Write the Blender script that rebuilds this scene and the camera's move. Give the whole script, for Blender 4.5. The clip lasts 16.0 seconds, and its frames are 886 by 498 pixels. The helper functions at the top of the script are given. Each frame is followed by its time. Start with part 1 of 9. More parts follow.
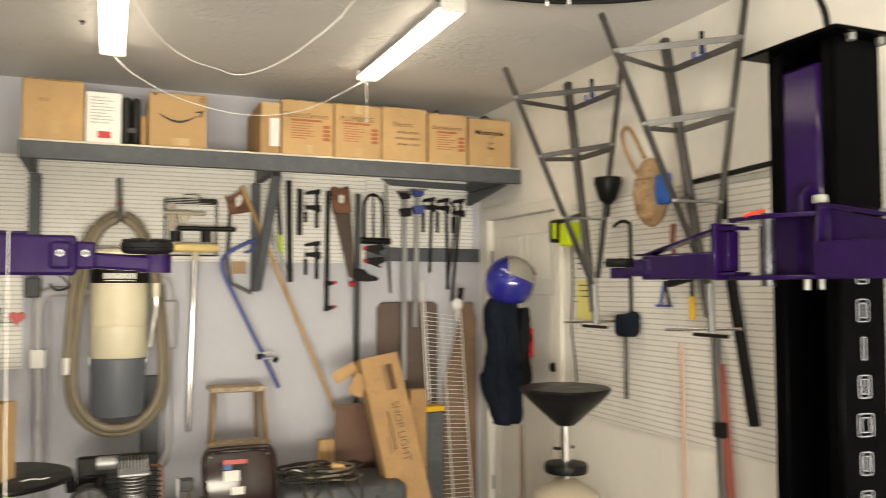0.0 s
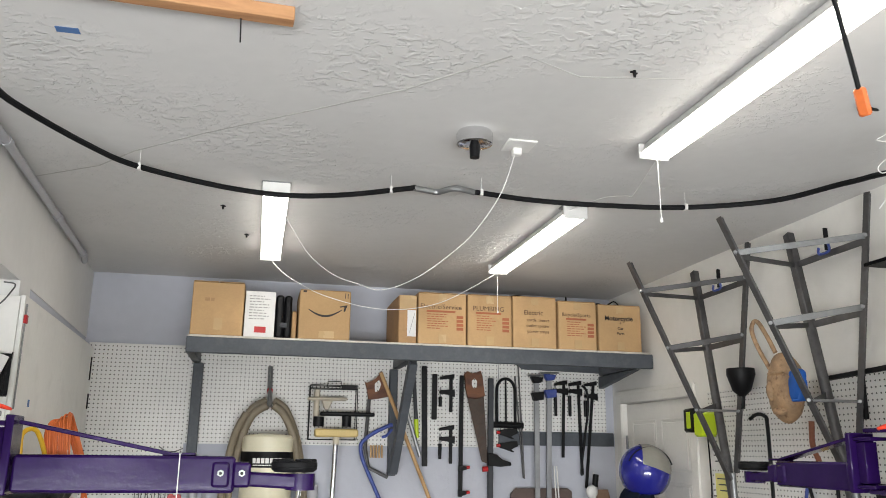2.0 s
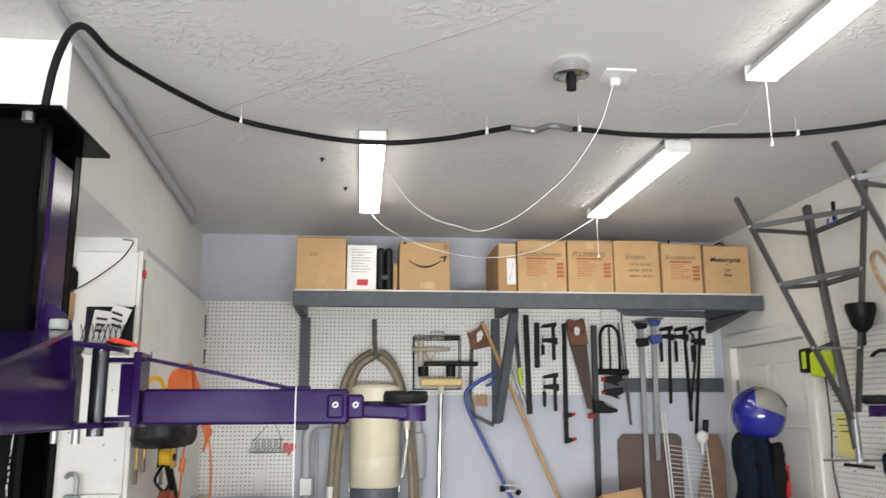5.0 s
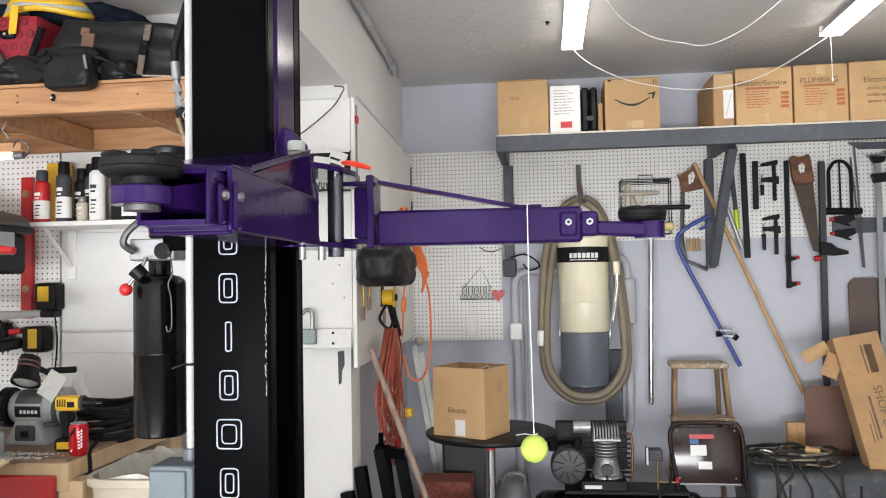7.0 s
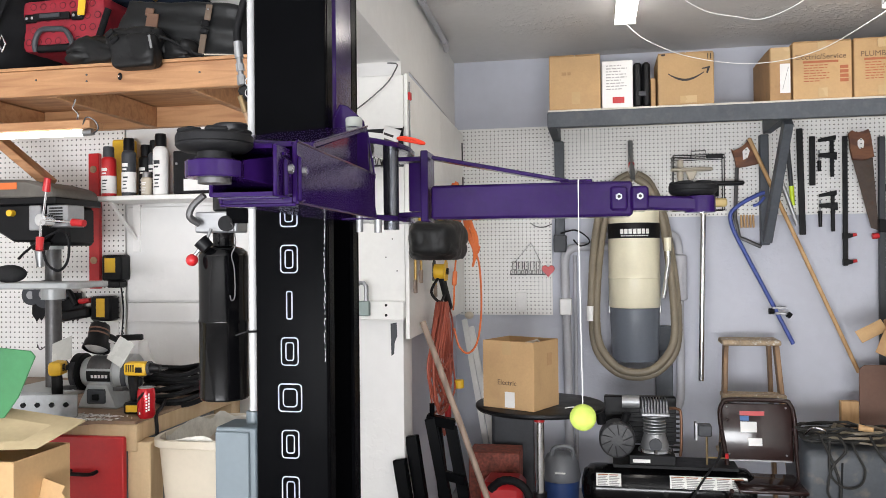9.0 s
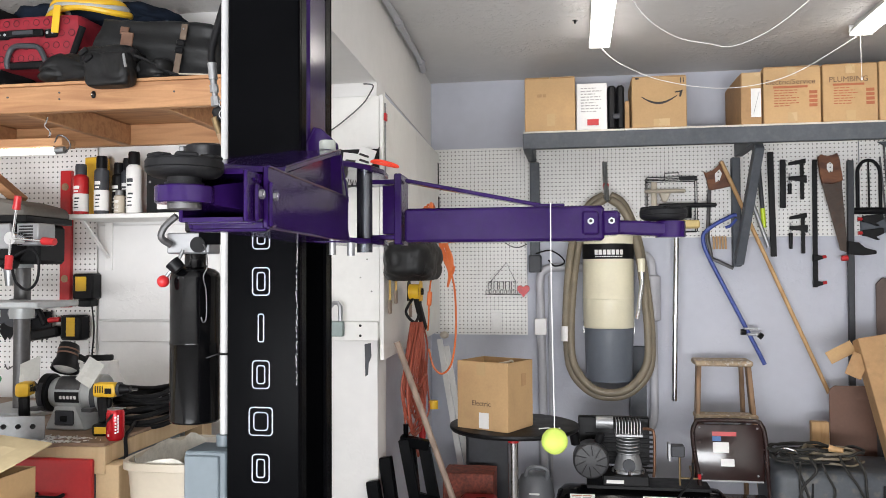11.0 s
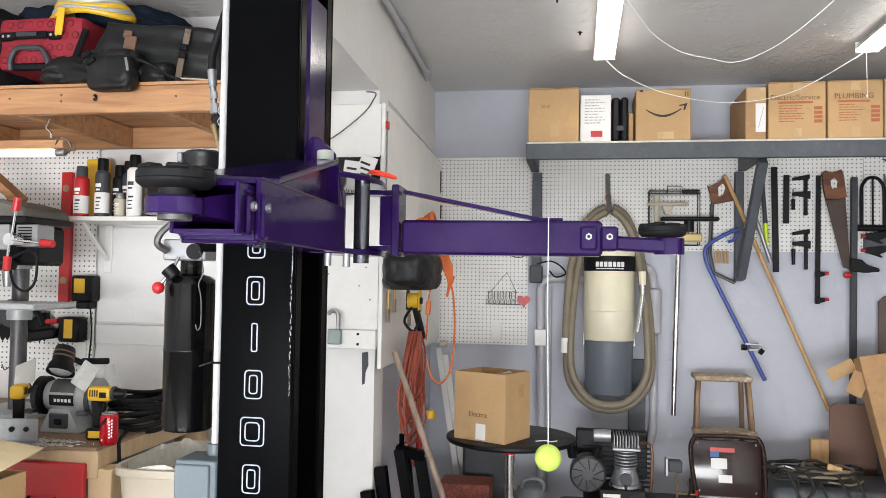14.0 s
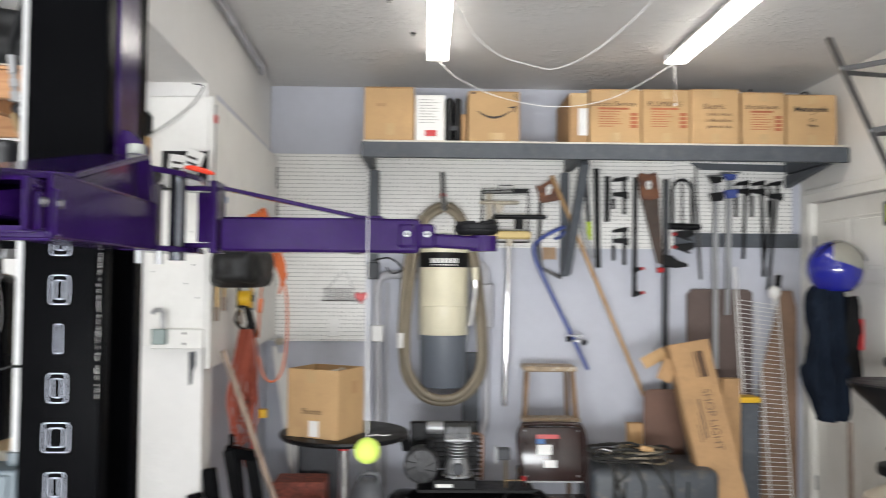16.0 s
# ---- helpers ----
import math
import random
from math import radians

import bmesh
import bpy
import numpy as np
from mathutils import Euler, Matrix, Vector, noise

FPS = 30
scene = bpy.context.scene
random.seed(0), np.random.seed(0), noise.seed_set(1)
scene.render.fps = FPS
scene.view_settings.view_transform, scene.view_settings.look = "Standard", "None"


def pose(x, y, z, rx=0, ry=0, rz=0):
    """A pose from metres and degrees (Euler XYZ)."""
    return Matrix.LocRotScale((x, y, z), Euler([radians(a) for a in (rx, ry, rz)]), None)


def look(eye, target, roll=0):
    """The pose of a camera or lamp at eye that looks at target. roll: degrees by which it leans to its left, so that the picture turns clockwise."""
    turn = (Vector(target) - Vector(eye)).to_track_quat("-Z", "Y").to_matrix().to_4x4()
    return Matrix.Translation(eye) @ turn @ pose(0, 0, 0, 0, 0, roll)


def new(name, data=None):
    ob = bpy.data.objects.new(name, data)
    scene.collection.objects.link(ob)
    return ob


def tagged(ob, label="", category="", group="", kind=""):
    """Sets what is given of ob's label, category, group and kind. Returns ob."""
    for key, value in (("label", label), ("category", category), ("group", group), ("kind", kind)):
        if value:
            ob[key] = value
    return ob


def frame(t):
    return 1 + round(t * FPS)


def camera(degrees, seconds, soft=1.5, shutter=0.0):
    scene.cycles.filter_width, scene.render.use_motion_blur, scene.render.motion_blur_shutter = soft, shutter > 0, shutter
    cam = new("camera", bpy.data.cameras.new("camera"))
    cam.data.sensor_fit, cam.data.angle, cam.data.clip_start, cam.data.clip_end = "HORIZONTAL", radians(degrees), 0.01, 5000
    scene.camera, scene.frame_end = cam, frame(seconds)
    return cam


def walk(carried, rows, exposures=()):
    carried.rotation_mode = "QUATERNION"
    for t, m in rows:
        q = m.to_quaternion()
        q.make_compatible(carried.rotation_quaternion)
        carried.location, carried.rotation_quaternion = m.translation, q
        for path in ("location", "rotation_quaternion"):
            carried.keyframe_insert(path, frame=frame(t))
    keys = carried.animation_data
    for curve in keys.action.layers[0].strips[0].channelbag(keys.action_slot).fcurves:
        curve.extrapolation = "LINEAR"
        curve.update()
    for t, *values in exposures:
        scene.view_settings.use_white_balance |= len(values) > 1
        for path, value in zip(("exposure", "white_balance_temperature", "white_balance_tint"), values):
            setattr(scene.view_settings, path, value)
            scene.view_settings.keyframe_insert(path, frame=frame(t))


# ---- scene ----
cam = camera(57.2, 16.0, soft=0.6, shutter=0.4)
PATH = [
    (0, (0.253, 0.101, 1.567), (1.012, 1.949, 1.664), -0.1),
    (0.5, (0.268, 0.084, 1.597), (0.721, 2.029, 1.718), -0.0),
    (1, (0.224, 0.019, 1.67), (0.603, 1.958, 1.982), 0.3),
    (1.5, (0.183, -0.05, 1.699), (0.592, 1.853, 2.158), 0.2),
    (2, (0.229, -0.1, 1.707), (0.651, 1.794, 2.19), 0.7),
    (2.5, (0.285, -0.145, 1.698), (0.689, 1.754, 2.18), 1.2),
    (3, (0.278, -0.15, 1.698), (0.657, 1.752, 2.187), 1.3),
    (3.2, (0.263, -0.143, 1.699), (0.633, 1.759, 2.191), 1.3),
    (5.3, (0.195, -0.028, 1.599), (0.307, 1.941, 1.934), -0.7),
    (5.5, (0.176, 0.001, 1.577), (0.213, 1.981, 1.855), -0.9),
    (6, (0.132, 0.026, 1.549), (0.005, 2.012, 1.748), -1.0),
    (6.5, (0.113, 0.048, 1.523), (-0.095, 2.033, 1.65), -1.1),
    (7, (0.1, 0.05, 1.51), (-0.157, 2.032, 1.585), -1.0),
    (7.5, (0.088, 0.027, 1.503), (-0.225, 2.002, 1.55), -0.8),
    (8, (0.094, 0.005, 1.502), (-0.27, 1.971, 1.537), -0.8),
    (8.5, (0.096, -0.005, 1.492), (-0.284, 1.959, 1.511), -0.7),
    (9, (0.101, -0.009, 1.5), (-0.277, 1.955, 1.519), -0.6),
    (11.5, (0.12, -0.012, 1.517), (-0.179, 1.965, 1.584), 0.0),
    (12, (0.127, -0.001, 1.52), (-0.145, 1.98, 1.587), 0.4),
    (12.5, (0.126, -0.002, 1.522), (-0.125, 1.981, 1.579), 0.5),
    (13, (0.116, 0.012, 1.525), (-0.166, 1.991, 1.58), 0.6),
    (13.5, (0.117, 0.018, 1.53), (-0.197, 1.992, 1.599), 0.8),
    (14, (0.129, 0.004, 1.533), (-0.203, 1.975, 1.608), 0.9),
    (14.5, (0.126, 0.011, 1.532), (-0.207, 1.981, 1.611), 0.8),
    (15, (0.13, 0.008, 1.532), (-0.17, 1.984, 1.613), 0.7),
    (15.5, (0.135, 0.008, 1.528), (-0.131, 1.989, 1.609), 0.3),
    (16, (0.205, -0.023, 1.534), (0.243, 1.976, 1.605), 0.5),
]
EXPOSURE = [(0.0, -0.12, 8700, 8), (0.5, -0.14, 8400, 8), (1.0, -0.26, 7000, 8), (1.5, -0.36, 6700, 8), (3.2, -0.40, 6700, 8), (5.5, -0.20, 6700, 9), (9.0, -0.15, 6600, 11), (14.0, -0.15, 6600, 10), (16.0, -0.1, 6600, 9)]
walk(cam, [(t, look(eye, target, roll)) for t, eye, target, roll in PATH], EXPOSURE)

# ---- world, daylight and lamps ----
world = bpy.data.worlds.new("sky_world")
scene.world = world
world.use_nodes = True
wn = world.node_tree
sky = wn.nodes.new("ShaderNodeTexSky")
sky.sky_type, sky.sun_disc = "NISHITA", False
sky.sun_elevation, sky.sun_rotation = radians(50), radians(70)
wn.links.new(sky.outputs[0], wn.nodes["Background"].inputs[0])
wn.nodes["Background"].inputs[1].default_value = 0.12

sun = new("sun", bpy.data.lights.new("sun", "SUN"))
sun.data.energy, sun.data.angle, sun.data.color = 3.0, radians(0.5), (1.0, 0.95, 0.88)
sun.matrix_world = look((6, 2.2, 9.0), (0, 0, 0))

door_light = new("doorway_daylight", bpy.data.lights.new("doorway_daylight", "AREA"))
door_light.data.shape, door_light.data.size, door_light.data.size_y = "RECTANGLE", 4.4, 1.0
door_light.data.energy, door_light.data.color = 490.0, (0.93, 0.96, 1.0)
door_light.matrix_world = look((-0.3, -3.35, 0.70), (0.3, 3.0, 3.5))

# ---- mesh helpers ----
BASE = {}
SOFT = ("bag_body", "flap", "pocket", "cloth")


def box(bm, x0, x1, y0, y1, z0, z1, bev=0.0):
    return obox(bm, Matrix.Translation(((x0 + x1) / 2, (y0 + y1) / 2, (z0 + z1) / 2)), abs(x1 - x0), abs(y1 - y0), abs(z1 - z0), bev)


def obox(bm, m, sx, sy, sz, bev=0.0, seg=1):
    vs = bmesh.ops.create_cube(bm, size=1.0, matrix=m @ Matrix.Diagonal((sx, sy, sz, 1)))["verts"]
    if bev > 0:
        es = {e for v in vs for e in v.link_edges}
        bmesh.ops.bevel(bm, geom=list(es), offset=bev, segments=seg, affect="EDGES", profile=0.5)
    return bm


def frame_of(p0, p1, up=(0, 0, 1)):
    """A frame at p0 whose z runs to p1, and the length between them."""
    a, b = Vector(p0), Vector(p1)
    d = b - a
    z = d.normalized()
    u = Vector(up)
    if abs(z.dot(u)) > 0.98:
        u = Vector((0, 1, 0))
    x = u.cross(z).normalized()
    y = z.cross(x)
    m = Matrix((x, y, z)).transposed().to_4x4()
    m.translation = a
    return m, d.length


def bar(bm, p0, p1, w, h, bev=0.0, up=(0, 0, 1)):
    """A bar of rectangular section from p0 to p1; h lies along up."""
    m, l = frame_of(p0, p1, up)
    return obox(bm, m @ Matrix.Translation((0, 0, l / 2)), w, h, l, bev)


def cyl(bm, p0, p1, r0, r1=None, n=16, caps=True):
    m, l = frame_of(p0, p1)
    bmesh.ops.create_cone(bm, cap_ends=caps, segments=n, radius1=r0, radius2=r0 if r1 is None else r1, depth=l, matrix=m @ Matrix.Translation((0, 0, l / 2)))
    return bm


def lathe(bm, profile, m=None, n=24, cap=True):
    m = m or Matrix.Identity(4)
    rings = []
    for r, z in profile:
        rings.append([bm.verts.new(m @ Vector((max(r, 1e-4) * math.cos(k * math.tau / n), max(r, 1e-4) * math.sin(k * math.tau / n), z))) for k in range(n)])
    for a, b in zip(rings, rings[1:]):
        for k in range(n):
            bm.faces.new((a[k], a[(k + 1) % n], b[(k + 1) % n], b[k]))
    if cap:
        bm.faces.new(rings[0][::-1])
        bm.faces.new(rings[-1])
    return bm


def ball(bm, c, r, s=(1, 1, 1), u=20, v=12, rot=None):
    m = Matrix.Translation(c) @ (rot or Matrix.Identity(4)) @ Matrix.Diagonal((*s, 1))
    bmesh.ops.create_uvsphere(bm, u_segments=u, v_segments=v, radius=r, matrix=m)
    return bm


def smooth_path(pts, k=6, closed=False):
    p = [Vector(q) for q in pts]
    n = len(p)
    out = []
    last = n if closed else n - 1
    for i in range(last):
        if closed:
            a, b, c, d = p[i - 1], p[i], p[(i + 1) % n], p[(i + 2) % n]
        else:
            a, b, c, d = p[max(i - 1, 0)], p[i], p[i + 1], p[min(i + 2, n - 1)]
        for j in range(k):
            t = j / k
            out.append(0.5 * (2 * b + (c - a) * t + (2 * a - 5 * b + 4 * c - d) * t * t + (3 * b - a - 3 * c + d) * t ** 3))
    if not closed:
        out.append(p[-1])
    return out


def tube(bm, pts, r, n=8, closed=False, ripple=0.0):
    """A round tube along points."""
    p = [Vector(q) for q in pts]
    cnt = len(p)
    rings = []
    x = None
    for i in range(cnt):
        d = (p[(i + 1) % cnt] - p[i - 1]) if closed else (p[min(i + 1, cnt - 1)] - p[max(i - 1, 0)])
        if d.length < 1e-9:
            d = Vector((0, 0, 1))
        d.normalize()
        if x is None:
            x = d.orthogonal().normalized()
        else:
            x = (x - d * x.dot(d))
            x = x.normalized() if x.length > 1e-6 else d.orthogonal().normalized()
        y = d.cross(x)
        rr = r * (1 - ripple * (i % 2))
        rings.append([bm.verts.new(p[i] + (x * math.cos(k * math.tau / n) + y * math.sin(k * math.tau / n)) * rr) for k in range(n)])
    pairs = list(zip(rings, rings[1:])) + ([(rings[-1], rings[0])] if closed else [])
    for a, b in pairs:
        for k in range(n):
            bm.faces.new((a[k], a[(k + 1) % n], b[(k + 1) % n], b[k]))
    if not closed:
        bm.faces.new(rings[0][::-1])
        bm.faces.new(rings[-1])
    return bm


def prism(bm, poly, m, depth, bev=0.0):
    """A plate: a polygon in the frame's xy, thick along its z from 0 to depth."""
    lo = [bm.verts.new(m @ Vector((x, y, 0))) for x, y in poly]
    hi = [bm.verts.new(m @ Vector((x, y, depth))) for x, y in poly]
    n = len(poly)
    fs = [bm.faces.new(lo[::-1]), bm.faces.new(hi)]
    for k in range(n):
        fs.append(bm.faces.new((lo[k], lo[(k + 1) % n], hi[(k + 1) % n], hi[k])))
    if bev > 0:
        bmesh.ops.bevel(bm, geom=list({e for f in fs for e in f.edges}), offset=bev, segments=1, affect="EDGES")
    return bm


XZ = Matrix(((1, 0, 0, 0), (0, 0, 1, 0), (0, 1, 0, 0), (0, 0, 0, 1)))   # polygon (x, z), thick towards +y
YZ = Matrix(((0, 0, 1, 0), (1, 0, 0, 0), (0, 1, 0, 0), (0, 0, 0, 1)))   # polygon (y, z), thick towards +x


def on_y(y):
    return Matrix.Translation((0, y, 0)) @ XZ


def on_x(x):
    return Matrix.Translation((x, 0, 0)) @ YZ


def mesh_of(name, bm, mat, shift=None, angle=38):
    bmesh.ops.recalc_face_normals(bm, faces=bm.faces)
    if shift is not None:
        bmesh.ops.translate(bm, verts=bm.verts, vec=-Vector(shift))
    me = bpy.data.meshes.new(name)
    bm.to_mesh(me)
    bm.free()
    me.materials.append(mat)
    me.shade_smooth()
    me.set_sharp_from_angle(angle=radians(angle))
    return me


def thing(name, base, label, category, group="", kind=""):
    ob = new(name)
    ob.empty_display_size = 0.1
    ob.location = base
    BASE[ob] = Vector(base)
    return tagged(ob, label, category, group, kind)


def part(name, bm, mat, parent, label=""):
    ob = new(name, mesh_of(name, bm, mat, BASE[parent], 80 if name in SOFT else 38))
    ob.parent = parent
    BASE[ob] = BASE[parent]
    return tagged(ob, label)


def solid(name, bm, mat, label, category, group="", kind=""):
    """A thing that is one mesh, with its origin at the middle of its foot."""
    lo = Vector([min(v.co[i] for v in bm.verts) for i in range(3)])
    hi = Vector([max(v.co[i] for v in bm.verts) for i in range(3)])
    base = Vector(((lo.x + hi.x) / 2, (lo.y + hi.y) / 2, lo.z))
    ob = new(name, mesh_of(name, bm, mat, base))
    ob.location = base
    BASE[ob] = base
    return tagged(ob, label, category, group, kind)


def structure(name, bm, mat, label="", category=""):
    ob = new(name, mesh_of(name, bm, mat))
    BASE[ob] = Vector((0, 0, 0))
    return tagged(ob, label, category, "", "structure")


def B():
    return bmesh.new()


def writing(name, text, size, m, mat, parent, label="", align="CENTER", bold=0.0):
    """Flat lettering with the built-in font, in the frame's xy."""
    cu = bpy.data.curves.new(name, "FONT")
    cu.body, cu.size, cu.align_x, cu.align_y, cu.extrude, cu.offset = text, size, align, "CENTER", 0.0006, bold
    cu.resolution_u = 3
    tmp = bpy.data.objects.new(name, cu)
    me = bpy.data.meshes.new_from_object(tmp)
    bpy.data.objects.remove(tmp)
    bpy.data.curves.remove(cu)
    me.transform(m)
    me.transform(Matrix.Translation(-BASE[parent]))
    me.materials.clear()
    me.materials.append(mat)
    ob = new(name, me)
    ob.parent = parent
    BASE[ob] = BASE[parent]
    return tagged(ob, label)


def facing_front(x, y, z, lean=0.0):
    """A frame on an upright face that looks towards -y: x to the right, y up."""
    return Matrix.Translation((x, y, z)) @ Matrix.Rotation(radians(90), 4, "X") @ Matrix.Rotation(lean, 4, "Z")


def facing_left(x, y, z):
    """A frame on an upright face that looks towards -x: x along -y, y up."""
    return Matrix.Translation((x, y, z)) @ Matrix.Rotation(radians(-90), 4, "Z") @ Matrix.Rotation(radians(90), 4, "X")


# ---- materials ----
def material(name, color, rough=0.6, metal=0.0, vary=0.12, scale=6.0, fine=60.0, bump=0.0, dirt=None, dirt_amount=0.0, rough_vary=0.15, coat=0.0, random_tint=0.0, spec=0.5):
    """A surface with broad stains, fine grain, uneven gloss and relief at real-world size."""
    m = bpy.data.materials.new(name)
    m.use_nodes = True
    nt = m.node_tree
    n, l = nt.nodes, nt.links
    bs = n["Principled BSDF"]
    geo = n.new("ShaderNodeNewGeometry")
    broad = n.new("ShaderNodeTexNoise")
    broad.inputs["Scale"].default_value, broad.inputs["Detail"].default_value = scale, 5
    grain = n.new("ShaderNodeTexNoise")
    grain.inputs["Scale"].default_value, grain.inputs["Detail"].default_value = fine, 3
    for t in (broad, grain):
        l.new(geo.outputs["Position"], t.inputs["Vector"])
    add = n.new("ShaderNodeMath")
    add.operation = "MULTIPLY_ADD"
    l.new(grain.outputs["Fac"], add.inputs[0])
    add.inputs[1].default_value = 0.45
    l.new(broad.outputs["Fac"], add.inputs[2])
    ramp = n.new("ShaderNodeMapRange")
    ramp.inputs["From Min"].default_value, ramp.inputs["From Max"].default_value = 0.45, 1.0
    ramp.inputs["To Min"].default_value, ramp.inputs["To Max"].default_value = 1 - vary, 1 + vary
    l.new(add.outputs[0], ramp.inputs["Value"])
    val = ramp.outputs["Result"]
    if random_tint:
        info = n.new("ShaderNodeObjectInfo")
        mr = n.new("ShaderNodeMapRange")
        mr.inputs["To Min"].default_value, mr.inputs["To Max"].default_value = 1 - random_tint, 1 + random_tint
        l.new(info.outputs["Random"], mr.inputs["Value"])
        mu = n.new("ShaderNodeMath")
        mu.operation = "MULTIPLY"
        l.new(val, mu.inputs[0])
        l.new(mr.outputs["Result"], mu.inputs[1])
        val = mu.outputs[0]
    mix = n.new("ShaderNodeVectorMath")
    mix.operation = "SCALE"
    mix.inputs[0].default_value = color
    l.new(val, mix.inputs["Scale"])
    out = mix.outputs[0]
    if dirt_amount > 0:
        spots = n.new("ShaderNodeTexNoise")
        spots.inputs["Scale"].default_value, spots.inputs["Detail"].default_value = scale * 2.3, 8
        l.new(geo.outputs["Position"], spots.inputs["Vector"])
        sr = n.new("ShaderNodeMapRange")
        sr.inputs["From Min"].default_value, sr.inputs["From Max"].default_value = 0.55, 0.72
        sr.inputs["To Max"].default_value = dirt_amount
        l.new(spots.outputs["Fac"], sr.inputs["Value"])
        cm = n.new("ShaderNodeMix")
        cm.data_type = "RGBA"
        l.new(sr.outputs["Result"], cm.inputs["Factor"])
        l.new(out, cm.inputs["A"])
        cm.inputs["B"].default_value = (*(dirt or (0.1, 0.08, 0.06)), 1)
        out = cm.outputs["Result"]
    l.new(out, bs.inputs["Base Color"])
    rr = n.new("ShaderNodeMapRange")
    rr.inputs["To Min"].default_value, rr.inputs["To Max"].default_value = max(rough - rough_vary, 0.03), min(rough + rough_vary, 1)
    l.new(broad.outputs["Fac"], rr.inputs["Value"])
    l.new(rr.outputs["Result"], bs.inputs["Roughness"])
    bs.inputs["Metallic"].default_value = metal
    bs.inputs["Coat Weight"].default_value = coat
    bs.inputs["Specular IOR Level"].default_value = spec
    if bump > 0:
        b = n.new("ShaderNodeBump")
        b.inputs["Strength"].default_value, b.inputs["Distance"].default_value = 0.6, bump
        l.new(grain.outputs["Fac"], b.inputs["Height"])
        l.new(b.outputs["Normal"], bs.inputs["Normal"])
    return m


def plaster(name, color, relief=0.5):
    """Painted drywall with a troweled knock-down texture."""
    m = material(name, color, 0.75, vary=0.05, scale=1.6, fine=18, bump=0.0)
    n, l = m.node_tree.nodes, m.node_tree.links
    geo = n.new("ShaderNodeNewGeometry")
    stretch = n.new("ShaderNodeMapping")
    stretch.inputs["Scale"].default_value = (1.0, 1.2, 1.0)
    l.new(geo.outputs["Position"], stretch.inputs["Vector"])
    a = n.new("ShaderNodeTexNoise")
    a.inputs["Scale"].default_value, a.inputs["Detail"].default_value, a.inputs["Distortion"].default_value = 30, 5, 0.5
    l.new(stretch.outputs[0], a.inputs["Vector"])
    c = n.new("ShaderNodeMapRange")
    c.inputs["From Min"].default_value, c.inputs["From Max"].default_value = 0.5, 0.62
    l.new(a.outputs["Fac"], c.inputs["Value"])
    b = n.new("ShaderNodeBump")
    b.inputs["Strength"].default_value, b.inputs["Distance"].default_value = relief, 0.004
    patch = n.new("ShaderNodeTexNoise")
    patch.inputs["Scale"].default_value, patch.inputs["Detail"].default_value = 1.7, 3
    l.new(geo.outputs["Position"], patch.inputs["Vector"])
    pr = n.new("ShaderNodeMapRange")
    pr.inputs["From Min"].default_value, pr.inputs["From Max"].default_value = 0.46, 0.60
    l.new(patch.outputs["Fac"], pr.inputs["Value"])
    mul = n.new("ShaderNodeMath")
    mul.operation = "MULTIPLY"
    l.new(c.outputs["Result"], mul.inputs[0])
    l.new(pr.outputs["Result"], mul.inputs[1])
    l.new(mul.outputs[0], b.inputs["Height"])
    l.new(b.outputs["Normal"], n["Principled BSDF"].inputs["Normal"])
    return m


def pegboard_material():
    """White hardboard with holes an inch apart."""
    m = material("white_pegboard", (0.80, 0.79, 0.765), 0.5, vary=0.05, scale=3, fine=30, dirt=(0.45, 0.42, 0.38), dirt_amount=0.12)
    n, l = m.node_tree.nodes, m.node_tree.links
    bs = n["Principled BSDF"]
    tc = n.new("ShaderNodeTexCoord")
    sep = n.new("ShaderNodeSeparateXYZ")
    l.new(tc.outputs["Object"], sep.inputs[0])
    terms = []
    for axis in ("X", "Z"):
        md = n.new("ShaderNodeMath")
        md.operation = "FLOORED_MODULO"
        l.new(sep.outputs[axis], md.inputs[0])
        md.inputs[1].default_value = 0.0254
        sb = n.new("ShaderNodeMath")
        sb.operation = "SUBTRACT"
        l.new(md.outputs[0], sb.inputs[0])
        sb.inputs[1].default_value = 0.0127
        sq = n.new("ShaderNodeMath")
        sq.operation = "POWER"
        l.new(sb.outputs[0], sq.inputs[0])
        sq.inputs[1].default_value = 2
        terms.append(sq)
    s = n.new("ShaderNodeMath")
    s.operation = "ADD"
    l.new(terms[0].outputs[0], s.inputs[0])
    l.new(terms[1].outputs[0], s.inputs[1])
    lt = n.new("ShaderNodeMath")
    lt.operation = "LESS_THAN"
    l.new(s.outputs[0], lt.inputs[0])
    lt.inputs[1].default_value = 0.0039 ** 2
    cm = n.new("ShaderNodeMix")
    cm.data_type = "RGBA"
    l.new(lt.outputs[0], cm.inputs["Factor"])
    old = bs.inputs["Base Color"].links[0].from_socket
    l.new(old, cm.inputs["A"])
    cm.inputs["B"].default_value = (0.014, 0.013, 0.012, 1)
    l.new(cm.outputs["Result"], bs.inputs["Base Color"])
    return m


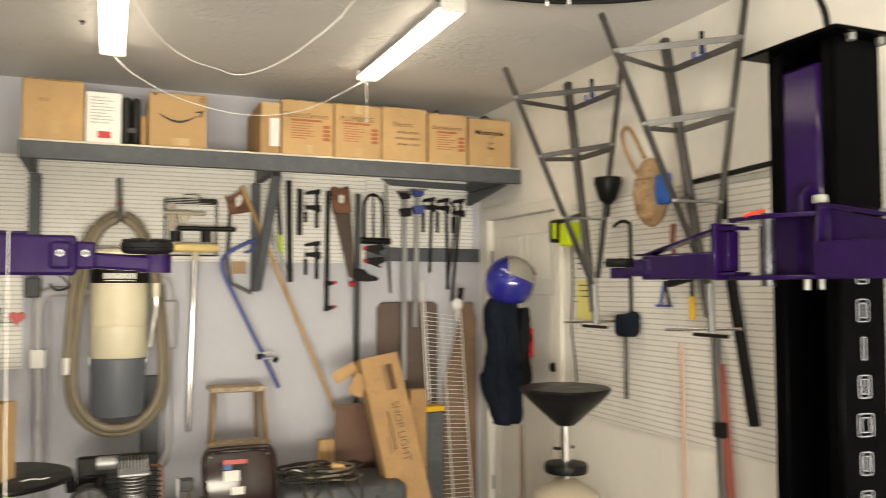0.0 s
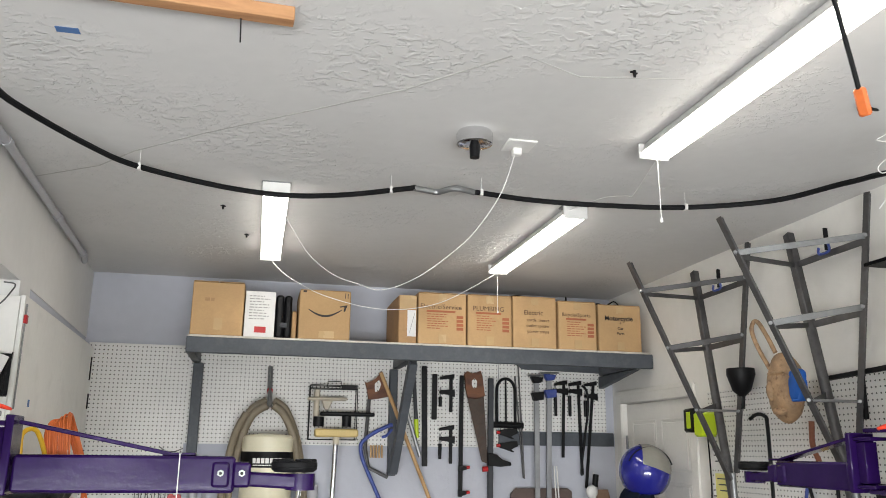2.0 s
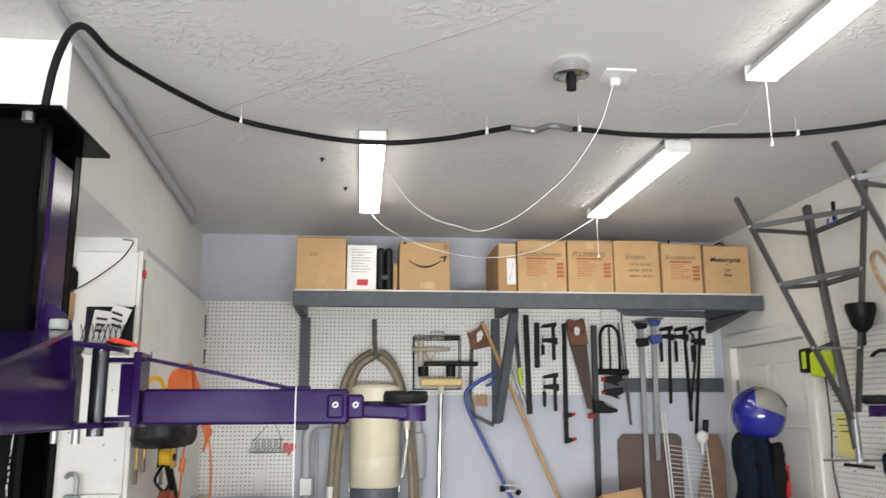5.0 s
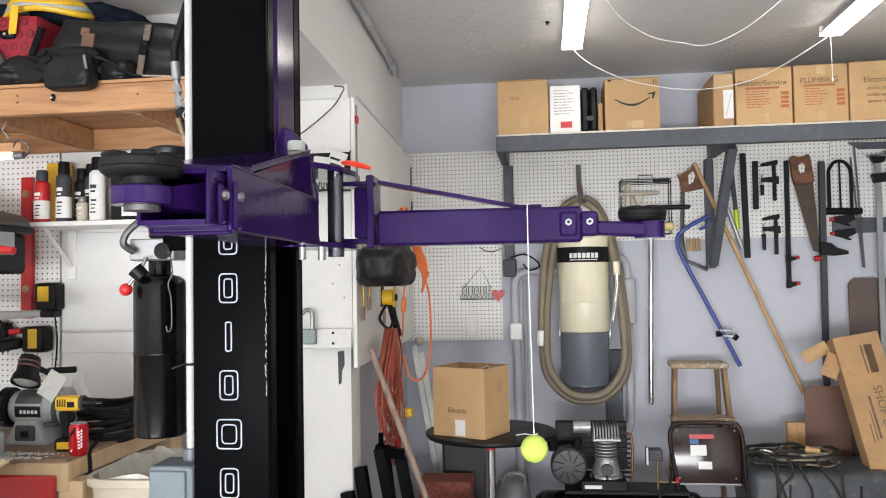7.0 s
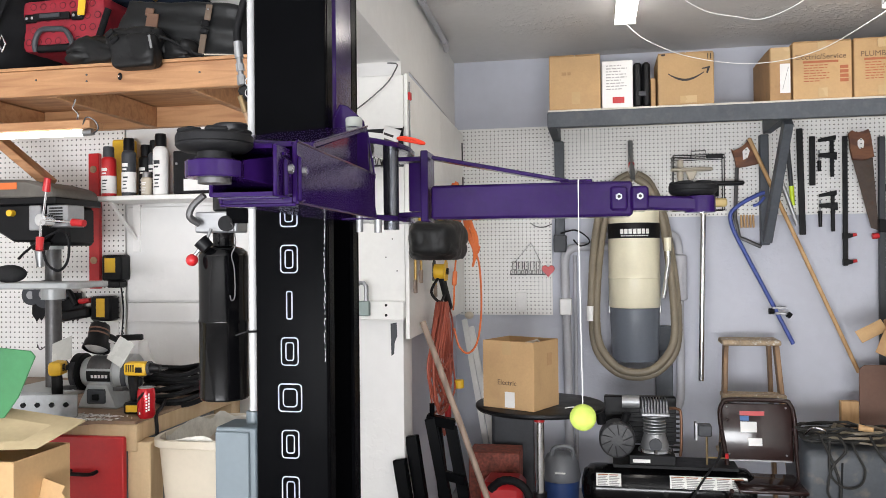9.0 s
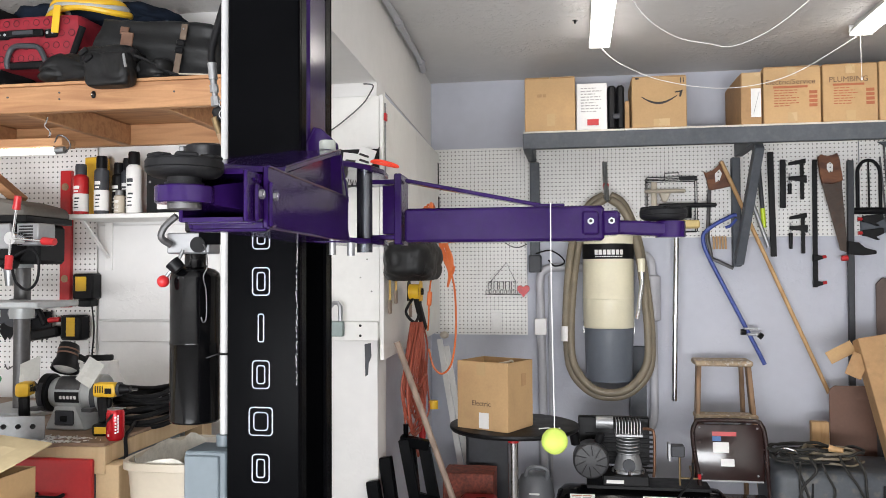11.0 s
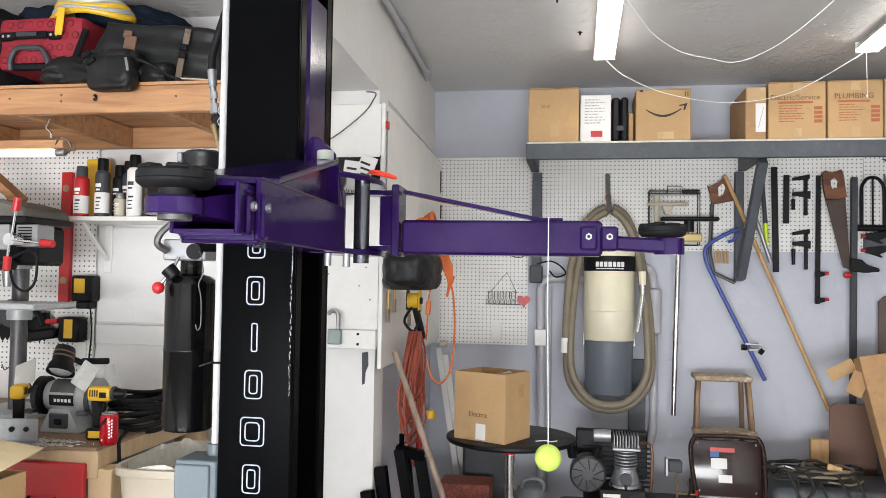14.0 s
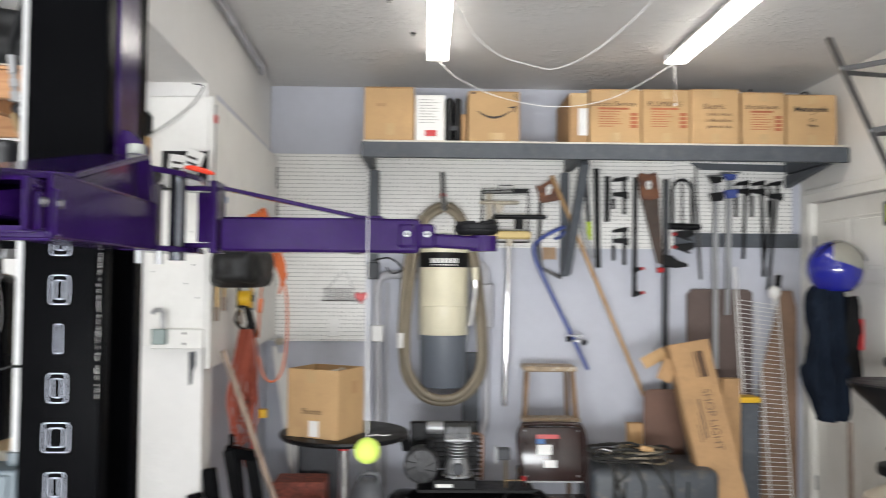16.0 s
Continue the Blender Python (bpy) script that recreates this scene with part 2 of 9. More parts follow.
def wood_material(name, color, dark, stretch=(1, 12, 12), rough=0.6, scale=2.2):
    m = material(name, color, rough, vary=0.1, scale=4, fine=80, bump=0.0006)
    n, l = m.node_tree.nodes, m.node_tree.links
    bs = n["Principled BSDF"]
    geo = n.new("ShaderNodeNewGeometry")
    mp = n.new("ShaderNodeMapping")
    mp.inputs["Scale"].default_value = stretch
    l.new(geo.outputs["Position"], mp.inputs["Vector"])
    w = n.new("ShaderNodeTexNoise")
    w.inputs["Scale"].default_value, w.inputs["Detail"].default_value, w.inputs["Distortion"].default_value = scale, 6, 0.8
    l.new(mp.outputs[0], w.inputs["Vector"])
    r = n.new("ShaderNodeMapRange")
    r.inputs["From Min"].default_value, r.inputs["From Max"].default_value = 0.42, 0.66
    l.new(w.outputs["Fac"], r.inputs["Value"])
    cm = n.new("ShaderNodeMix")
    cm.data_type = "RGBA"
    l.new(r.outputs["Result"], cm.inputs["Factor"])
    l.new(bs.inputs["Base Color"].links[0].from_socket, cm.inputs["A"])
    cm.inputs["B"].default_value = (*dark, 1)
    l.new(cm.outputs["Result"], bs.inputs["Base Color"])
    return m


def glow(name, color, strength):
    m = bpy.data.materials.new(name)
    m.use_nodes = True
    bs = m.node_tree.nodes["Principled BSDF"]
    bs.inputs["Base Color"].default_value = (0.9, 0.9, 0.9, 1)
    bs.inputs["Emission Color"].default_value = (*color, 1)
    bs.inputs["Emission Strength"].default_value = strength
    return m


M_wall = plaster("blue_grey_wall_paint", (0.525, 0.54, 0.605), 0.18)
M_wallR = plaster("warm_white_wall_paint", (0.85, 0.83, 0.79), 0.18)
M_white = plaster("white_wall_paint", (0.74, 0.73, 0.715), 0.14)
M_ceil = plaster("grey_white_ceiling_paint", (0.67, 0.66, 0.65), 0.75)
M_floor = material("concrete_floor", (0.32, 0.31, 0.30), 0.7, vary=0.2, scale=2.5, fine=40, bump=0.001, dirt=(0.12, 0.11, 0.1), dirt_amount=0.5)
M_drive = material("driveway_concrete", (0.42, 0.41, 0.39), 0.85, vary=0.15, scale=1.0, fine=20, bump=0.002)
M_peg = pegboard_material()
M_shelf = material("slate_grey_paint", (0.085, 0.094, 0.108), 0.55, vary=0.18, scale=9, fine=70, dirt=(0.25, 0.25, 0.25), dirt_amount=0.12, spec=0.3)
M_shelfedge = material("raw_white_board_edge", (0.66, 0.62, 0.55), 0.6, vary=0.15)
M_card = material("cardboard", (0.50, 0.325, 0.165), 0.8, vary=0.09, scale=5, fine=90, dirt=(0.36, 0.23, 0.12), dirt_amount=0.25, random_tint=0.09, spec=0.2)
M_card2 = material("worn_cardboard", (0.42, 0.25, 0.12), 0.8, vary=0.14, scale=7, fine=60, dirt=(0.28, 0.17, 0.09), dirt_amount=0.4)
M_tape = material("packing_tape", (0.55, 0.38, 0.2), 0.25, vary=0.05)
M_redink = material("red_printing", (0.40, 0.13, 0.06), 0.8)
M_ink = material("black_marker", (0.03, 0.025, 0.025), 0.7)
M_paper = material("white_paper", (0.80, 0.79, 0.77), 0.8, vary=0.04)
M_yellowpaper = material("yellow_paper", (0.82, 0.76, 0.28), 0.8, vary=0.05)
M_purple = material("purple_enamel", (0.018, 0.0048, 0.058), 0.15, vary=0.2, scale=8, fine=60, coat=0.0, rough_vary=0.08, bump=0.0006, dirt=(0.045, 0.022, 0.10), dirt_amount=0.12, spec=0.28)
M_black = material("black_gloss_enamel", (0.0022, 0.0023, 0.0028), 0.22, vary=0.2, scale=6, fine=260, bump=0.00025, rough_vary=0.08, spec=0.018)
M_glossblack = material("black_gloss_tank", (0.003, 0.003, 0.0035), 0.12, vary=0.2, scale=6, fine=120, rough_vary=0.06, spec=0.26, dirt=(0.05, 0.045, 0.04), dirt_amount=0.15)
M_void = material("black_shade", (0.008, 0.008, 0.008), 0.9)
M_rubber = material("black_rubber", (0.008, 0.008, 0.009), 0.6, vary=0.25, scale=20, fine=120, bump=0.0005, spec=0.18)
M_plastic = material("black_plastic", (0.006, 0.006, 0.007), 0.42, vary=0.2, scale=14, spec=0.2)
M_darkgrey = material("dark_grey_plastic", (0.05, 0.053, 0.06), 0.5, vary=0.15, scale=12, spec=0.3)
M_steel = material("galvanized_steel", (0.30, 0.305, 0.31), 0.42, 0.8, vary=0.15, scale=15)
M_gun = material("dark_bare_steel", (0.105, 0.103, 0.105), 0.45, 0.6, vary=0.25, scale=14, dirt=(0.08, 0.05, 0.035), dirt_amount=0.3)
M_iron = material("blackened_iron", (0.011, 0.011, 0.012), 0.5, 0.2, vary=0.25, scale=16, spec=0.22)
M_chrome = material("chrome", (0.75, 0.75, 0.76), 0.12, 1.0, vary=0.05, rough_vary=0.06)
M_alu = material("dull_aluminium", (0.36, 0.365, 0.375), 0.45, 0.7, vary=0.1)
M_letter = material("silver_outline_paint", (0.50, 0.53, 0.62), 0.5, vary=0.1)
M_cream = material("cream_enamel", (0.74, 0.69, 0.52), 0.35, vary=0.06, scale=5)
M_greyblue = material("grey_blue_enamel", (0.125, 0.14, 0.165), 0.35, vary=0.08, scale=5)
M_hose = material("taupe_vinyl_hose", (0.20, 0.165, 0.115), 0.5, vary=0.15, scale=12, fine=150, bump=0.0006)
M_pvc = material("grey_pvc", (0.44, 0.44, 0.47), 0.45, vary=0.08)
M_whiteplastic = material("white_plastic", (0.78, 0.77, 0.75), 0.4, vary=0.05)
M_doorpaint = material("white_door_paint", (0.83, 0.81, 0.76), 0.45, vary=0.05, scale=3, fine=50, dirt=(0.5, 0.47, 0.42), dirt_amount=0.15)
M_cabinet = material("off_white_cabinet_paint", (0.78, 0.77, 0.74), 0.5, vary=0.05, scale=3, fine=40, dirt=(0.45, 0.43, 0.4), dirt_amount=0.18)
M_blue = material("blue_paint", (0.045, 0.075, 0.30), 0.4, vary=0.2, scale=20, dirt=(0.2, 0.2, 0.25), dirt_amount=0.3)
M_helmet = material("blue_helmet_gloss", (0.012, 0.016, 0.26), 0.12, vary=0.08, coat=0.8, rough_vary=0.05)
M_helmetgrey = material("grey_helmet_gloss", (0.27, 0.26, 0.23), 0.2, vary=0.1, coat=0.6)
M_denim = material("dark_navy_cloth", (0.010, 0.015, 0.026), 0.95, vary=0.3, scale=12, fine=300, bump=0.001, spec=0.1)
M_blackcloth = material("black_canvas", (0.009, 0.009, 0.010), 0.9, vary=0.35, scale=10, fine=200, bump=0.001, spec=0.15)
M_greycloth = material("charcoal_canvas", (0.021, 0.021, 0.022), 0.85, vary=0.3, scale=9, fine=200, bump=0.001, spec=0.2)
M_redcloth = material("red_patterned_cloth", (0.26, 0.010, 0.022), 0.7, vary=0.25, scale=18, fine=40)
M_darkred = material("dark_red_print", (0.09, 0.004, 0.008), 0.7, vary=0.15)
M_leather = material("brown_leather", (0.15, 0.075, 0.045), 0.55, vary=0.2)
M_pine = wood_material("pine_lumber", (0.48, 0.255, 0.120), (0.35, 0.165, 0.075), (1.2, 14, 14))
M_oldwood = wood_material("worn_stool_wood", (0.27, 0.16, 0.085), (0.13, 0.075, 0.04), (10, 10, 1.2))
M_palewood = wood_material("pale_bench_pine", (0.60, 0.44, 0.26), (0.53, 0.37, 0.21), (10, 10, 1.2))
M_fade = material("faded_marker", (0.16, 0.10, 0.06), 0.8)
M_stick = wood_material("light_wood_handle", (0.55, 0.34, 0.16), (0.42, 0.24, 0.10), (12, 12, 1.5))
M_greywood = wood_material("weathered_wood", (0.30, 0.22, 0.17), (0.18, 0.13, 0.10), (12, 12, 1.5))
M_sawwood = wood_material("red_brown_saw_handle", (0.20, 0.075, 0.03), (0.09, 0.03, 0.015), (3, 3, 9))
M_bench = wood_material("bench_top_hardboard", (0.26, 0.17, 0.11), (0.18, 0.11, 0.07), (2, 6, 6))
M_brownboard = material("dark_brown_hardboard", (0.115, 0.082, 0.072), 0.7, vary=0.18, scale=5, fine=120)
M_red = material("red_paint", (0.50, 0.018, 0.022), 0.35, vary=0.12, scale=8)
M_orange = material("orange_cord", (0.62, 0.14, 0.03), 0.5, vary=0.15)
M_rust = material("faded_red_cord", (0.34, 0.075, 0.045), 0.55, vary=0.2)
M_yellow = material("tool_yellow", (0.72, 0.43, 0.02), 0.45, vary=0.1)
M_lime = material("lime_plastic", (0.55, 0.72, 0.02), 0.4, vary=0.08)
M_tennis = material("tennis_ball_felt", (0.52, 0.66, 0.13), 0.95, vary=0.12, scale=40, fine=500, bump=0.002, spec=0.1)
M_beige = material("beige_plastic", (0.52, 0.46, 0.365), 0.45, vary=0.06, scale=6)
M_bag = material("clear_bin_liner", (0.66, 0.64, 0.58), 0.2, vary=0.15, scale=30, fine=90, bump=0.004)
M_greygreen = material("grey_electrical_enamel", (0.125, 0.155, 0.175), 0.45, vary=0.08)
M_chair = material("dark_brown_gloss_enamel", (0.022, 0.010, 0.009), 0.13, vary=0.2, coat=0.12, rough_vary=0.06, spec=0.35)
M_green = material("green_cloth", (0.045, 0.19, 0.075), 0.7, vary=0.12, scale=9)
M_greycast = material("grey_hammered_casting", (0.405, 0.419, 0.419), 0.45, 0.2, vary=0.12, scale=12)
M_tan = material("tan_rubber_face", (0.36, 0.23, 0.13), 0.6, vary=0.35, scale=16, dirt=(0.13, 0.065, 0.035), dirt_amount=0.8)
M_bluecloth = material("bright_blue_cloth", (0.01, 0.10, 0.42), 0.7, vary=0.15)
M_string = material("white_cord", (0.80, 0.79, 0.77), 0.6, vary=0.03)
M_bluetape = material("blue_masking_tape", (0.07, 0.16, 0.36), 0.7)
M_leatherblack = material("dull_black_waxed_canvas", (0.010, 0.0105, 0.011), 0.5, vary=0.25, scale=9, fine=160, bump=0.0008, spec=0.3)
M_strapbrown = material("grey_brown_leather_strap", (0.12, 0.085, 0.06), 0.6, vary=0.2)
M_softblack = material("creased_black_nylon", (0.0085, 0.0085, 0.009), 0.5, vary=0.3, scale=14, fine=120, bump=0.001, spec=0.3)
M_brass = material("dull_brass", (0.24, 0.17, 0.09), 0.4, 0.8, vary=0.2)
M_led = glow("led_diffuser", (1.0, 0.96, 0.90), 13.5)


# ---- structure ----
def left_x(y):
    """The left wall of the far bay runs slightly askew."""
    return -0.74 - 0.043 * (y - 3.0)


CEIL = 2.79
YB = 5.32
XR = 2.68

bm = B(); box(bm, -3.75, XR + 0.15, -3.55, YB + 0.15, -0.15, 0)
structure("floor", bm, M_floor, "grey concrete garage floor", "floor")
bm = B(); box(bm, -400, 400, -400, 400, -0.4, -0.16)
structure("ground", bm, M_drive, "pale concrete driveway", "ground")
bm = B(); box(bm, -3.75, XR + 0.15, -3.55, YB + 0.15, CEIL, CEIL + 0.12)
structure("ceiling", bm, M_ceil, "grey-white textured drywall ceiling", "ceiling")
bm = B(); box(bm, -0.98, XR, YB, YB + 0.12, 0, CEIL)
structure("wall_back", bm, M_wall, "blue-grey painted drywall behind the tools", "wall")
bm = B()
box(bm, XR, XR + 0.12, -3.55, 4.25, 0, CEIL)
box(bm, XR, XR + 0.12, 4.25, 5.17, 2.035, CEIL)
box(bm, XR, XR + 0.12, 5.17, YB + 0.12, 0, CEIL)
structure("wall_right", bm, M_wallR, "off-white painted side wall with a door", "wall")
bm = B()
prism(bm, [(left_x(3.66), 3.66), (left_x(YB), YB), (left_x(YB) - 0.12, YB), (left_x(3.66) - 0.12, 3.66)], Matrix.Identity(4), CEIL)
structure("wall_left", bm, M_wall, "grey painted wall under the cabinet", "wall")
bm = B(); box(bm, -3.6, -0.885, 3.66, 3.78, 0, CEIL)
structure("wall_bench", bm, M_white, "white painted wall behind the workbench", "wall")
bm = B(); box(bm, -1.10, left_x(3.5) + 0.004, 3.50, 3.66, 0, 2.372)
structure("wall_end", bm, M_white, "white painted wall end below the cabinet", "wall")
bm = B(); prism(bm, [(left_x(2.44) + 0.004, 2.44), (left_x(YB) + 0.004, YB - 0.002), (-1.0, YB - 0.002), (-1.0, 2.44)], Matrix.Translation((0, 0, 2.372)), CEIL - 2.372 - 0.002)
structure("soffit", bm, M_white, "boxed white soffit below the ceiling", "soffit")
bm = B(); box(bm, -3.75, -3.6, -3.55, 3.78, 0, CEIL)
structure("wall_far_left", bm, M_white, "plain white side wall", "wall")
# Unseen; the low header is added so glossy faces don't mirror the bright opening.
bm = B()
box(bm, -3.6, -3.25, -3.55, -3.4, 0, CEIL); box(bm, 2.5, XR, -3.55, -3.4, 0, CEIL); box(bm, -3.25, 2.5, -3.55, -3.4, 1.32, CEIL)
structure("wall_front", bm, M_white, "unseen white wall with an added low header over the garage opening", "wall")

# ceiling conduit in the left corner
t = thing("ceiling_conduit", (left_x(2.5) + 0.03, 2.5, CEIL - 0.05), "grey metal conduit along the ceiling corner", "conduit", kind="structure")
bm = B(); tube(bm, [(left_x(2.0) + 0.035, 2.0, CEIL - 0.03), (left_x(4.7) + 0.035, 4.7, CEIL - 0.03), (left_x(4.8) + 0.03, 4.78, CEIL - 0.05)], 0.017, 10)
part("pipe", bm, M_pvc, t)
for y in (2.9, 3.9, 4.66):
    bm = B(); cyl(bm, (left_x(y) + 0.035, y - 0.02, CEIL - 0.03), (left_x(y) + 0.035, y + 0.02, CEIL - 0.03), 0.021, n=12)
    part("coupling", bm, M_pvc, t)


def pegboard(name, m, w, h, label):
    """A perforated sheet; m: its lower left corner, x along the sheet, y into the wall."""
    bm = B(); box(bm, 0, w, -0.006, 0, 0, h, 0.001)
    ob = new(name, mesh_of(name, bm, M_peg))
    ob.matrix_world = m
    return tagged(ob, label, "pegboard", "pegboards", "structure")


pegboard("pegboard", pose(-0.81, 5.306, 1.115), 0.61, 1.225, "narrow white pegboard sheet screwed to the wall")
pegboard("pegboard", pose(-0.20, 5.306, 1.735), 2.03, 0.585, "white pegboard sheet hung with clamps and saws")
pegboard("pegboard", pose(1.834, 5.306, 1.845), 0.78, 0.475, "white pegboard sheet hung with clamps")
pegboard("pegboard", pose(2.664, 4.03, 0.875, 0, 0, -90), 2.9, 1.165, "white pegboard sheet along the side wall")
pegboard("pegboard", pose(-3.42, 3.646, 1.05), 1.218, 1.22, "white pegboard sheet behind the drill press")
bm = B(); box(bm, 1.83, 2.66, 5.285, 5.318, 1.752, 1.842, 0.002)
structure("trim", bm, M_shelf, "dark grey painted backing strip", "trim")
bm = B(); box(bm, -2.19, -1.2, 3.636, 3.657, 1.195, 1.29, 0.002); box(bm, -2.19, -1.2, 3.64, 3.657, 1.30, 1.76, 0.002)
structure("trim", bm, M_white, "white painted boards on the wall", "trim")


# ---- lighting fixtures ----
def shop_light(y0, y1, x):
    t = thing("shop_light", (x, y0, CEIL - 0.06), "lit white LED shop light fixed to the ceiling", "light fixture", "ceiling shop lights")
    bm = B(); prism(bm, [(-0.055, 0), (0.055, 0), (0.035, 0.038), (-0.035, 0.038)], Matrix.Translation((x, y1, CEIL - 0.042)) @ Matrix.Rotation(radians(90), 4, "X"), y1 - y0, 0.002)
    part("housing", bm, M_whiteplastic, t)
    for dx in (-0.028, 0.028):
        bm = B(); box(bm, x + dx - 0.025, x + dx + 0.025, y0 + 0.015, y1 - 0.015, CEIL - 0.060, CEIL - 0.0425, 0.007)
        part("diffuser", bm, M_led, t, "glowing LED diffuser")
    for y in (y0 - 0.011, y1 + 0.001):
        bm = B(); box(bm, x - 0.058, x + 0.058, y, y + 0.01, CEIL - 0.062, CEIL - 0.004, 0.003)
        part("end_cap", bm, M_whiteplastic, t)
    bm = B(); box(bm, x - 0.06, x + 0.06, y0 - 0.01, y0 + 0.05, CEIL - 0.008, CEIL, 0.002)
    part("mounting_plate", bm, M_steel, t)
    return t


shop_light(3.20, 4.42, 0.25)
shop_light(3.20, 4.42, 1.572)
shop_light(1.19, 2.41, 1.56)
for x, y, z1, z0 in ((1.56, 4.40, CEIL - 0.06, 2.50), (1.565, 2.40, CEIL - 0.06, 2.50)):
    bm = B(); tube(bm, [(x, y, z1), (x + 0.003, y, z0)], 0.0014, 6); cyl(bm, (x + 0.003, y, z0 + 0.006), (x + 0.003, y, z0 - 0.008), 0.005, n=8)
    solid("light_pull", bm, M_string, "white pull cord hanging from the shop light", "cord", "pull cords")

bm = B(); tube(bm, smooth_path([(0.262, 4.41, 2.72), (0.36, 4.43, 2.64), (0.58, 4.45, 2.545), (0.90, 4.45, 2.49), (1.22, 4.44, 2.54), (1.545, 4.41, 2.72)], 8), 0.0021, 6)
solid("light_cable", bm, M_string, "white cord slung between two shop lights", "cord", "white light cords")
bm = B(); tube(bm, smooth_path([(0.265, 3.21, 2.77), (0.267, 3.202, 2.693), (0.33, 3.15, 2.57), (0.394, 3.103, 2.464), (0.485, 3.033, 2.375), (0.58, 2.958, 2.326), (0.661, 2.895, 2.296), (0.776, 2.805, 2.33), (0.904, 2.705, 2.424), (0.975, 2.65, 2.502), (1.045, 2.595, 2.622), (1.085, 2.565, 2.755)], 5), 0.0016, 6)
solid("light_cable", bm, M_string, "white cord drooping from the ceiling outlet", "cord", "white light cords")
bm = B(); tube(bm, smooth_path([(1.54, 3.19, 2.765), (1.62, 3.0, 2.77), (1.66, 2.86, 2.74), (1.67, 2.82, 2.73), (1.63, 2.6, 2.75), (1.585, 2.42, 2.75)], 6), 0.0018, 6)
solid("light_cable", bm, M_string, "white cord between ceiling lights", "cord", "white light cords")

t = thing("ceiling_outlet", (1.10, 2.56, CEIL - 0.012), "white ceiling outlet with a plug", "outlet")
bm = B(); box(bm, 1.04, 1.15, 2.49, 2.60, CEIL - 0.008, CEIL, 0.003); part("plate", bm, M_whiteplastic, t)
bm = B(); box(bm, 1.075, 1.11, 2.55, 2.58, CEIL - 0.035, CEIL - 0.008, 0.004); part("plug", bm, M_whiteplastic, t)
t = thing("lamp_holder", (0.91, 2.47, CEIL - 0.06), "chrome ceiling lamp base without a bulb", "light fixture")
bm = B(); lathe(bm, [(0.06, CEIL), (0.064, CEIL - 0.008), (0.062, CEIL - 0.045), (0.05, CEIL - 0.05)], Matrix.Translation((0.91, 2.47, 0)), 24); part("canopy", bm, M_chrome, t)
bm = B(); cyl(bm, (0.91, 2.47, CEIL - 0.05), (0.91, 2.47, CEIL - 0.095), 0.019, 0.017); part("socket", bm, M_plastic, t)
bm = B(); bar(bm, (-0.35, 1.765, CEIL - 0.02), (0.258, 1.796, CEIL - 0.02), 0.04, 0.038, 0.002)
solid("wood_batten", bm, M_pine, "bare pine batten screwed to the ceiling", "batten")
bm = B(); tube(bm, [(0.128, 1.80, 2.752), (0.13, 1.81, 2.69)], 0.0018, 6)
solid("wire_hook", bm, M_iron, "thin wire hanging below the batten", "wire")
bm = B(); box(bm, -0.36, -0.30, 2.03, 2.06, CEIL - 0.0015, CEIL - 0.0002)
solid("tape_strip", bm, M_bluetape, "strip of blue masking tape on the ceiling", "tape")

# the lift's hydraulic hose along the ceiling
hz = CEIL - 0.066
t = thing("hydraulic_hose", (0.6, 2.9, hz), "black hydraulic hose clipped across the ceiling", "hose")
run = smooth_path([(-0.62, 2.03, 2.345), (-0.60, 2.04, 2.55), (-0.585, 2.15, 2.70), (-0.56, 2.42, hz), (-0.40, 2.76, hz), (-0.256, 2.95, hz), (0.05, 3.12, hz), (0.30, 3.165, hz), (0.52, 3.10, hz), (0.70, 2.99, hz), (0.79, 2.93, hz)], 8)
bm = B(); tube(bm, run, 0.011, 8); part("hose", bm, M_rubber, t)
bm = B(); tube(bm, smooth_path([(1.02, 2.93, hz), (1.06, 2.93, hz), (1.30, 2.97, hz), (1.62, 2.96, hz), (1.95, 2.90, hz), (2.25, 2.72, hz), (2.38, 2.45, hz), (2.41, 2.2, 2.68), (2.405, 2.06, 2.50), (2.40, 2.03, 2.345)], 8), 0.011, 8); part("hose", bm, M_rubber, t)
bm = B(); tube(bm, smooth_path([(0.78, 2.935, hz), (0.84, 2.955, hz), (0.89, 2.96, hz), (0.94, 2.90, hz), (1.0, 2.915, hz), (1.03, 2.93, hz)], 5), 0.013, 8); part("coupling", bm, M_steel, t, "braided steel coupling")
for x, y in ((-0.256, 2.95), (0.70, 2.99), (1.06, 2.93), (1.95, 2.90)):
    bm = B(); box(bm, x - 0.006, x + 0.006, y - 0.014, y + 0.014, hz - 0.013, hz + 0.013, 0.002); cyl(bm, (x, y, hz + 0.012), (x, y, CEIL), 0.0012, n=6); part("clip", bm, M_whiteplastic, t)

# orange-ended extension cord near the light
t = thing("hanging_power_cord", (1.57, 1.42, 2.50), "black ceiling cord with an orange three-way end", "cord")
bm = B(); tube(bm, smooth_path([(0.95, 1.30, 2.775), (1.15, 1.22, 2.76), (1.36, 1.28, 2.77), (1.43, 1.31, 2.74), (1.50, 1.36, 2.64), (1.565, 1.41, 2.545)], 7), 0.006, 8); part("cable", bm, M_rubber, t)
bm = B(); bar(bm, (1.565, 1.41, 2.55), (1.585, 1.42, 2.485), 0.028, 0.018, 0.005); part("socket", bm, M_orange, t, "orange plastic socket end")

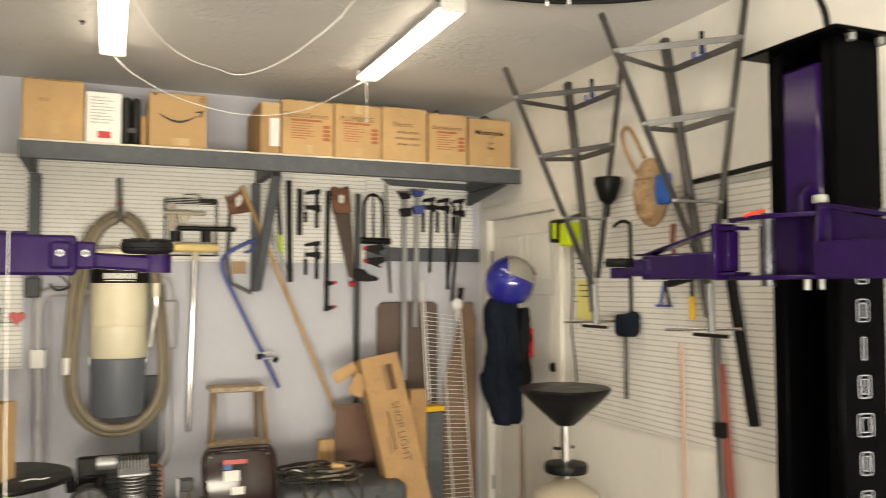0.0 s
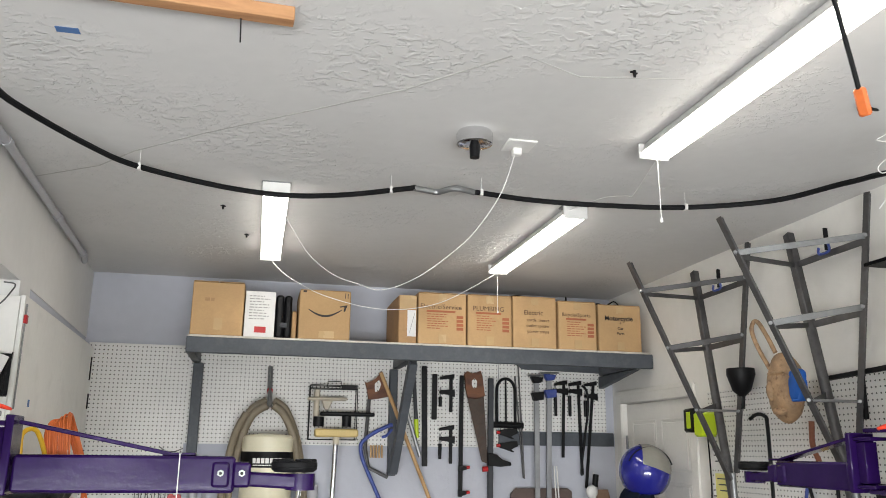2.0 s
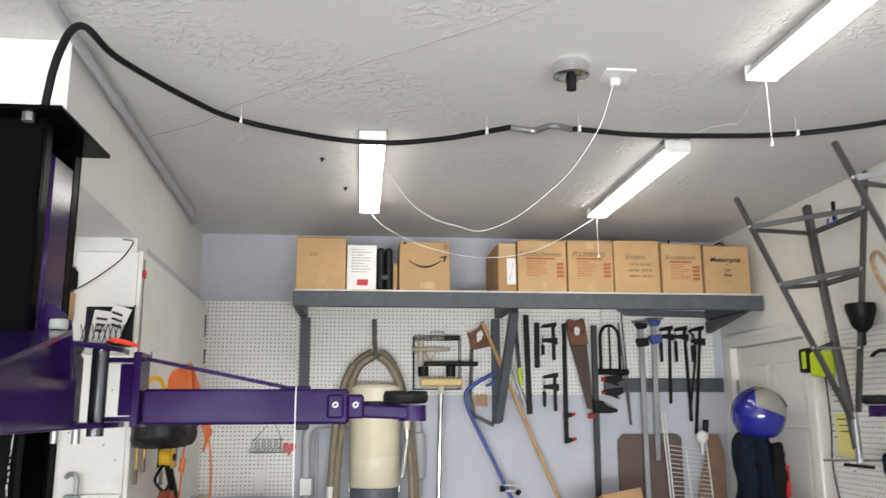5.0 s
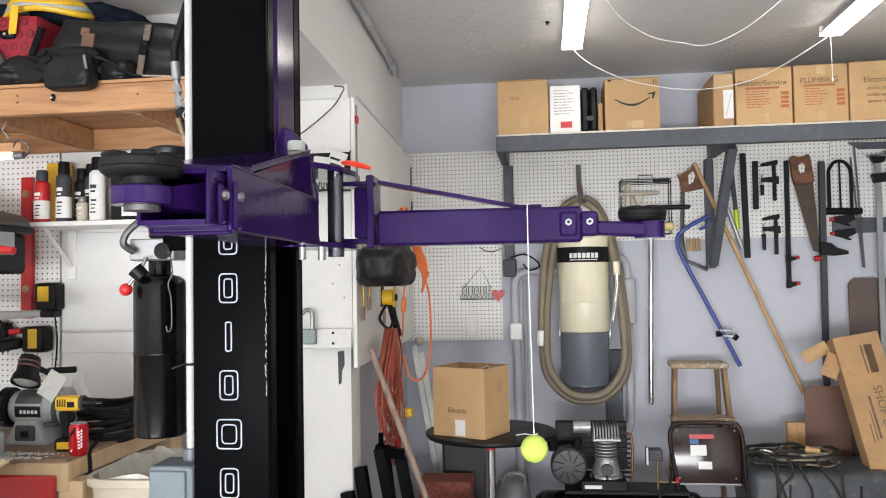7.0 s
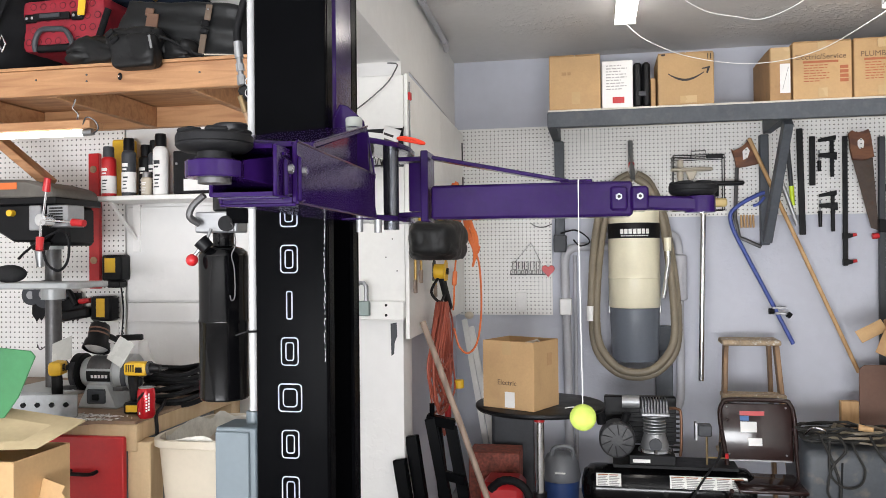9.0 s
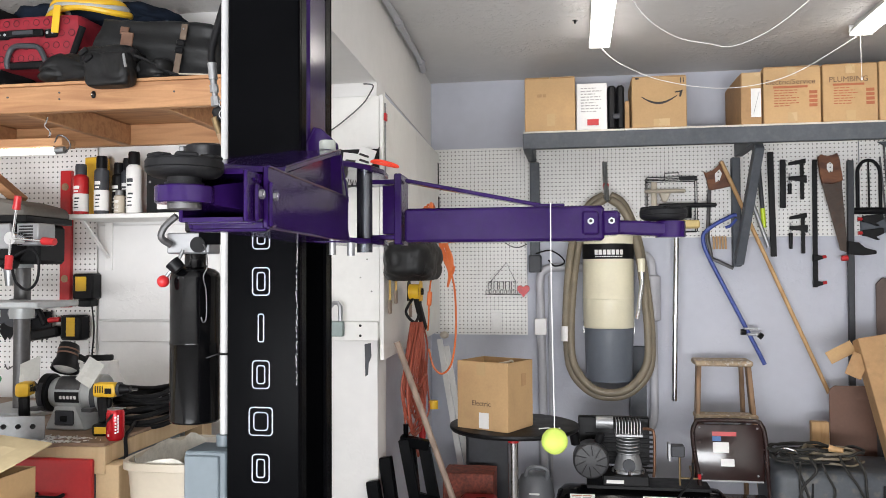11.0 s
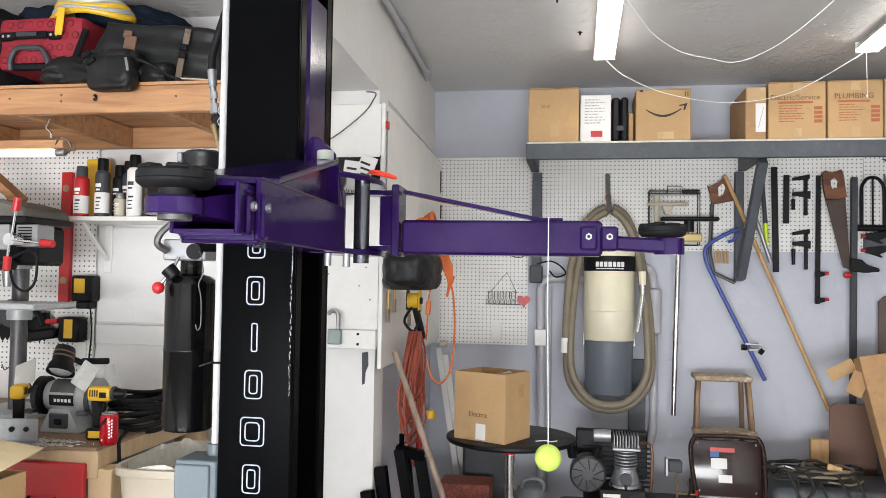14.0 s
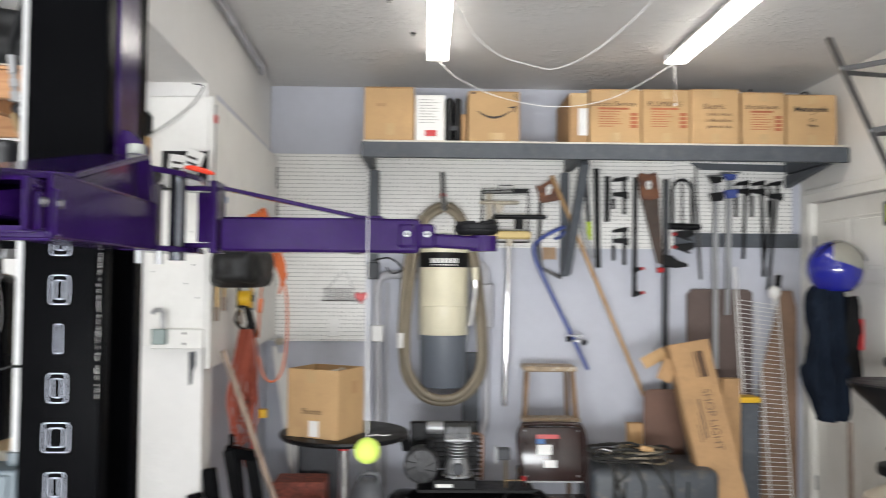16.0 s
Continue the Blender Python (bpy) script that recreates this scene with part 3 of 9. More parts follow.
# ---- lift posts ----
def lift_post(side):
    """side 1: opens towards +x; -1: towards -x."""
    fx = -0.745 if side == 1 else 2.465            # closed face
    ox = fx + side * 0.188                         # open face
    lo, hi = min(fx, ox), max(fx, ox)
    y0, y1 = 1.90, 2.17
    zt = 2.335
    t = thing("lift_post", ((lo + hi) / 2, 2.03, 0), "tall gloss black steel post of a two-post vehicle lift", "lift post", "lift posts")
    bm = B(); box(bm, lo, hi, y0, y0 + 0.012, 0.01, zt, 0.004); part("front_plate", bm, M_black, t)
    bm = B(); box(bm, lo, hi, y1 - 0.012, y1, 0.01, zt, 0.003); part("rear_plate", bm, M_black, t)
    bm = B(); box(bm, min(fx, fx + side * 0.012), max(fx, fx + side * 0.012), y0 + 0.0125, y1 - 0.0125, 0.01, zt); part("web", bm, M_black, t)
    for ya, yb in ((y0 + 0.0125, y0 + 0.055), (y1 - 0.055, y1 - 0.0125)):
        bm = B(); box(bm, min(ox, ox - side * 0.012), max(ox, ox - side * 0.012), ya, yb, 0.01, zt - 0.001, 0.003); part("lip", bm, M_black, t)
    bm = B(); box(bm, lo - 0.055, hi + 0.055, y0 - 0.055, y1 + 0.06, zt + 0.001, zt + 0.013, 0.002); part("top_plate", bm, M_black, t)
    bm = B(); box(bm, lo - 0.12, hi + 0.12, y0 - 0.12, y1 + 0.12, 0, 0.02, 0.003); part("base_plate", bm, M_black, t)
    for bx in (lo + 0.035, hi - 0.03):
        bm = B(); cyl(bm, (bx, y0 - 0.03, zt - 0.022), (bx, y0 - 0.03, zt), 0.014, n=6); part("bolt", bm, M_steel, t)
    # the maker's name becomes outlined blocks down the post
    cx = (lo + hi) / 2 - 0.005
    for k in range(8):
        zc = 1.613 - 0.1147 * k
        w, h = (0.014 if k in (2,) else 0.044 if k != 4 else 0.06), 0.068
        for rw, rh in ([(w, h)] if k == 2 else [(w, h), (w - 0.024, h - 0.024)]):
            c = min(0.009, rw * 0.3)
            ring = []
            for sx, sz, a0 in ((1, 1, 0), (-1, 1, 90), (-1, -1, 180), (1, -1, 270)):
                for a in (0, 30, 60, 90):
                    ring.append((cx + sx * (rw / 2 - c) + c * math.cos(radians(a0 + a)), y0 - 0.0004, zc + sz * (rh / 2 - c) + c * math.sin(radians(a0 + a))))
            bm = B(); tube(bm, ring, 0.0017, 6, closed=True)
            part("painted_block", bm, M_letter, t, "silver outlined block painted on the post")
    if side == 1:
        # short pale bits of random length along the front plate's edge
        rnd = random.Random(21)
        for k in range(26):
            z = 1.245 + k * 0.0145
            x = ox - side * 0.006
            bm = B(); tube(bm, [(x + rnd.uniform(-0.002, 0.002), y0 - 0.001, z), (x + rnd.uniform(-0.003, 0.003), y0 - 0.0025, z + rnd.uniform(0.004, 0.013))], rnd.uniform(0.0004, 0.0010), 5)
            part("torn_film", bm, M_whiteplastic, t, "short pale bit along the post's front edge")
    return t, ox, y0, y1


def nested_tube(bm, m, w, h, l, th=0.008):
    """A square tube open at its ends, from the frame's origin along its z."""
    for sx in (-1, 1):
        obox(bm, m @ Matrix.Translation((sx * (w / 2 - th / 2), 0, l / 2)), th, h, l, 0.002)
        obox(bm, m @ Matrix.Translation((0, sx * (h / 2 - th / 2), l / 2)), w - 2 * th, th, l)
    return bm


def lift_pad(t, x, y, z):
    bm = B(); lathe(bm, [(0.028, z), (0.050, z + 0.001), (0.057, z + 0.006), (0.0595, z + 0.010), (0.0595, z + 0.012), (0.0582, z + 0.013), (0.0595, z + 0.014), (0.0595, z + 0.024), (0.056, z + 0.028), (0.04, z + 0.028), (0.038, z + 0.022), (0.01, z + 0.022)], Matrix.Translation((x, y, 0)), 28)
    pad = part("pad", bm, M_rubber, t, "round black rubber lifting pad")
    for k in range(6):
        a = k * math.tau / 6
        bm = B(); obox(bm, Matrix.Translation((x + 0.044 * math.cos(a), y + 0.044 * math.sin(a), z + 0.030)) @ Matrix.Rotation(a, 4, "Z"), 0.026, 0.034, 0.008, 0.003)
        part("tread_block", bm, M_rubber, pad)


M_pin = material("oiled_dark_steel", (0.10, 0.105, 0.12), 0.25, 0.8, vary=0.2, scale=12)


M_capgrey = material("pale_grey_nylon", (0.36, 0.38, 0.35), 0.5, vary=0.06)


def carriage(side, ox, y0, y1, name_label):
    s = side
    t = thing("lift_carriage", (ox, 2.03, 1.6), name_label, "lift carriage", "lift carriages")
    # slide inside the post
    bm = B(); box(bm, min(ox - s * 0.11, ox + s * 0.004), max(ox - s * 0.11, ox + s * 0.004), y0 + 0.06, y1 - 0.06, 1.60, 2.27, 0.012)
    part("slide", bm, M_purple, t)
    # block that carries the pivots
    bm = B()
    prism(bm, [(y0 - 0.02, 1.595), (y1 + 0.01, 1.595), (y1 + 0.01, 1.77), (y1 - 0.06, 1.80), (y0 + 0.05, 1.80), (y0 - 0.02, 1.77)], on_x(min(ox + s * 0.005, ox + s * 0.045)), 0.04, 0.003)
    part("face_plate", bm, M_purple, t)
    for z in (1.592, 1.780):
        bm = B()
        xs = [ox + s * 0.045, ox + s * 0.155]
        prism(bm, [(xs[0], y0 - 0.022), (xs[0] + s * 0.055, y0 - 0.022), (xs[1], y0 + 0.10), (xs[1] + s * 0.012, y0 + 0.20), (xs[1], y1 + 0.03), (xs[0], y1 + 0.04)], Matrix.Translation((0, 0, z)), 0.014, 0.002)
        part("clevis_plate", bm, M_purple, t)
    bm = B(); cyl(bm, (ox + s * 0.123, 2.06, 1.572), (ox + s * 0.123, 2.06, 1.80), 0.0205, n=24)
    part("pivot_pin", bm, M_pin, t, "dark oiled steel pivot pin")
    bm = B(); cyl(bm, (ox + s * 0.02, y0 + 0.02, 1.607), (ox + s * 0.02, y0 + 0.02, 1.779), 0.02, n=20)
    part("pivot_pin", bm, M_pin, t)
    bm = B(); cyl(bm, (ox + s * 0.088, y0 - 0.012, 1.562), (ox + s * 0.088, y0 - 0.012, 1.592), 0.0085, n=12); part("stop_pin", bm, M_steel, t)
    bm = B(); cyl(bm, (ox + s * 0.130, y0 + 0.002, 1.560), (ox + s * 0.130, y0 + 0.002, 1.592), 0.0095, n=12); part("stop_pin", bm, M_steel, t)
    bm = B(); lathe(bm, [(0.0195, 1.819), (0.0205, 1.822), (0.0205, 1.839), (0.018, 1.8425)], Matrix.Translation((ox + s * 0.072, y0 + 0.0, 0)), 24); part("nylon_cap", bm, M_capgrey, t, "pale grey nylon cap")
    bm = B(); cyl(bm, (ox + s * 0.072, y0, 1.7945), (ox + s * 0.072, y0, 1.819), 0.014, n=16); part("cap_post", bm, M_purple, t)
    fin = [(-0.012, 1.800), (0.082, 1.800), (0.076, 1.846), (0.034, 1.886), (0.018, 1.890), (-0.012, 1.835)]
    bm = B(); prism(bm, [(ox + s * x, z) for x, z in fin], on_y(y0 + 0.068), 0.010, 0.002); part("top_gusset", bm, M_purple, t)
    wob = [Vector((ox + s * (-0.012 + 0.030 * u / 8), y0 + 0.066, 1.835 + 0.055 * u / 8 + 0.001 * math.sin(u * 2.1))) for u in range(9)]
    bm = B(); tube(bm, wob, 0.003, 6); part("weld_bead", bm, M_purple, t)
    return t


post_l, oxl, py0, py1 = lift_post(1)
post_r, oxr, _, _ = lift_post(-1)
car_l = carriage(1, oxl, py0, py1, "purple enamelled sliding carriage of the lift")
car_r = carriage(-1, oxr, py0, py1, "purple enamelled sliding carriage of the lift")


def rear_arm(p0, p1, tip, pad, grp="lift arms"):
    """Arm that reaches away from the post, seen side-on: end plate, tube, gusset strap, sliding bar and pad."""
    t = thing("swing_arm", p0, "purple telescoping swing arm of the lift with a rubber pad", "lift arm", grp)
    z0, z1 = 1.598, 1.688
    zc = (z0 + z1) / 2
    a, b = Vector((p0[0], p0[1], zc)), Vector((p1[0], p1[1], zc))
    d = (b - a).normalized()
    n = Vector((-d.y, d.x, 0))
    bm = B(); bar(bm, a, b, 0.085, z1 - z0, 0.007); part("outer_tube", bm, M_purple, t)
    bm = B(); bar(bm, a - d * 0.026 + Vector((0, 0, 0.044)), a - d * 0.006 + Vector((0, 0, 0.044)), 0.10, 0.188, 0.003); part("end_plate", bm, M_purple, t)
    bm = B(); bar(bm, a - d * 0.10 + Vector((0, 0, 0.118)), a - d * 0.012 + Vector((0, 0, 0.118)), 0.07, 0.012, 0.002); part("lug", bm, M_purple, t)
    bm = B(); bar(bm, a - d * 0.10 + Vector((0, 0, -0.03)), a - d * 0.012 + Vector((0, 0, -0.03)), 0.07, 0.012, 0.002); part("lug", bm, M_purple, t)
    bm = B(); bar(bm, a - d * 0.062 + Vector((0, 0, 0.044)), a - d * 0.027 + Vector((0, 0, 0.044)), 0.05, 0.130, 0.002); part("web", bm, M_purple, t)
    # strap from the end plate's top down to the tube
    q0, q1 = a + Vector((0, 0, 0.122)), a + d * 0.36 + Vector((0, 0, 0.049))
    bm = B(); bar(bm, q0, q1, 0.05, 0.010, 0.002); bar(bm, q1 - d * 0.02, q1 + d * 0.06, 0.05, 0.008, 0.002); part("gusset_strap", bm, M_purple, t)
    # stop brackets near the mouth
    for k in (0.0, 0.052):
        c = b - d * (0.035 - k)
        bm = B(); bar(bm, c - d * 0.022 + n * 0.0, c + d * 0.022, 0.102 - k * 0.1, 0.062, 0.006); blk = part("stop_bracket", bm, M_purple, t)
        bm = B(); cyl(bm, c - n * 0.062 + Vector((0, 0, 0.004)), c - n * 0.045 + Vector((0, 0, 0.004)), 0.0085, n=6); part("bolt", bm, M_steel, blk)
        bm = B(); cyl(bm, c - n * 0.0628 + Vector((0, 0, 0.004)), c - n * 0.062 + Vector((0, 0, 0.004)), 0.0042, n=10); part("bolt_bore", bm, M_void, blk)
    bm = B(); bar(bm, b + d * 0.02 + Vector((0, 0, -0.010)), Vector((tip[0], tip[1], zc - 0.018)), 0.07, 0.036, 0.006); part("sliding_bar", bm, M_purple, t)
    bm = B(); cyl(bm, (tip[0], tip[1], zc - 0.038), (tip[0], tip[1], zc + 0.003), 0.038, n=24); part("pad_socket", bm, M_purple, t)
    lift_pad(t, pad[0], pad[1], zc + 0.006)
    return t


arm_l = rear_arm((-0.335, 2.13, 1.598), (0.185, 2.14, 1.598), (0.352, 2.13, 0), (0.335, 2.13))
arm_r = rear_arm((2.15, 2.27, 1.60), (2.13, 2.63, 1.60), (2.115, 2.80, 0), (2.115, 2.80))


def front_arm(q, end, mouth, tip):
    """Short three-stage arm that reaches towards the viewer: an open outer tube under a raised gusset, two inner stages and a pad."""
    t = thing("swing_arm", (end[0], end[1], 1.595), "purple three-stage swing arm of the lift pointing forward", "lift arm", "lift arms")
    a, b = Vector((end[0], end[1], 1.646)), Vector((mouth[0], mouth[1], 1.646))
    d = (b - a).normalized()
    L = (b - a).length
    n = Vector((0, 0, 1)).cross(d)
    m = Matrix((n, Vector((0, 0, 1)), d)).transposed().to_4x4()
    m.translation = b                                   # x across, y up, z out of the mouth
    w, h = 0.140, 0.104

    def local(x, y, z):
        return m @ Vector((x, y, z))

    side = 1 if (m.to_3x3() @ Vector((1, 0, 0))).x * q > 0 else -1
    bm = B(); nested_tube(bm, m @ Matrix.Translation((0, 0, -L)), w, h, L, 0.009); part("outer_tube", bm, M_purple, t)
    # raised gusset: sloping cover, recessed web and the tall end plate
    bm = B()
    lo = [local(side * (w / 2 - 0.002), h / 2 + 0.002, -0.10), local(-side * w / 2, h / 2 + 0.004, -0.03)]
    hi = [local(side * (w / 2 - 0.018), 0.158, -L), local(-side * w / 2, 0.158, -L)]
    quad = [lo[0], lo[1], hi[1], hi[0]]
    va = [bm.verts.new(p) for p in quad]
    vb = [bm.verts.new(p + Vector((0, 0, 0.009))) for p in quad]
    bm.faces.new(va[::-1]); bm.faces.new(vb)
    for k in range(4):
        bm.faces.new((va[k], va[(k + 1) % 4], vb[(k + 1) % 4], vb[k]))
    part("sloping_cover", bm, M_purple, t)
    bm = B()
    for dx in (0.040, 0.050):
        tri = [local(side * (w / 2 - dx), h / 2 + 0.0005, -0.16), local(side * (w / 2 - dx), h / 2 + 0.0005, -L + 0.013), local(side * (w / 2 - dx), 0.150, -L + 0.013)]
        tv = [bm.verts.new(p) for p in tri]
        bm.faces.new(tv)
    bm.verts.ensure_lookup_table()
    for k in range(3):
        bm.faces.new((bm.verts[k], bm.verts[(k + 1) % 3], bm.verts[3 + (k + 1) % 3], bm.verts[3 + k]))
    part("web", bm, M_purple, t)
    bm = B()
    prism(bm, [(-w / 2 - 0.002, -h / 2), (w / 2 + 0.002, -h / 2), (w / 2 + 0.002 - (0.016 if side > 0 else 0), 0.040 if side > 0 else 0.155), (w / 2 - (0.018 if side > 0 else 0), 0.155), (-w / 2 + (0.018 if side < 0 else 0), 0.155), (-w / 2 - 0.002, 0.040 if side < 0 else 0.155)], m @ Matrix.Translation((0, 0, -L - 0.012)), 0.012, 0.002)
    part("end_plate", bm, M_purple, t)
    # weld runs along the seams
    def bead(p0, p1, r=0.0032, k=16):
        pts = [p0.lerp(p1, u / k) + Vector((0.0004 * math.sin(u * 2.3), 0.0004 * math.cos(u * 1.7), 0.0005 * math.sin(u * 3.1))) for u in range(k + 1)]
        bm = B(); tube(bm, pts, r * 0.8, 6, ripple=0.12); part("weld_bead", bm, M_purple, t)
    bead(local(side * (w / 2), h / 2, -0.002), local(side * (w / 2), h / 2, -L))
    bead(local(side * (w / 2), -h / 2, -0.002), local(side * (w / 2), -h / 2, -L))
    bead(lo[0] + Vector((0, 0, 0.010)), hi[0] + Vector((0, 0, 0.010)), 0.0028)
    bead(local(side * (w / 2), h / 2 - 0.01, -L + 0.002), local(side * (w / 2 - 0.018), 0.155, -L + 0.002))
    # inner stages, each a little longer and smaller
    for k, (ww, hh, out) in enumerate(((0.116, 0.084, 0.065),)):
        bm = B(); nested_tube(bm, m @ Matrix.Translation((0, -0.003, -0.20)), ww, hh, 0.20 + out, 0.007)
        part("inner_tube", bm, M_purple, t)
    # stop brackets folded round the mouth of each stage, each with a bolt
    for k, (ww, hh, z) in enumerate(((w, h, -0.004), (0.116, 0.084, 0.032))):
        bm = B()
        obox(bm, m @ Matrix.Translation((side * (ww / 2 + 0.004), -0.012, z - 0.008)), 0.008, hh * 0.74, 0.030, 0.004)
        obox(bm, m @ Matrix.Translation((0, -hh / 2 - 0.003, z - 0.004)), ww * 0.96, 0.006, 0.020, 0.002)
        br = part("stop_bracket", bm, M_purple, t)
        c = local(side * (ww / 2 + 0.008), 0.002, z - 0.006)
        e = local(side * (ww / 2 + 0.014), 0.002, z - 0.006)
        bm = B(); cyl(bm, c, e, 0.0082, n=6); part("bolt", bm, M_gun, br)
        bm = B(); cyl(bm, e, e + (e - c) * 0.25, 0.0050, n=10); part("bolt_end", bm, M_chrome, br)
        bead(local(side * (ww / 2 + 0.001), 0.026, z + 0.006), local(side * (ww / 2 + 0.001), 0.026, z - 0.022), 0.0036, 6)
    # solid sliding bar that thins towards the pad's eye
    c = Vector((tip[0], tip[1], 1.640))
    f = (c - b); f.z = 0
    reach = f.length
    ax = Vector((f.x, f.y, 0)).normalized()
    ac = Vector((-ax.y, ax.x, 0))
    mb = Matrix((ax, Vector((0, 0, 1)), ac)).transposed().to_4x4()
    mb.translation = Vector((b.x, b.y, 1.640)) - ac * 0.037
    bm = B(); prism(bm, [(-0.10, -0.024), (reach - 0.01, -0.0135), (reach, -0.0135), (reach, 0.0135), (reach - 0.035, 0.0135), (-0.005, 0.036), (-0.10, 0.036)], mb, 0.074, 0.004); part("sliding_bar", bm, M_purple, t)
    bm = B(); lathe(bm, [(0.043, -0.0135), (0.045, -0.0115), (0.045, 0.0115), (0.043, 0.0135)], Matrix.Translation(c), 36); part("pad_eye", bm, M_purple, t)
    bm = B(); cyl(bm, c + Vector((0, 0, -0.022)), c + Vector((0, 0, -0.0138)), 0.026, n=24); part("pad_stem", bm, M_gun, t)
    bm = B(); lathe(bm, [(0.030, 0.014), (0.030, 0.019), (0.026, 0.0195), (0.026, 0.028)], Matrix.Translation(c), 24); part("threaded_collar", bm, M_iron, t)
    lift_pad(t, c.x, c.y, 1.667)
    return t


front_arm(1, (-0.492, 1.86), (-0.468, 1.285), (-0.489, 1.172))
front_arm(-1, (2.215, 1.86), (2.200, 1.28), (2.205, 1.14))
M_redloop = material("bright_red_plastic", (0.75, 0.05, 0.02), 0.35)
bm = B(); tube(bm, smooth_path([(-0.405, 2.02, 1.805), (-0.385, 2.01, 1.806), (-0.355, 2.015, 1.799), (-0.338, 2.03, 1.792), (-0.350, 2.045, 1.794), (-0.385, 2.045, 1.802)], 4, True), 0.0036, 8, closed=True)
solid("pull_ring", bm, M_redloop, "small red plastic pull ring on the lift pivot", "ring", "red pull rings")
bm = B(); tube(bm, smooth_path([(2.13, 2.05, 1.806), (2.105, 2.03, 1.803), (2.075, 2.03, 1.795), (2.06, 2.05, 1.79), (2.075, 2.07, 1.79), (2.105, 2.07, 1.80)], 4, True), 0.0055, 8, closed=True)
solid("pull_ring", bm, M_redloop, "small red plastic pull ring on the lift pivot", "ring", "red pull rings")

t = thing("tennis_ball", (0.055, 2.083, 1.055), "yellow-green tennis ball hung on a white string", "ball")
bm = B(); ball(bm, (0.055, 2.083, 1.089), 0.0335, (1, 1, 1), 28, 18); part("felt_ball", bm, M_tennis, t)
bm = B(); tube(bm, [(0.052, 2.175, 1.694), (0.05, 2.083, 1.694), (0.05, 2.083, 1.5), (0.055, 2.083, 1.122)], 0.0013, 6); part("string", bm, M_string, t)

# lift power unit, conduit and switch box
M_motorblack = material("satin_black_motor_paint", (0.012, 0.012, 0.014), 0.4, vary=0.2, scale=14, spec=0.3)
t = thing("power_unit", (-0.97, 2.15, 1.10), "black hydraulic power unit with a red-knobbed lever", "pump")
bm = B(); lathe(bm, [(0.066, 1.10), (0.070, 1.105), (0.070, 1.318), (0.0715, 1.32), (0.0715, 1.326), (0.070, 1.328), (0.070, 1.508), (0.067, 1.520), (0.055, 1.531), (0.034, 1.537), (0.03, 1.545), (0.03, 1.58)], Matrix.Translation((-0.962, 2.17, 0)), 32); part("tank", bm, M_glossblack, t)
bm = B(); box(bm, -1.03, -0.90, 2.13, 2.20, 1.575, 1.635, 0.004); part("valve_block", bm, M_alu, t)
bm = B(); lathe(bm, [(0.050, 1.636), (0.058, 1.642), (0.058, 1.865), (0.060, 1.868), (0.060, 1.884), (0.05, 1.890)], Matrix.Translation((-0.94, 2.19, 0)), 28); part("motor", bm, M_motorblack, t, "satin black electric motor")
bm = B(); box(bm, -1.006, -0.990, 2.15, 2.18, 1.855, 1.885, 0.003); part("terminal", bm, M_steel, t)
bm = B(); cyl(bm, (-0.93, 2.115, 1.60), (-0.93, 2.14, 1.60), 0.022, n=20); part("cap", bm, M_plastic, t)
bm = B(); tube(bm, smooth_path([(-0.97, 2.11, 1.585), (-0.98, 2.10, 1.555), (-1.0, 2.095, 1.525), (-1.015, 2.09, 1.505)], 4), 0.005, 8); part("lever", bm, M_steel, t)
bm = B(); ball(bm, (-1.018, 2.09, 1.498), 0.017); part("knob", bm, M_red, t, "red ball knob")
bm = B(); tube(bm, smooth_path([(-1.01, 2.12, 1.60), (-1.03, 2.1, 1.62), (-1.02, 2.1, 1.65), (-0.985, 2.1, 1.68)], 4), 0.010, 8); part("fitting", bm, M_gun, t)
bm = B(); box(bm, -0.93, -0.75, 2.12, 2.14, 1.60, 1.70, 0.003); part("bracket", bm, M_black, t)
bm = B(); tube(bm, smooth_path([(-0.905, 2.10, 1.60), (-0.893, 2.09, 1.585), (-0.885, 2.085, 1.54), (-0.897, 2.085, 1.51), (-0.889, 2.085, 1.47), (-0.888, 2.085, 1.40), (-0.898, 2.085, 1.385), (-0.903, 2.085, 1.40)], 5), 0.0018, 6); part("wire", bm, M_gun, t)
bm = B(); cyl(bm, (-0.995, 2.095, 1.552), (-0.975, 2.10, 1.530), 0.022, 0.020, n=16); part("lever_hub", bm, M_plastic, t)

M_pvcpale = material("pale_grey_pvc", (0.52, 0.52, 0.52), 0.45, vary=0.08, dirt=(0.4, 0.39, 0.37), dirt_amount=0.3)
t = thing("vertical_conduit", (-0.792, 1.99, 1.075), "white plastic conduit running up the lift post", "conduit")
bm = B(); cyl(bm, (-0.792, 1.99, 1.103), (-0.792, 1.99, 2.78), 0.0105, n=16); part("pipe", bm, M_pvcpale, t)
bm = B(); tube(bm, [(-0.792 + 0.016 * math.cos(a), 1.99 + 0.016 * math.sin(a), 1.31) for a in [k * math.tau / 14 for k in range(14)]], 0.003, 6, closed=True); cyl(bm, (-0.808, 1.985, 1.31), (-0.835, 1.975, 1.30), 0.002, n=6); part("cable_tie", bm, M_plastic, t, "black cable tie")
t = thing("switch_box", (-0.84, 1.99, 0.45), "grey metal electrical switch box fixed to the lift post", "electrical box")
bm = B(); box(bm, -0.866, -0.755, 1.92, 2.03, 0.45, 1.072, 0.004); part("case", bm, M_greygreen, t)
bm = B(); box(bm, -0.864, -0.772, 1.912, 1.9195, 0.46, 1.062, 0.003); part("cover", bm, M_greygreen, t)
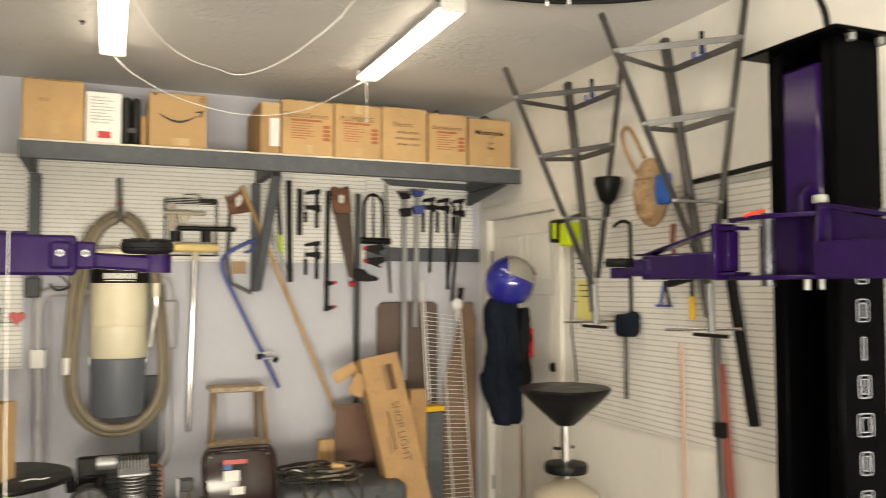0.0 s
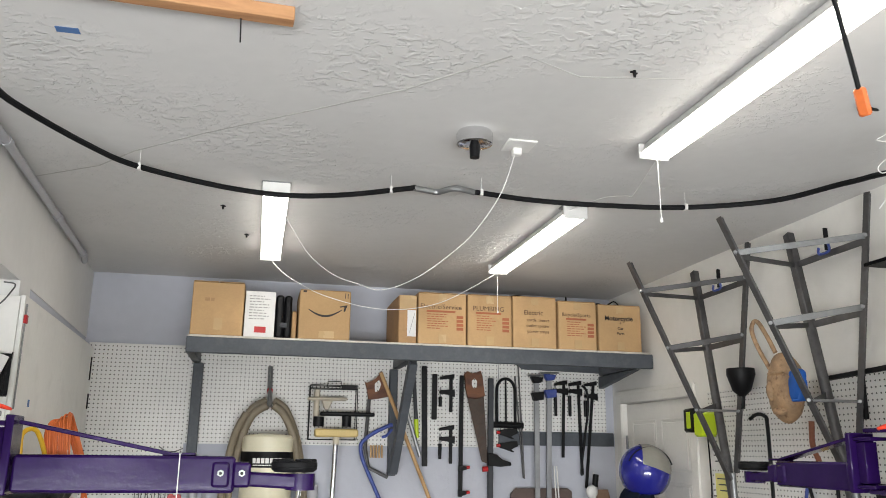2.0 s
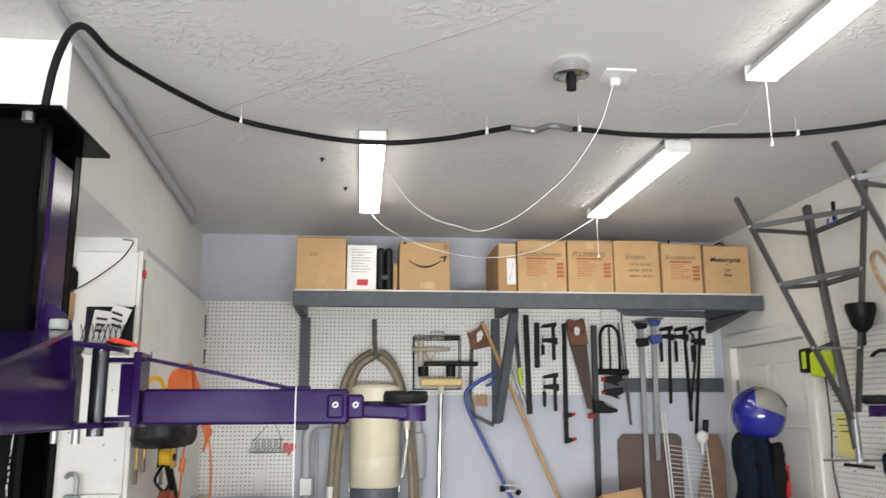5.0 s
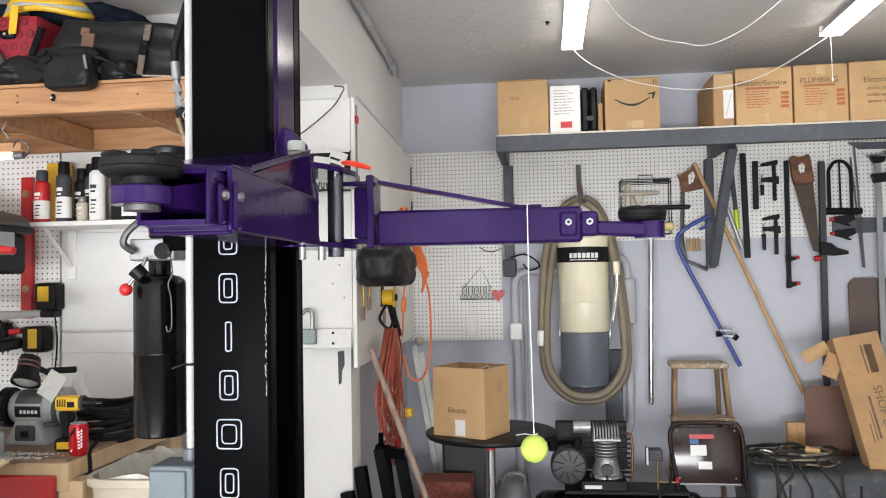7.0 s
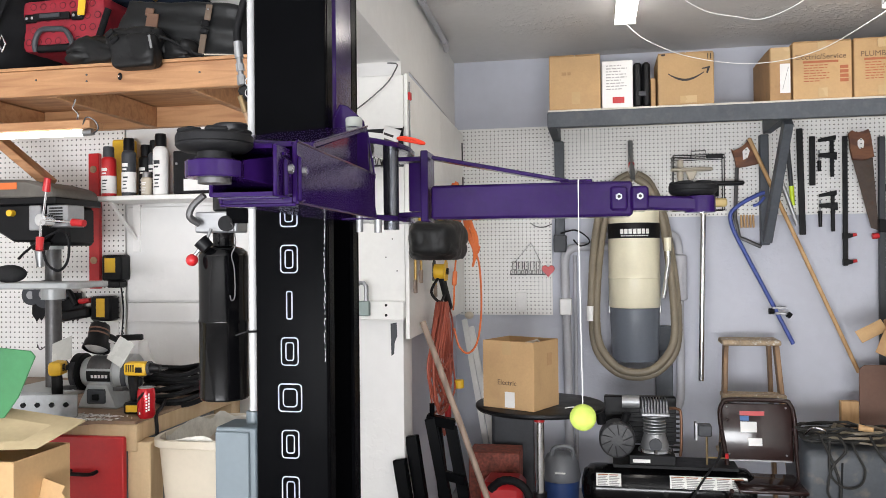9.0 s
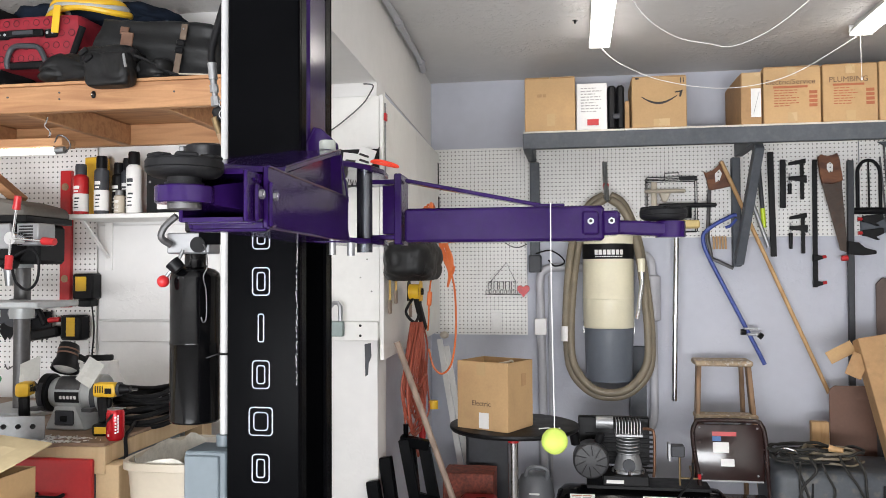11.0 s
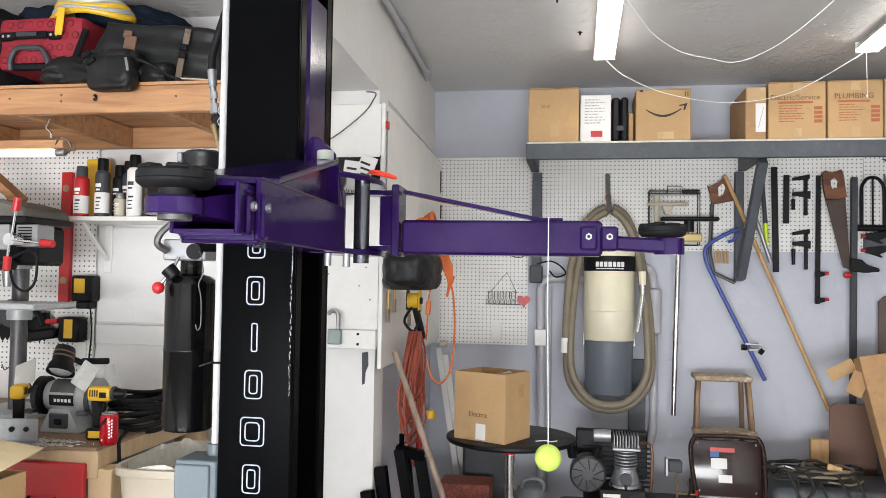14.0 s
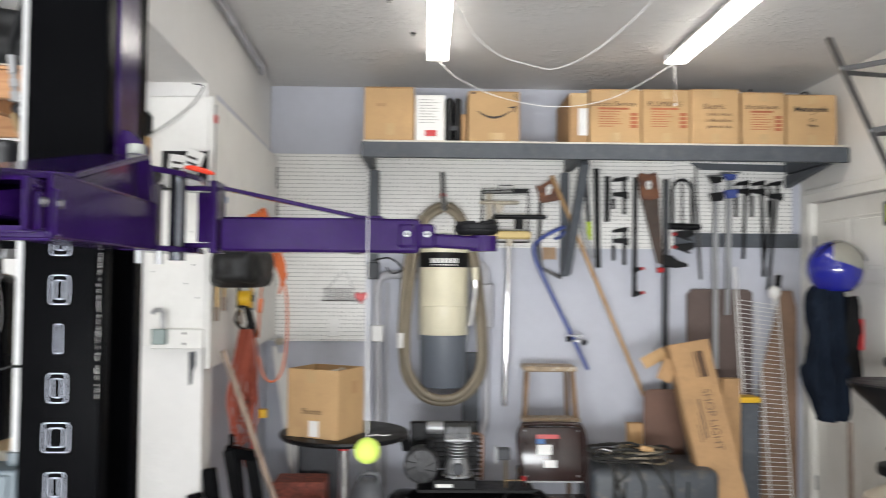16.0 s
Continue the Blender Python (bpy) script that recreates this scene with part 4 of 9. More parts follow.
bm = B(); cyl(bm, (-0.792, 1.99, 1.072), (-0.792, 1.99, 1.102), 0.02, n=16); part("connector", bm, M_greygreen, t)
t = thing("hydraulic_line", (-0.86, 2.06, 1.75), "black hydraulic line with steel fittings beside the post", "hose")
bm = B(); tube(bm, smooth_path([(-0.79, 2.06, 2.75), (-0.80, 2.06, 2.45), (-0.81, 2.05, 2.30), (-0.838, 2.05, 2.20), (-0.858, 2.05, 2.13), (-0.858, 2.05, 2.085)], 6), 0.0110, 10); part("hose", bm, M_rubber, t)
bm = B(); tube(bm, smooth_path([(-0.80, 2.08, 2.72), (-0.80, 2.09, 2.30), (-0.825, 2.09, 2.18), (-0.815, 2.09, 2.10), (-0.80, 2.09, 2.05)], 6), 0.011, 8); part("hose", bm, M_rubber, t)
for z0, z1, rr, nn, mt in ((2.045, 2.09, 0.0165, 16, M_alu), (2.03, 2.045, 0.012, 16, M_steel), (2.01, 2.03, 0.016, 6, M_alu), (1.998, 2.01, 0.011, 12, M_steel), (1.972, 1.998, 0.0165, 6, M_alu)):
    bm = B(); cyl(bm, (-0.858 + (2.09 - z1) * 0.1, 2.05, z1), (-0.858 + (2.09 - z0) * 0.1, 2.05, z0), rr * 0.72, n=nn); part("ferrule", bm, mt, t)
bm = B(); obox(bm, Matrix.Translation((-0.835, 2.055, 1.95)) @ Matrix.Rotation(radians(-25), 4, "Y"), 0.036, 0.03, 0.044, 0.008); part("elbow", bm, M_iron, t)
for dz in (0.0, 0.03):
    bm = B(); tube(bm, [(-0.815 + 0.012 * math.cos(a), 2.03, 1.945 + dz + 0.012 * math.sin(a)) for a in [k * math.tau / 12 for k in range(12)]], 0.002, 6, closed=True); part("wire_ring", bm, M_chrome, t)
bm = B(); cyl(bm, (-0.847, 2.045, 1.940), (-0.832, 2.045, 1.895), 0.0095, n=12); part("nut", bm, M_brass, t)
bm = B(); cyl(bm, (-0.832, 2.045, 1.895), (-0.818, 2.05, 1.855), 0.0085, n=12); part("brass_end", bm, M_tan, t, "tan crimped sleeve")
bm = B(); tube(bm, [(-0.818, 2.05, 1.855), (-0.808, 2.055, 1.80), (-0.80, 2.06, 1.72)], 0.008, 8); part("pipe", bm, M_rubber, t)

bm = B()
seam = [(-0.724, 3.379), (-0.442, 3.172), (-0.282, 2.965), (-0.016, 2.716), (0.35, 2.412), (0.618, 2.184), (0.866, 1.898)]
for (xa, ya), (xb, yb) in zip(seam, seam[1:]):
    bar(bm, (xa, ya, CEIL - 0.0008), (xb, yb, CEIL - 0.0008), 0.006, 0.0012)
for (xa, ya), (xb, yb) in zip([(0.915, 1.892), (1.1, 1.975), (1.409, 1.914)], [(1.1, 1.975), (1.409, 1.914)]):
    bar(bm, (xa, ya, CEIL - 0.0008), (xb, yb, CEIL - 0.0008), 0.003, 0.0012)
structure("trim", bm, material("ceiling_patch_seam", (0.50, 0.49, 0.47), 0.8), "filled seam across the ceiling drywall", "seam")
for x, y in ((1.24, 1.90), (0.02, 3.6), (0.12, 4.1)):
    bm = B(); cyl(bm, (x, y, CEIL - 0.02), (x, y, CEIL), 0.004, 0.006, n=8); bar(bm, (x - 0.012, y, CEIL - 0.004), (x + 0.012, y + 0.008, CEIL - 0.004), 0.006, 0.004)
    solid("ceiling_hook", bm, M_iron, "small dark hook screwed in the ceiling", "hook", "ceiling hooks")

# end of a door-opener rail and its wires near the ceiling
t = thing("opener_bracket", (2.285, 2.0, 2.823), "grey steel opener bracket with loose wires at the ceiling", "bracket")
bm = B(); bar(bm, (2.191, 2.0, 2.835), (2.443, 2.0, 2.849), 0.04, 0.03, 0.003); part("rail_end", bm, M_alu, t)
bm = B(); bar(bm, (2.31, 2.0, 2.846), (2.31, 2.0, CEIL), 0.012, 0.02, 0.003); part("hanger", bm, M_alu, t)
bm = B(); tube(bm, smooth_path([(1.99, 1.9, 2.748), (1.99, 1.9, 2.759), (2.033, 1.92, 2.775), (2.089, 1.95, 2.782), (2.186, 2.0, 2.814), (2.307, 2.0, 2.823)], 5), 0.0055, 7); part('black_cable', bm, M_rubber, t)
bm = B(); tube(bm, smooth_path([(2.185, 2.0, 2.748), (2.188, 2.0, 2.709), (2.19, 2.0, 2.654), (2.198, 2.0, 2.616), (2.258, 2.0, 2.617)], 5), 0.009, 7); part('handle_bar', bm, M_plastic, t)
bm = B(); tube(bm, smooth_path([(2.195, 2.0, 2.743), (2.204, 2.0, 2.694), (2.212, 2.0, 2.66), (2.233, 2.0, 2.674)], 5), 0.004, 7); part('handle_bar', bm, M_plastic, t)
bm = B(); tube(bm, smooth_path([(2.238, 2.0, 2.794), (2.176, 2.0, 2.731), (2.132, 2.0, 2.703), (2.151, 2.0, 2.699), (2.205, 2.0, 2.702)], 5), 0.0017, 7); part('loose_wire', bm, M_string, t)
bm = B(); tube(bm, smooth_path([(2.199, 2.0, 2.663), (2.154, 2.0, 2.635), (2.123, 2.0, 2.605), (2.138, 2.0, 2.589), (2.182, 2.0, 2.604), (2.199, 2.0, 2.577), (2.149, 2.0, 2.515), (2.108, 2.0, 2.466)], 5), 0.0017, 7); part('loose_wire', bm, M_string, t)


# ---- back wall: shelf and boxes ----
ST = 2.335
t = thing("wall_shelf", (1.24, 5.0, 1.55), "long grey painted storage shelf on wooden brackets", "shelf")
bm = B(); box(bm, -0.18, 2.665, 4.69, 5.315, ST - 0.014, ST, 0.001); part("deck", bm, M_shelfedge, t, "pale board deck")
bm = B(); box(bm, -0.182, 2.667, 4.662, 4.7, ST - 0.105, ST - 0.015, 0.003); part("front_rail", bm, M_shelf, t)
for x in (-0.16, 1.12, 2.58):
    bm = B(); box(bm, x - 0.025, x + 0.025, 4.702, 5.268, ST - 0.10, ST - 0.016, 0.003); part("cross_rail", bm, M_shelf, t)
bm = B(); box(bm, -0.175, -0.115, 5.225, 5.3, 1.55, ST - 0.106, 0.004); part("upright", bm, M_shelf, t)
bm = B(); box(bm, 1.075, 1.125, 5.24, 5.3, 1.55, ST - 0.106, 0.004); part("upright", bm, M_shelf, t)
bm = B(); bar(bm, (1.10, 5.20, 1.58), (1.135, 4.76, ST - 0.105), 0.05, 0.075, 0.004, up=(0, 1, 0)); part("brace", bm, M_shelf, t)
bm = B(); prism(bm, [(4.70, ST - 0.108), (5.29, ST - 0.108), (5.29, ST - 0.19)], on_x(2.56), 0.04, 0.003); part("brace", bm, M_shelf, t)
bm = B(); prism(bm, [(1.93, 2.305), (2.60, 2.295), (2.60, 2.25), (2.0, 2.262)], on_y(5.27), 0.02, 0.002); part("wall_cleat", bm, M_shelf, t)
bm = B(); box(bm, -0.185, -0.105, 5.2, 5.302, 1.52, 1.63, 0.006); part("junction_box", bm, M_darkgrey, t)


def carton(x0, x1, y0, y1, z0, z1, label, mat=None, flaps=True, group="boxes on the shelf", lean=0.0, bulge=0.004):
    """A closed carton with slightly bowed sides, a taped seam and flaps."""
    t = thing("cardboard_box", ((x0 + x1) / 2, (y0 + y1) / 2, z0), label, "box", group)
    mat = mat or M_card
    bm = B(); box(bm, x0, x1, y0, y1, z0, z1, 0.004)
    bmesh.ops.subdivide_edges(bm, edges=[e for e in bm.edges if e.calc_length() > 0.1], cuts=3, use_grid_fill=True)
    c = Vector(((x0 + x1) / 2, (y0 + y1) / 2, (z0 + z1) / 2))
    for v in bm.verts:
        p = v.co - c
        fx, fy, fz = p.x / (x1 - x0) * 2, p.y / (y1 - y0) * 2, p.z / (z1 - z0) * 2
        if abs(fz) < 0.95:
            if abs(fy) > 0.95:
                v.co.y += math.copysign(bulge * (1 - fx * fx) * (1 - fz * fz), fy) + noise.noise(v.co * 9) * 0.0015
            elif abs(fx) > 0.95:
                v.co.x += math.copysign(bulge * (1 - fy * fy) * (1 - fz * fz), fx)
        elif fz > 0.95:
            v.co.z += noise.noise(v.co * 7) * 0.004
    part("carton", bm, mat, t)
    if flaps:
        xm = (x0 + x1) / 2
        bm = B(); box(bm, x0 + 0.003, xm - 0.002, y0 + 0.003, y1 - 0.003, z1 + 0.001, z1 + 0.005, 0.001); part("flap", bm, mat, t)
        bm = B(); box(bm, xm + 0.002, x1 - 0.003, y0 + 0.003, y1 - 0.003, z1 + 0.001, z1 + 0.0055, 0.001); part("flap", bm, mat, t)
    return t


def tape(t, x, y, z0, z1, w=0.048):
    bm = B(); box(bm, x - w / 2, x + w / 2, y - 0.0062, y - 0.0046, z0, z1); part("packing_tape", bm, M_tape, t, "shiny packing tape")


def bars(t, x0, x1, y, z0, z1, rows, mat, name="printed_line", seed=1):
    """Rows of small unreadable print."""
    rnd = random.Random(seed)
    h = (z1 - z0) / rows
    for k in range(rows):
        end = x0 + (x1 - x0) * rnd.uniform(0.6, 1.0)
        bm = B()
        x = x0
        while x < end:
            w = min(rnd.uniform(0.010, 0.030), end - x)
            box(bm, x, x + max(w, 0.004), y - 0.0066, y - 0.0050, z1 - (k + 0.56) * h, z1 - (k + 0.2) * h)
            x += w + 0.006
        part(name, bm, mat, t)


YF = 4.70
b = carton(-0.172, 0.118, YF, 5.05, ST, 2.645, "plain brown cardboard box with faded marker writing", flaps=True)
tape(b, -0.02, YF, ST + 0.03, ST + 0.10)
bars(b, -0.10, -0.02, YF, 2.51, 2.56, 1, M_card2, "faded_marking")
b = carton(0.126, 0.298, YF, 4.98, ST, 2.605, "white carton with printed label and red mark", M_paper, flaps=False)
bars(b, 0.15, 0.27, YF, 2.43, 2.58, 9, material("pale_grey_printing", (0.42, 0.41, 0.40), 0.8), seed=4)
bm = B(); box(bm, 0.185, 0.25, YF - 0.0066, YF - 0.005, ST + 0.025, ST + 0.06); part("red_mark", bm, M_red, b)
t = thing("tool_case", (0.35, 4.85, ST), "black plastic tool case standing on edge", "case")
for x0, x1 in ((0.302, 0.348), (0.352, 0.395)):
    bm = B(); box(bm, x0, x1, YF + 0.01, 5.02, ST, 2.59, 0.012); part("shell", bm, M_plastic, t)
bm = B(); box(bm, 0.33, 0.37, YF, YF + 0.011, ST + 0.06, ST + 0.09, 0.003); part("latch", bm, M_darkgrey, t)
bm = B(); box(bm, 0.398, 0.425, YF + 0.03, 4.96, ST, 2.50, 0.004)
solid("slim_box", bm, M_card2, "slim brown box beside the case", "box")
b = carton(0.436, 0.738, YF, 5.03, ST, 2.625, "brown shipping box with a curved black arrow print")
pts = [(0.49 + 0.195 * k / 10, 2.525 - 0.045 * math.sin(math.pi * (0.08 + 0.86 * k / 10))) for k in range(11)]
bm = B()
lo = [(x, z - 0.011 * math.sin(math.pi * (0.1 + 0.8 * k / 10)) - 0.002) for k, (x, z) in enumerate(pts)]
prism(bm, pts + lo[::-1], on_y(YF - 0.0066), 0.0014)
part("printed_arc", bm, M_ink, b, "black curved arc")
bm = B(); prism(bm, [(0.672, 2.535), (0.718, 2.545), (0.705, 2.505), (0.696, 2.507), (0.700, 2.532), (0.674, 2.529)], on_y(YF - 0.0066), 0.0014); part("printed_arrow", bm, M_ink, b)
for x in (0.703, 0.718):
    bm = B(); box(bm, x, x + 0.004, YF - 0.0066, YF - 0.005, 2.585, 2.615); part("printed_mark", bm, M_ink, b)
bm = B(); box(bm, 0.455, 0.475, YF - 0.0066, YF - 0.005, 2.612, 2.622); part("printed_mark", bm, M_ink, b)
tape(b, 0.60, YF, ST + 0.01, ST + 0.05, 0.09)
b = carton(1.03, 1.14, YF, 5.18, ST, 2.628, "narrow brown box turned on end with a white label", M_card2, flaps=False)
bm = B(); box(bm, 1.082, 1.135, YF - 0.0066, YF - 0.005, ST + 0.04, ST + 0.20); part("label_sheet", bm, M_paper, b)
bm = B(); bar(bm, (1.095, YF - 0.007, ST + 0.06), (1.125, YF - 0.007, ST + 0.18), 0.006, 0.001); part("pen_stroke", bm, M_ink, b)
tape(b, 1.085, YF, ST + 0.205, ST + 0.29, 0.10)
for k, (x0, x1, z1, title, lines) in enumerate((
        (1.15, 1.45, 2.648, "Electric/Service", True), (1.46, 1.742, 2.65, "PLUMBING", True), (1.75, 2.035, 2.655, "Electric", False),
        (2.05, 2.305, 2.64, "Bicycle/Sports", True), (2.32, 2.613, 2.63, "Motorcycle", False))):
    b = carton(x0, x1, YF, 5.05 + 0.03 * (k % 2), ST, z1, "brown cardboard storage box marked in black pen", group="boxes on the shelf")
    writing("handwriting", title, 0.042 if k != 3 else 0.034, facing_front((x0 + x1) / 2 - 0.01, YF - 0.0075, z1 - (0.085 if k != 2 else 0.10)), M_ink if k == 4 else M_fade, b, "black marker lettering", bold=0.0 if k != 4 else 0.0008)
    tape(b, (x0 + x1) / 2, YF, ST + 0.008, ST + 0.06)
    tape(b, (x0 + x1) / 2, YF, z1 - 0.05, z1 - 0.003)
    if lines:
        bars(b, x0 + 0.055, x0 + 0.185, YF, z1 - 0.225, z1 - 0.125, 7, M_redink, seed=k)
        bm = B(); box(bm, x0 + 0.05, x1 - 0.07, YF - 0.0066, YF - 0.005, z1 - 0.118, z1 - 0.106); part("printed_line", bm, M_redink, b)
        for j in range(4):
            bm = B(); box(bm, x1 - 0.062, x1 - 0.02, YF - 0.0066, YF - 0.005, z1 - 0.225 + j * 0.024, z1 - 0.208 + j * 0.024); part("printed_block", bm, M_redink, b)
    elif k == 2:
        for j, word in enumerate(("cords, timers", "outlet splitter", "power strips")):
            writing("handwriting", word, 0.028, facing_front((x0 + x1) / 2 + 0.02, YF - 0.0075, z1 - 0.145 - j * 0.036), M_fade, b)
    else:
        for j, word in enumerate(("+", "Car", "Parts")):
            writing("handwriting", word, 0.026, facing_front((x0 + x1) / 2, YF - 0.0075, z1 - 0.115 - j * 0.033), M_ink, b)
bm = B(); tube(bm, smooth_path([(2.33, 4.9, 2.645), (2.38, 4.85, 2.665), (2.45, 4.88, 2.66), (2.50, 4.85, 2.685), (2.55, 4.9, 2.66), (2.47, 4.95, 2.655), (2.40, 4.92, 2.668)], 5), 0.005, 6)
solid("coiled_cable", bm, M_rubber, "dark cable lying on top of the boxes", "cable")
bm = B(); cyl(bm, (2.20, 4.95, 2.645), (2.20, 4.95, 2.72), 0.012, 0.006, n=10)
solid("black_nozzle", bm, M_plastic, "small black nozzle standing on a box", "nozzle")
bm = B(); tube(bm, smooth_path([(1.75, 4.85, 2.662), (1.82, 4.83, 2.685), (1.95, 4.85, 2.668), (2.02, 4.9, 2.664)], 5), 0.006, 6)
solid("coiled_cable", bm, M_rubber, "dark cable lying on top of the boxes", "cable")

# ---- back wall: central vacuum ----
vx, vy = 0.31, 5.13
t = thing("central_vacuum", (vx, vy, 0.85), "cream and grey central vacuum canister on the wall", "vacuum")
bm = B(); lathe(bm, [(0.150, 1.178), (0.155, 1.185), (0.155, 1.355), (0.1575, 1.358), (0.1575, 1.366), (0.155, 1.37), (0.155, 1.60), (0.155, 1.775), (0.14, 1.79), (0.05, 1.80)], Matrix.Translation((vx, vy, 0)), 40); part("upper_body", bm, M_cream, t)
bm = B(); lathe(bm, [(0.13, 0.85), (0.137, 0.855), (0.139, 0.875), (0.1415, 0.88), (0.150, 1.16), (0.1525, 1.176)], Matrix.Translation((vx, vy, 0)), 40); part("dirt_can", bm, M_greyblue, t, "grey metal dirt can")
bm = B(); lathe(bm, [(0.1562, 1.60), (0.1566, 1.602), (0.1566, 1.69), (0.1562, 1.692)], Matrix.Translation((vx, vy, 0)), 40, cap=False); part("label_band", bm, M_plastic, t, "dark printed label band")
for k in range(7):
    a = -math.pi / 2 - 0.50 + k * 0.165
    bm = B(); obox(bm, Matrix.Translation((vx + 0.158 * math.cos(a), vy + 0.158 * math.sin(a), 1.640)) @ Matrix.Rotation(a + math.pi / 2, 4, "Z"), 0.020, 0.001, 0.030); part("label_block", bm, M_paper, t)
for k in range(16):
    a = -math.pi / 2 - 0.52 + k * 0.068
    bm = B(); obox(bm, Matrix.Translation((vx + 0.158 * math.cos(a), vy + 0.158 * math.sin(a), 1.614)) @ Matrix.Rotation(a + math.pi / 2, 4, "Z"), 0.008, 0.001, 0.006); part("label_line", bm, M_paper, t)
bm = B(); box(bm, vx - 0.06, vx + 0.06, vy + 0.13, 5.315, 1.3, 1.75, 0.004); part("wall_bracket", bm, M_steel, t)
for x in (vx - 0.152, vx + 0.152):
    bm = B(); box(bm, x - 0.006, x + 0.006, vy - 0.02, vy + 0.02, 1.14, 1.22, 0.003); part("latch", bm, M_steel, t)
t = thing("vacuum_hose", (0.31, 5.15, 0.74), "long taupe vacuum hose looped over a wall hook", "hose")
loops = ((0, 0, 0), (0.032, -0.035, 0.03))
for k, (dx, dy, dz) in enumerate(loops):
    w = 1 - 0.09 * k
    path = [(0.31 - 0.02 * w, 5.15 + dy, 2.0 - dz), (0.31 - 0.12 * w, 5.16 + dy, 1.93 - dz), (0.31 - 0.19 * w, 5.15 + dy, 1.72), (0.31 - 0.235 * w, 5.10 + dy, 1.45), (0.31 - 0.255 * w, 5.06 + dy, 1.15), (0.31 - 0.235 * w, 5.05 + dy, 0.93 + dz), (0.31 - 0.13 * w, 5.03 + dy, 0.80 + dz), (0.31, 5.02 + dy, 0.765 + dz), (0.31 + 0.13 * w, 5.03 + dy, 0.80 + dz), (0.31 + 0.235 * w, 5.05 + dy, 0.93 + dz), (0.31 + 0.25 * w, 5.06 + dy, 1.15), (0.31 + 0.225 * w, 5.10 + dy, 1.45), (0.31 + 0.18 * w, 5.15 + dy, 1.74), (0.31 + 0.10 * w, 5.16 + dy, 1.94 - dz), (0.31 + 0.02 * w, 5.15 + dy, 2.0 - dz)]
    bm = B(); tube(bm, smooth_path(path, 14), 0.025, 12, ripple=0.05); part("hose_loop", bm, M_hose, t)
bm = B(); tube(bm, smooth_path([(0.17, 5.12, 1.92), (0.115, 5.10, 1.80), (0.078, 5.06, 1.62), (0.058, 5.04, 1.42), (0.047, 5.03, 1.19)], 12), 0.0235, 12, ripple=0.05); part("hose_loop", bm, M_hose, t)
bm = B(); cyl(bm, (0.50, 5.0, 1.60), (0.502, 5.0, 1.52), 0.022, 0.020, n=14); part("cuff", bm, M_cream, t, "cream plastic cuff")
bm = B(); tube(bm, smooth_path([(0.502, 5.0, 1.52), (0.503, 5.0, 1.45), (0.49, 4.99, 1.37), (0.482, 4.985, 1.30), (0.47, 4.98, 1.24)], 5), 0.013, 10); part("wand_end", bm, M_chrome, t, "chrome wand end")
bm = B(); cyl(bm, (0.045, 5.03, 1.19), (0.045, 5.03, 1.10), 0.026, n=12); part("cuff", bm, M_whiteplastic, t)
bm = B(); tube(bm, [(0.30, 5.26, 2.22), (0.302, 5.24, 2.10), (0.305, 5.12, 2.02), (0.306, 5.10, 1.96)], 0.016, 10)
solid("hose_hook", bm, M_steel, "steel tube hook holding the vacuum hose", "hook")
bm = B(); cyl(bm, (0.303, 5.185, 2.05), (0.303, 5.17, 2.068), 0.0185, n=12)
solid("red_band", bm, M_red, "red tape band around the steel hook", "band")

t = thing("vacuum_pipe", (-0.1, 5.26, 0.0), "grey plastic vacuum pipe rising along the wall", "pipe", "vacuum pipes")
bm = B(); tube(bm, smooth_path([(0.16, 5.25, 1.55), (0.06, 5.255, 1.552), (-0.04, 5.26, 1.55), (-0.09, 5.26, 1.53), (-0.115, 5.26, 1.48), (-0.115, 5.26, 1.3), (-0.105, 5.26, 0.8), (-0.10, 5.26, 0.02)], 5), 0.028, 12); part("pipe", bm, M_pvc, t)
bm = B(); box(bm, -0.152, -0.075, 5.215, 5.31, 1.12, 1.225, 0.005); part("outlet_box", bm, M_whiteplastic, t, "white outlet box")
bm = B(); tube(bm, [(-0.055, 5.29, 1.5), (-0.055, 5.29, 0.02)], 0.012, 8); part("conduit", bm, M_pvc, t)
t = thing("vacuum_pipe", (0.59, 5.25, 0.5), "grey plastic exhaust pipe with a muffler", "pipe", "vacuum pipes")
bm = B(); tube(bm, smooth_path([(0.45, 5.2, 1.62), (0.53, 5.22, 1.625), (0.57, 5.24, 1.60), (0.582, 5.25, 1.55), (0.585, 5.25, 1.5)], 5), 0.027, 12); part("elbow", bm, M_pvc, t)
bm = B(); lathe(bm, [(0.03, 1.50), (0.048, 1.49), (0.048, 1.22), (0.03, 1.21)], Matrix.Translation((0.588, 5.245, 0)), 20); part("muffler", bm, M_pvc, t)
bm = B(); tube(bm, smooth_path([(0.588, 5.25, 1.21), (0.59, 5.255, 0.75), (0.588, 5.255, 0.62), (0.57, 5.22, 0.56), (0.53, 5.15, 0.52)], 5), 0.026, 12); part("pipe", bm, M_pvc, t)
bm = B(); box(bm, 0.44, 0.545, 5.275, 5.315, 0.3, 1.05, 0.004)
solid("grey_post", bm, M_shelf, "dark grey painted wall stud behind the vacuum", "post")
bm = B(); tube(bm, smooth_path([(-0.14, 5.20, 1.64), (-0.05, 5.22, 1.66), (0.02, 5.20, 1.62), (0.04, 5.2, 1.58), (-0.02, 5.2, 1.56), (-0.06, 5.2, 1.6)], 5), 0.005, 6)
solid("thin_cable", bm, M_rubber, "thin black cable beside the junction box", "cable")
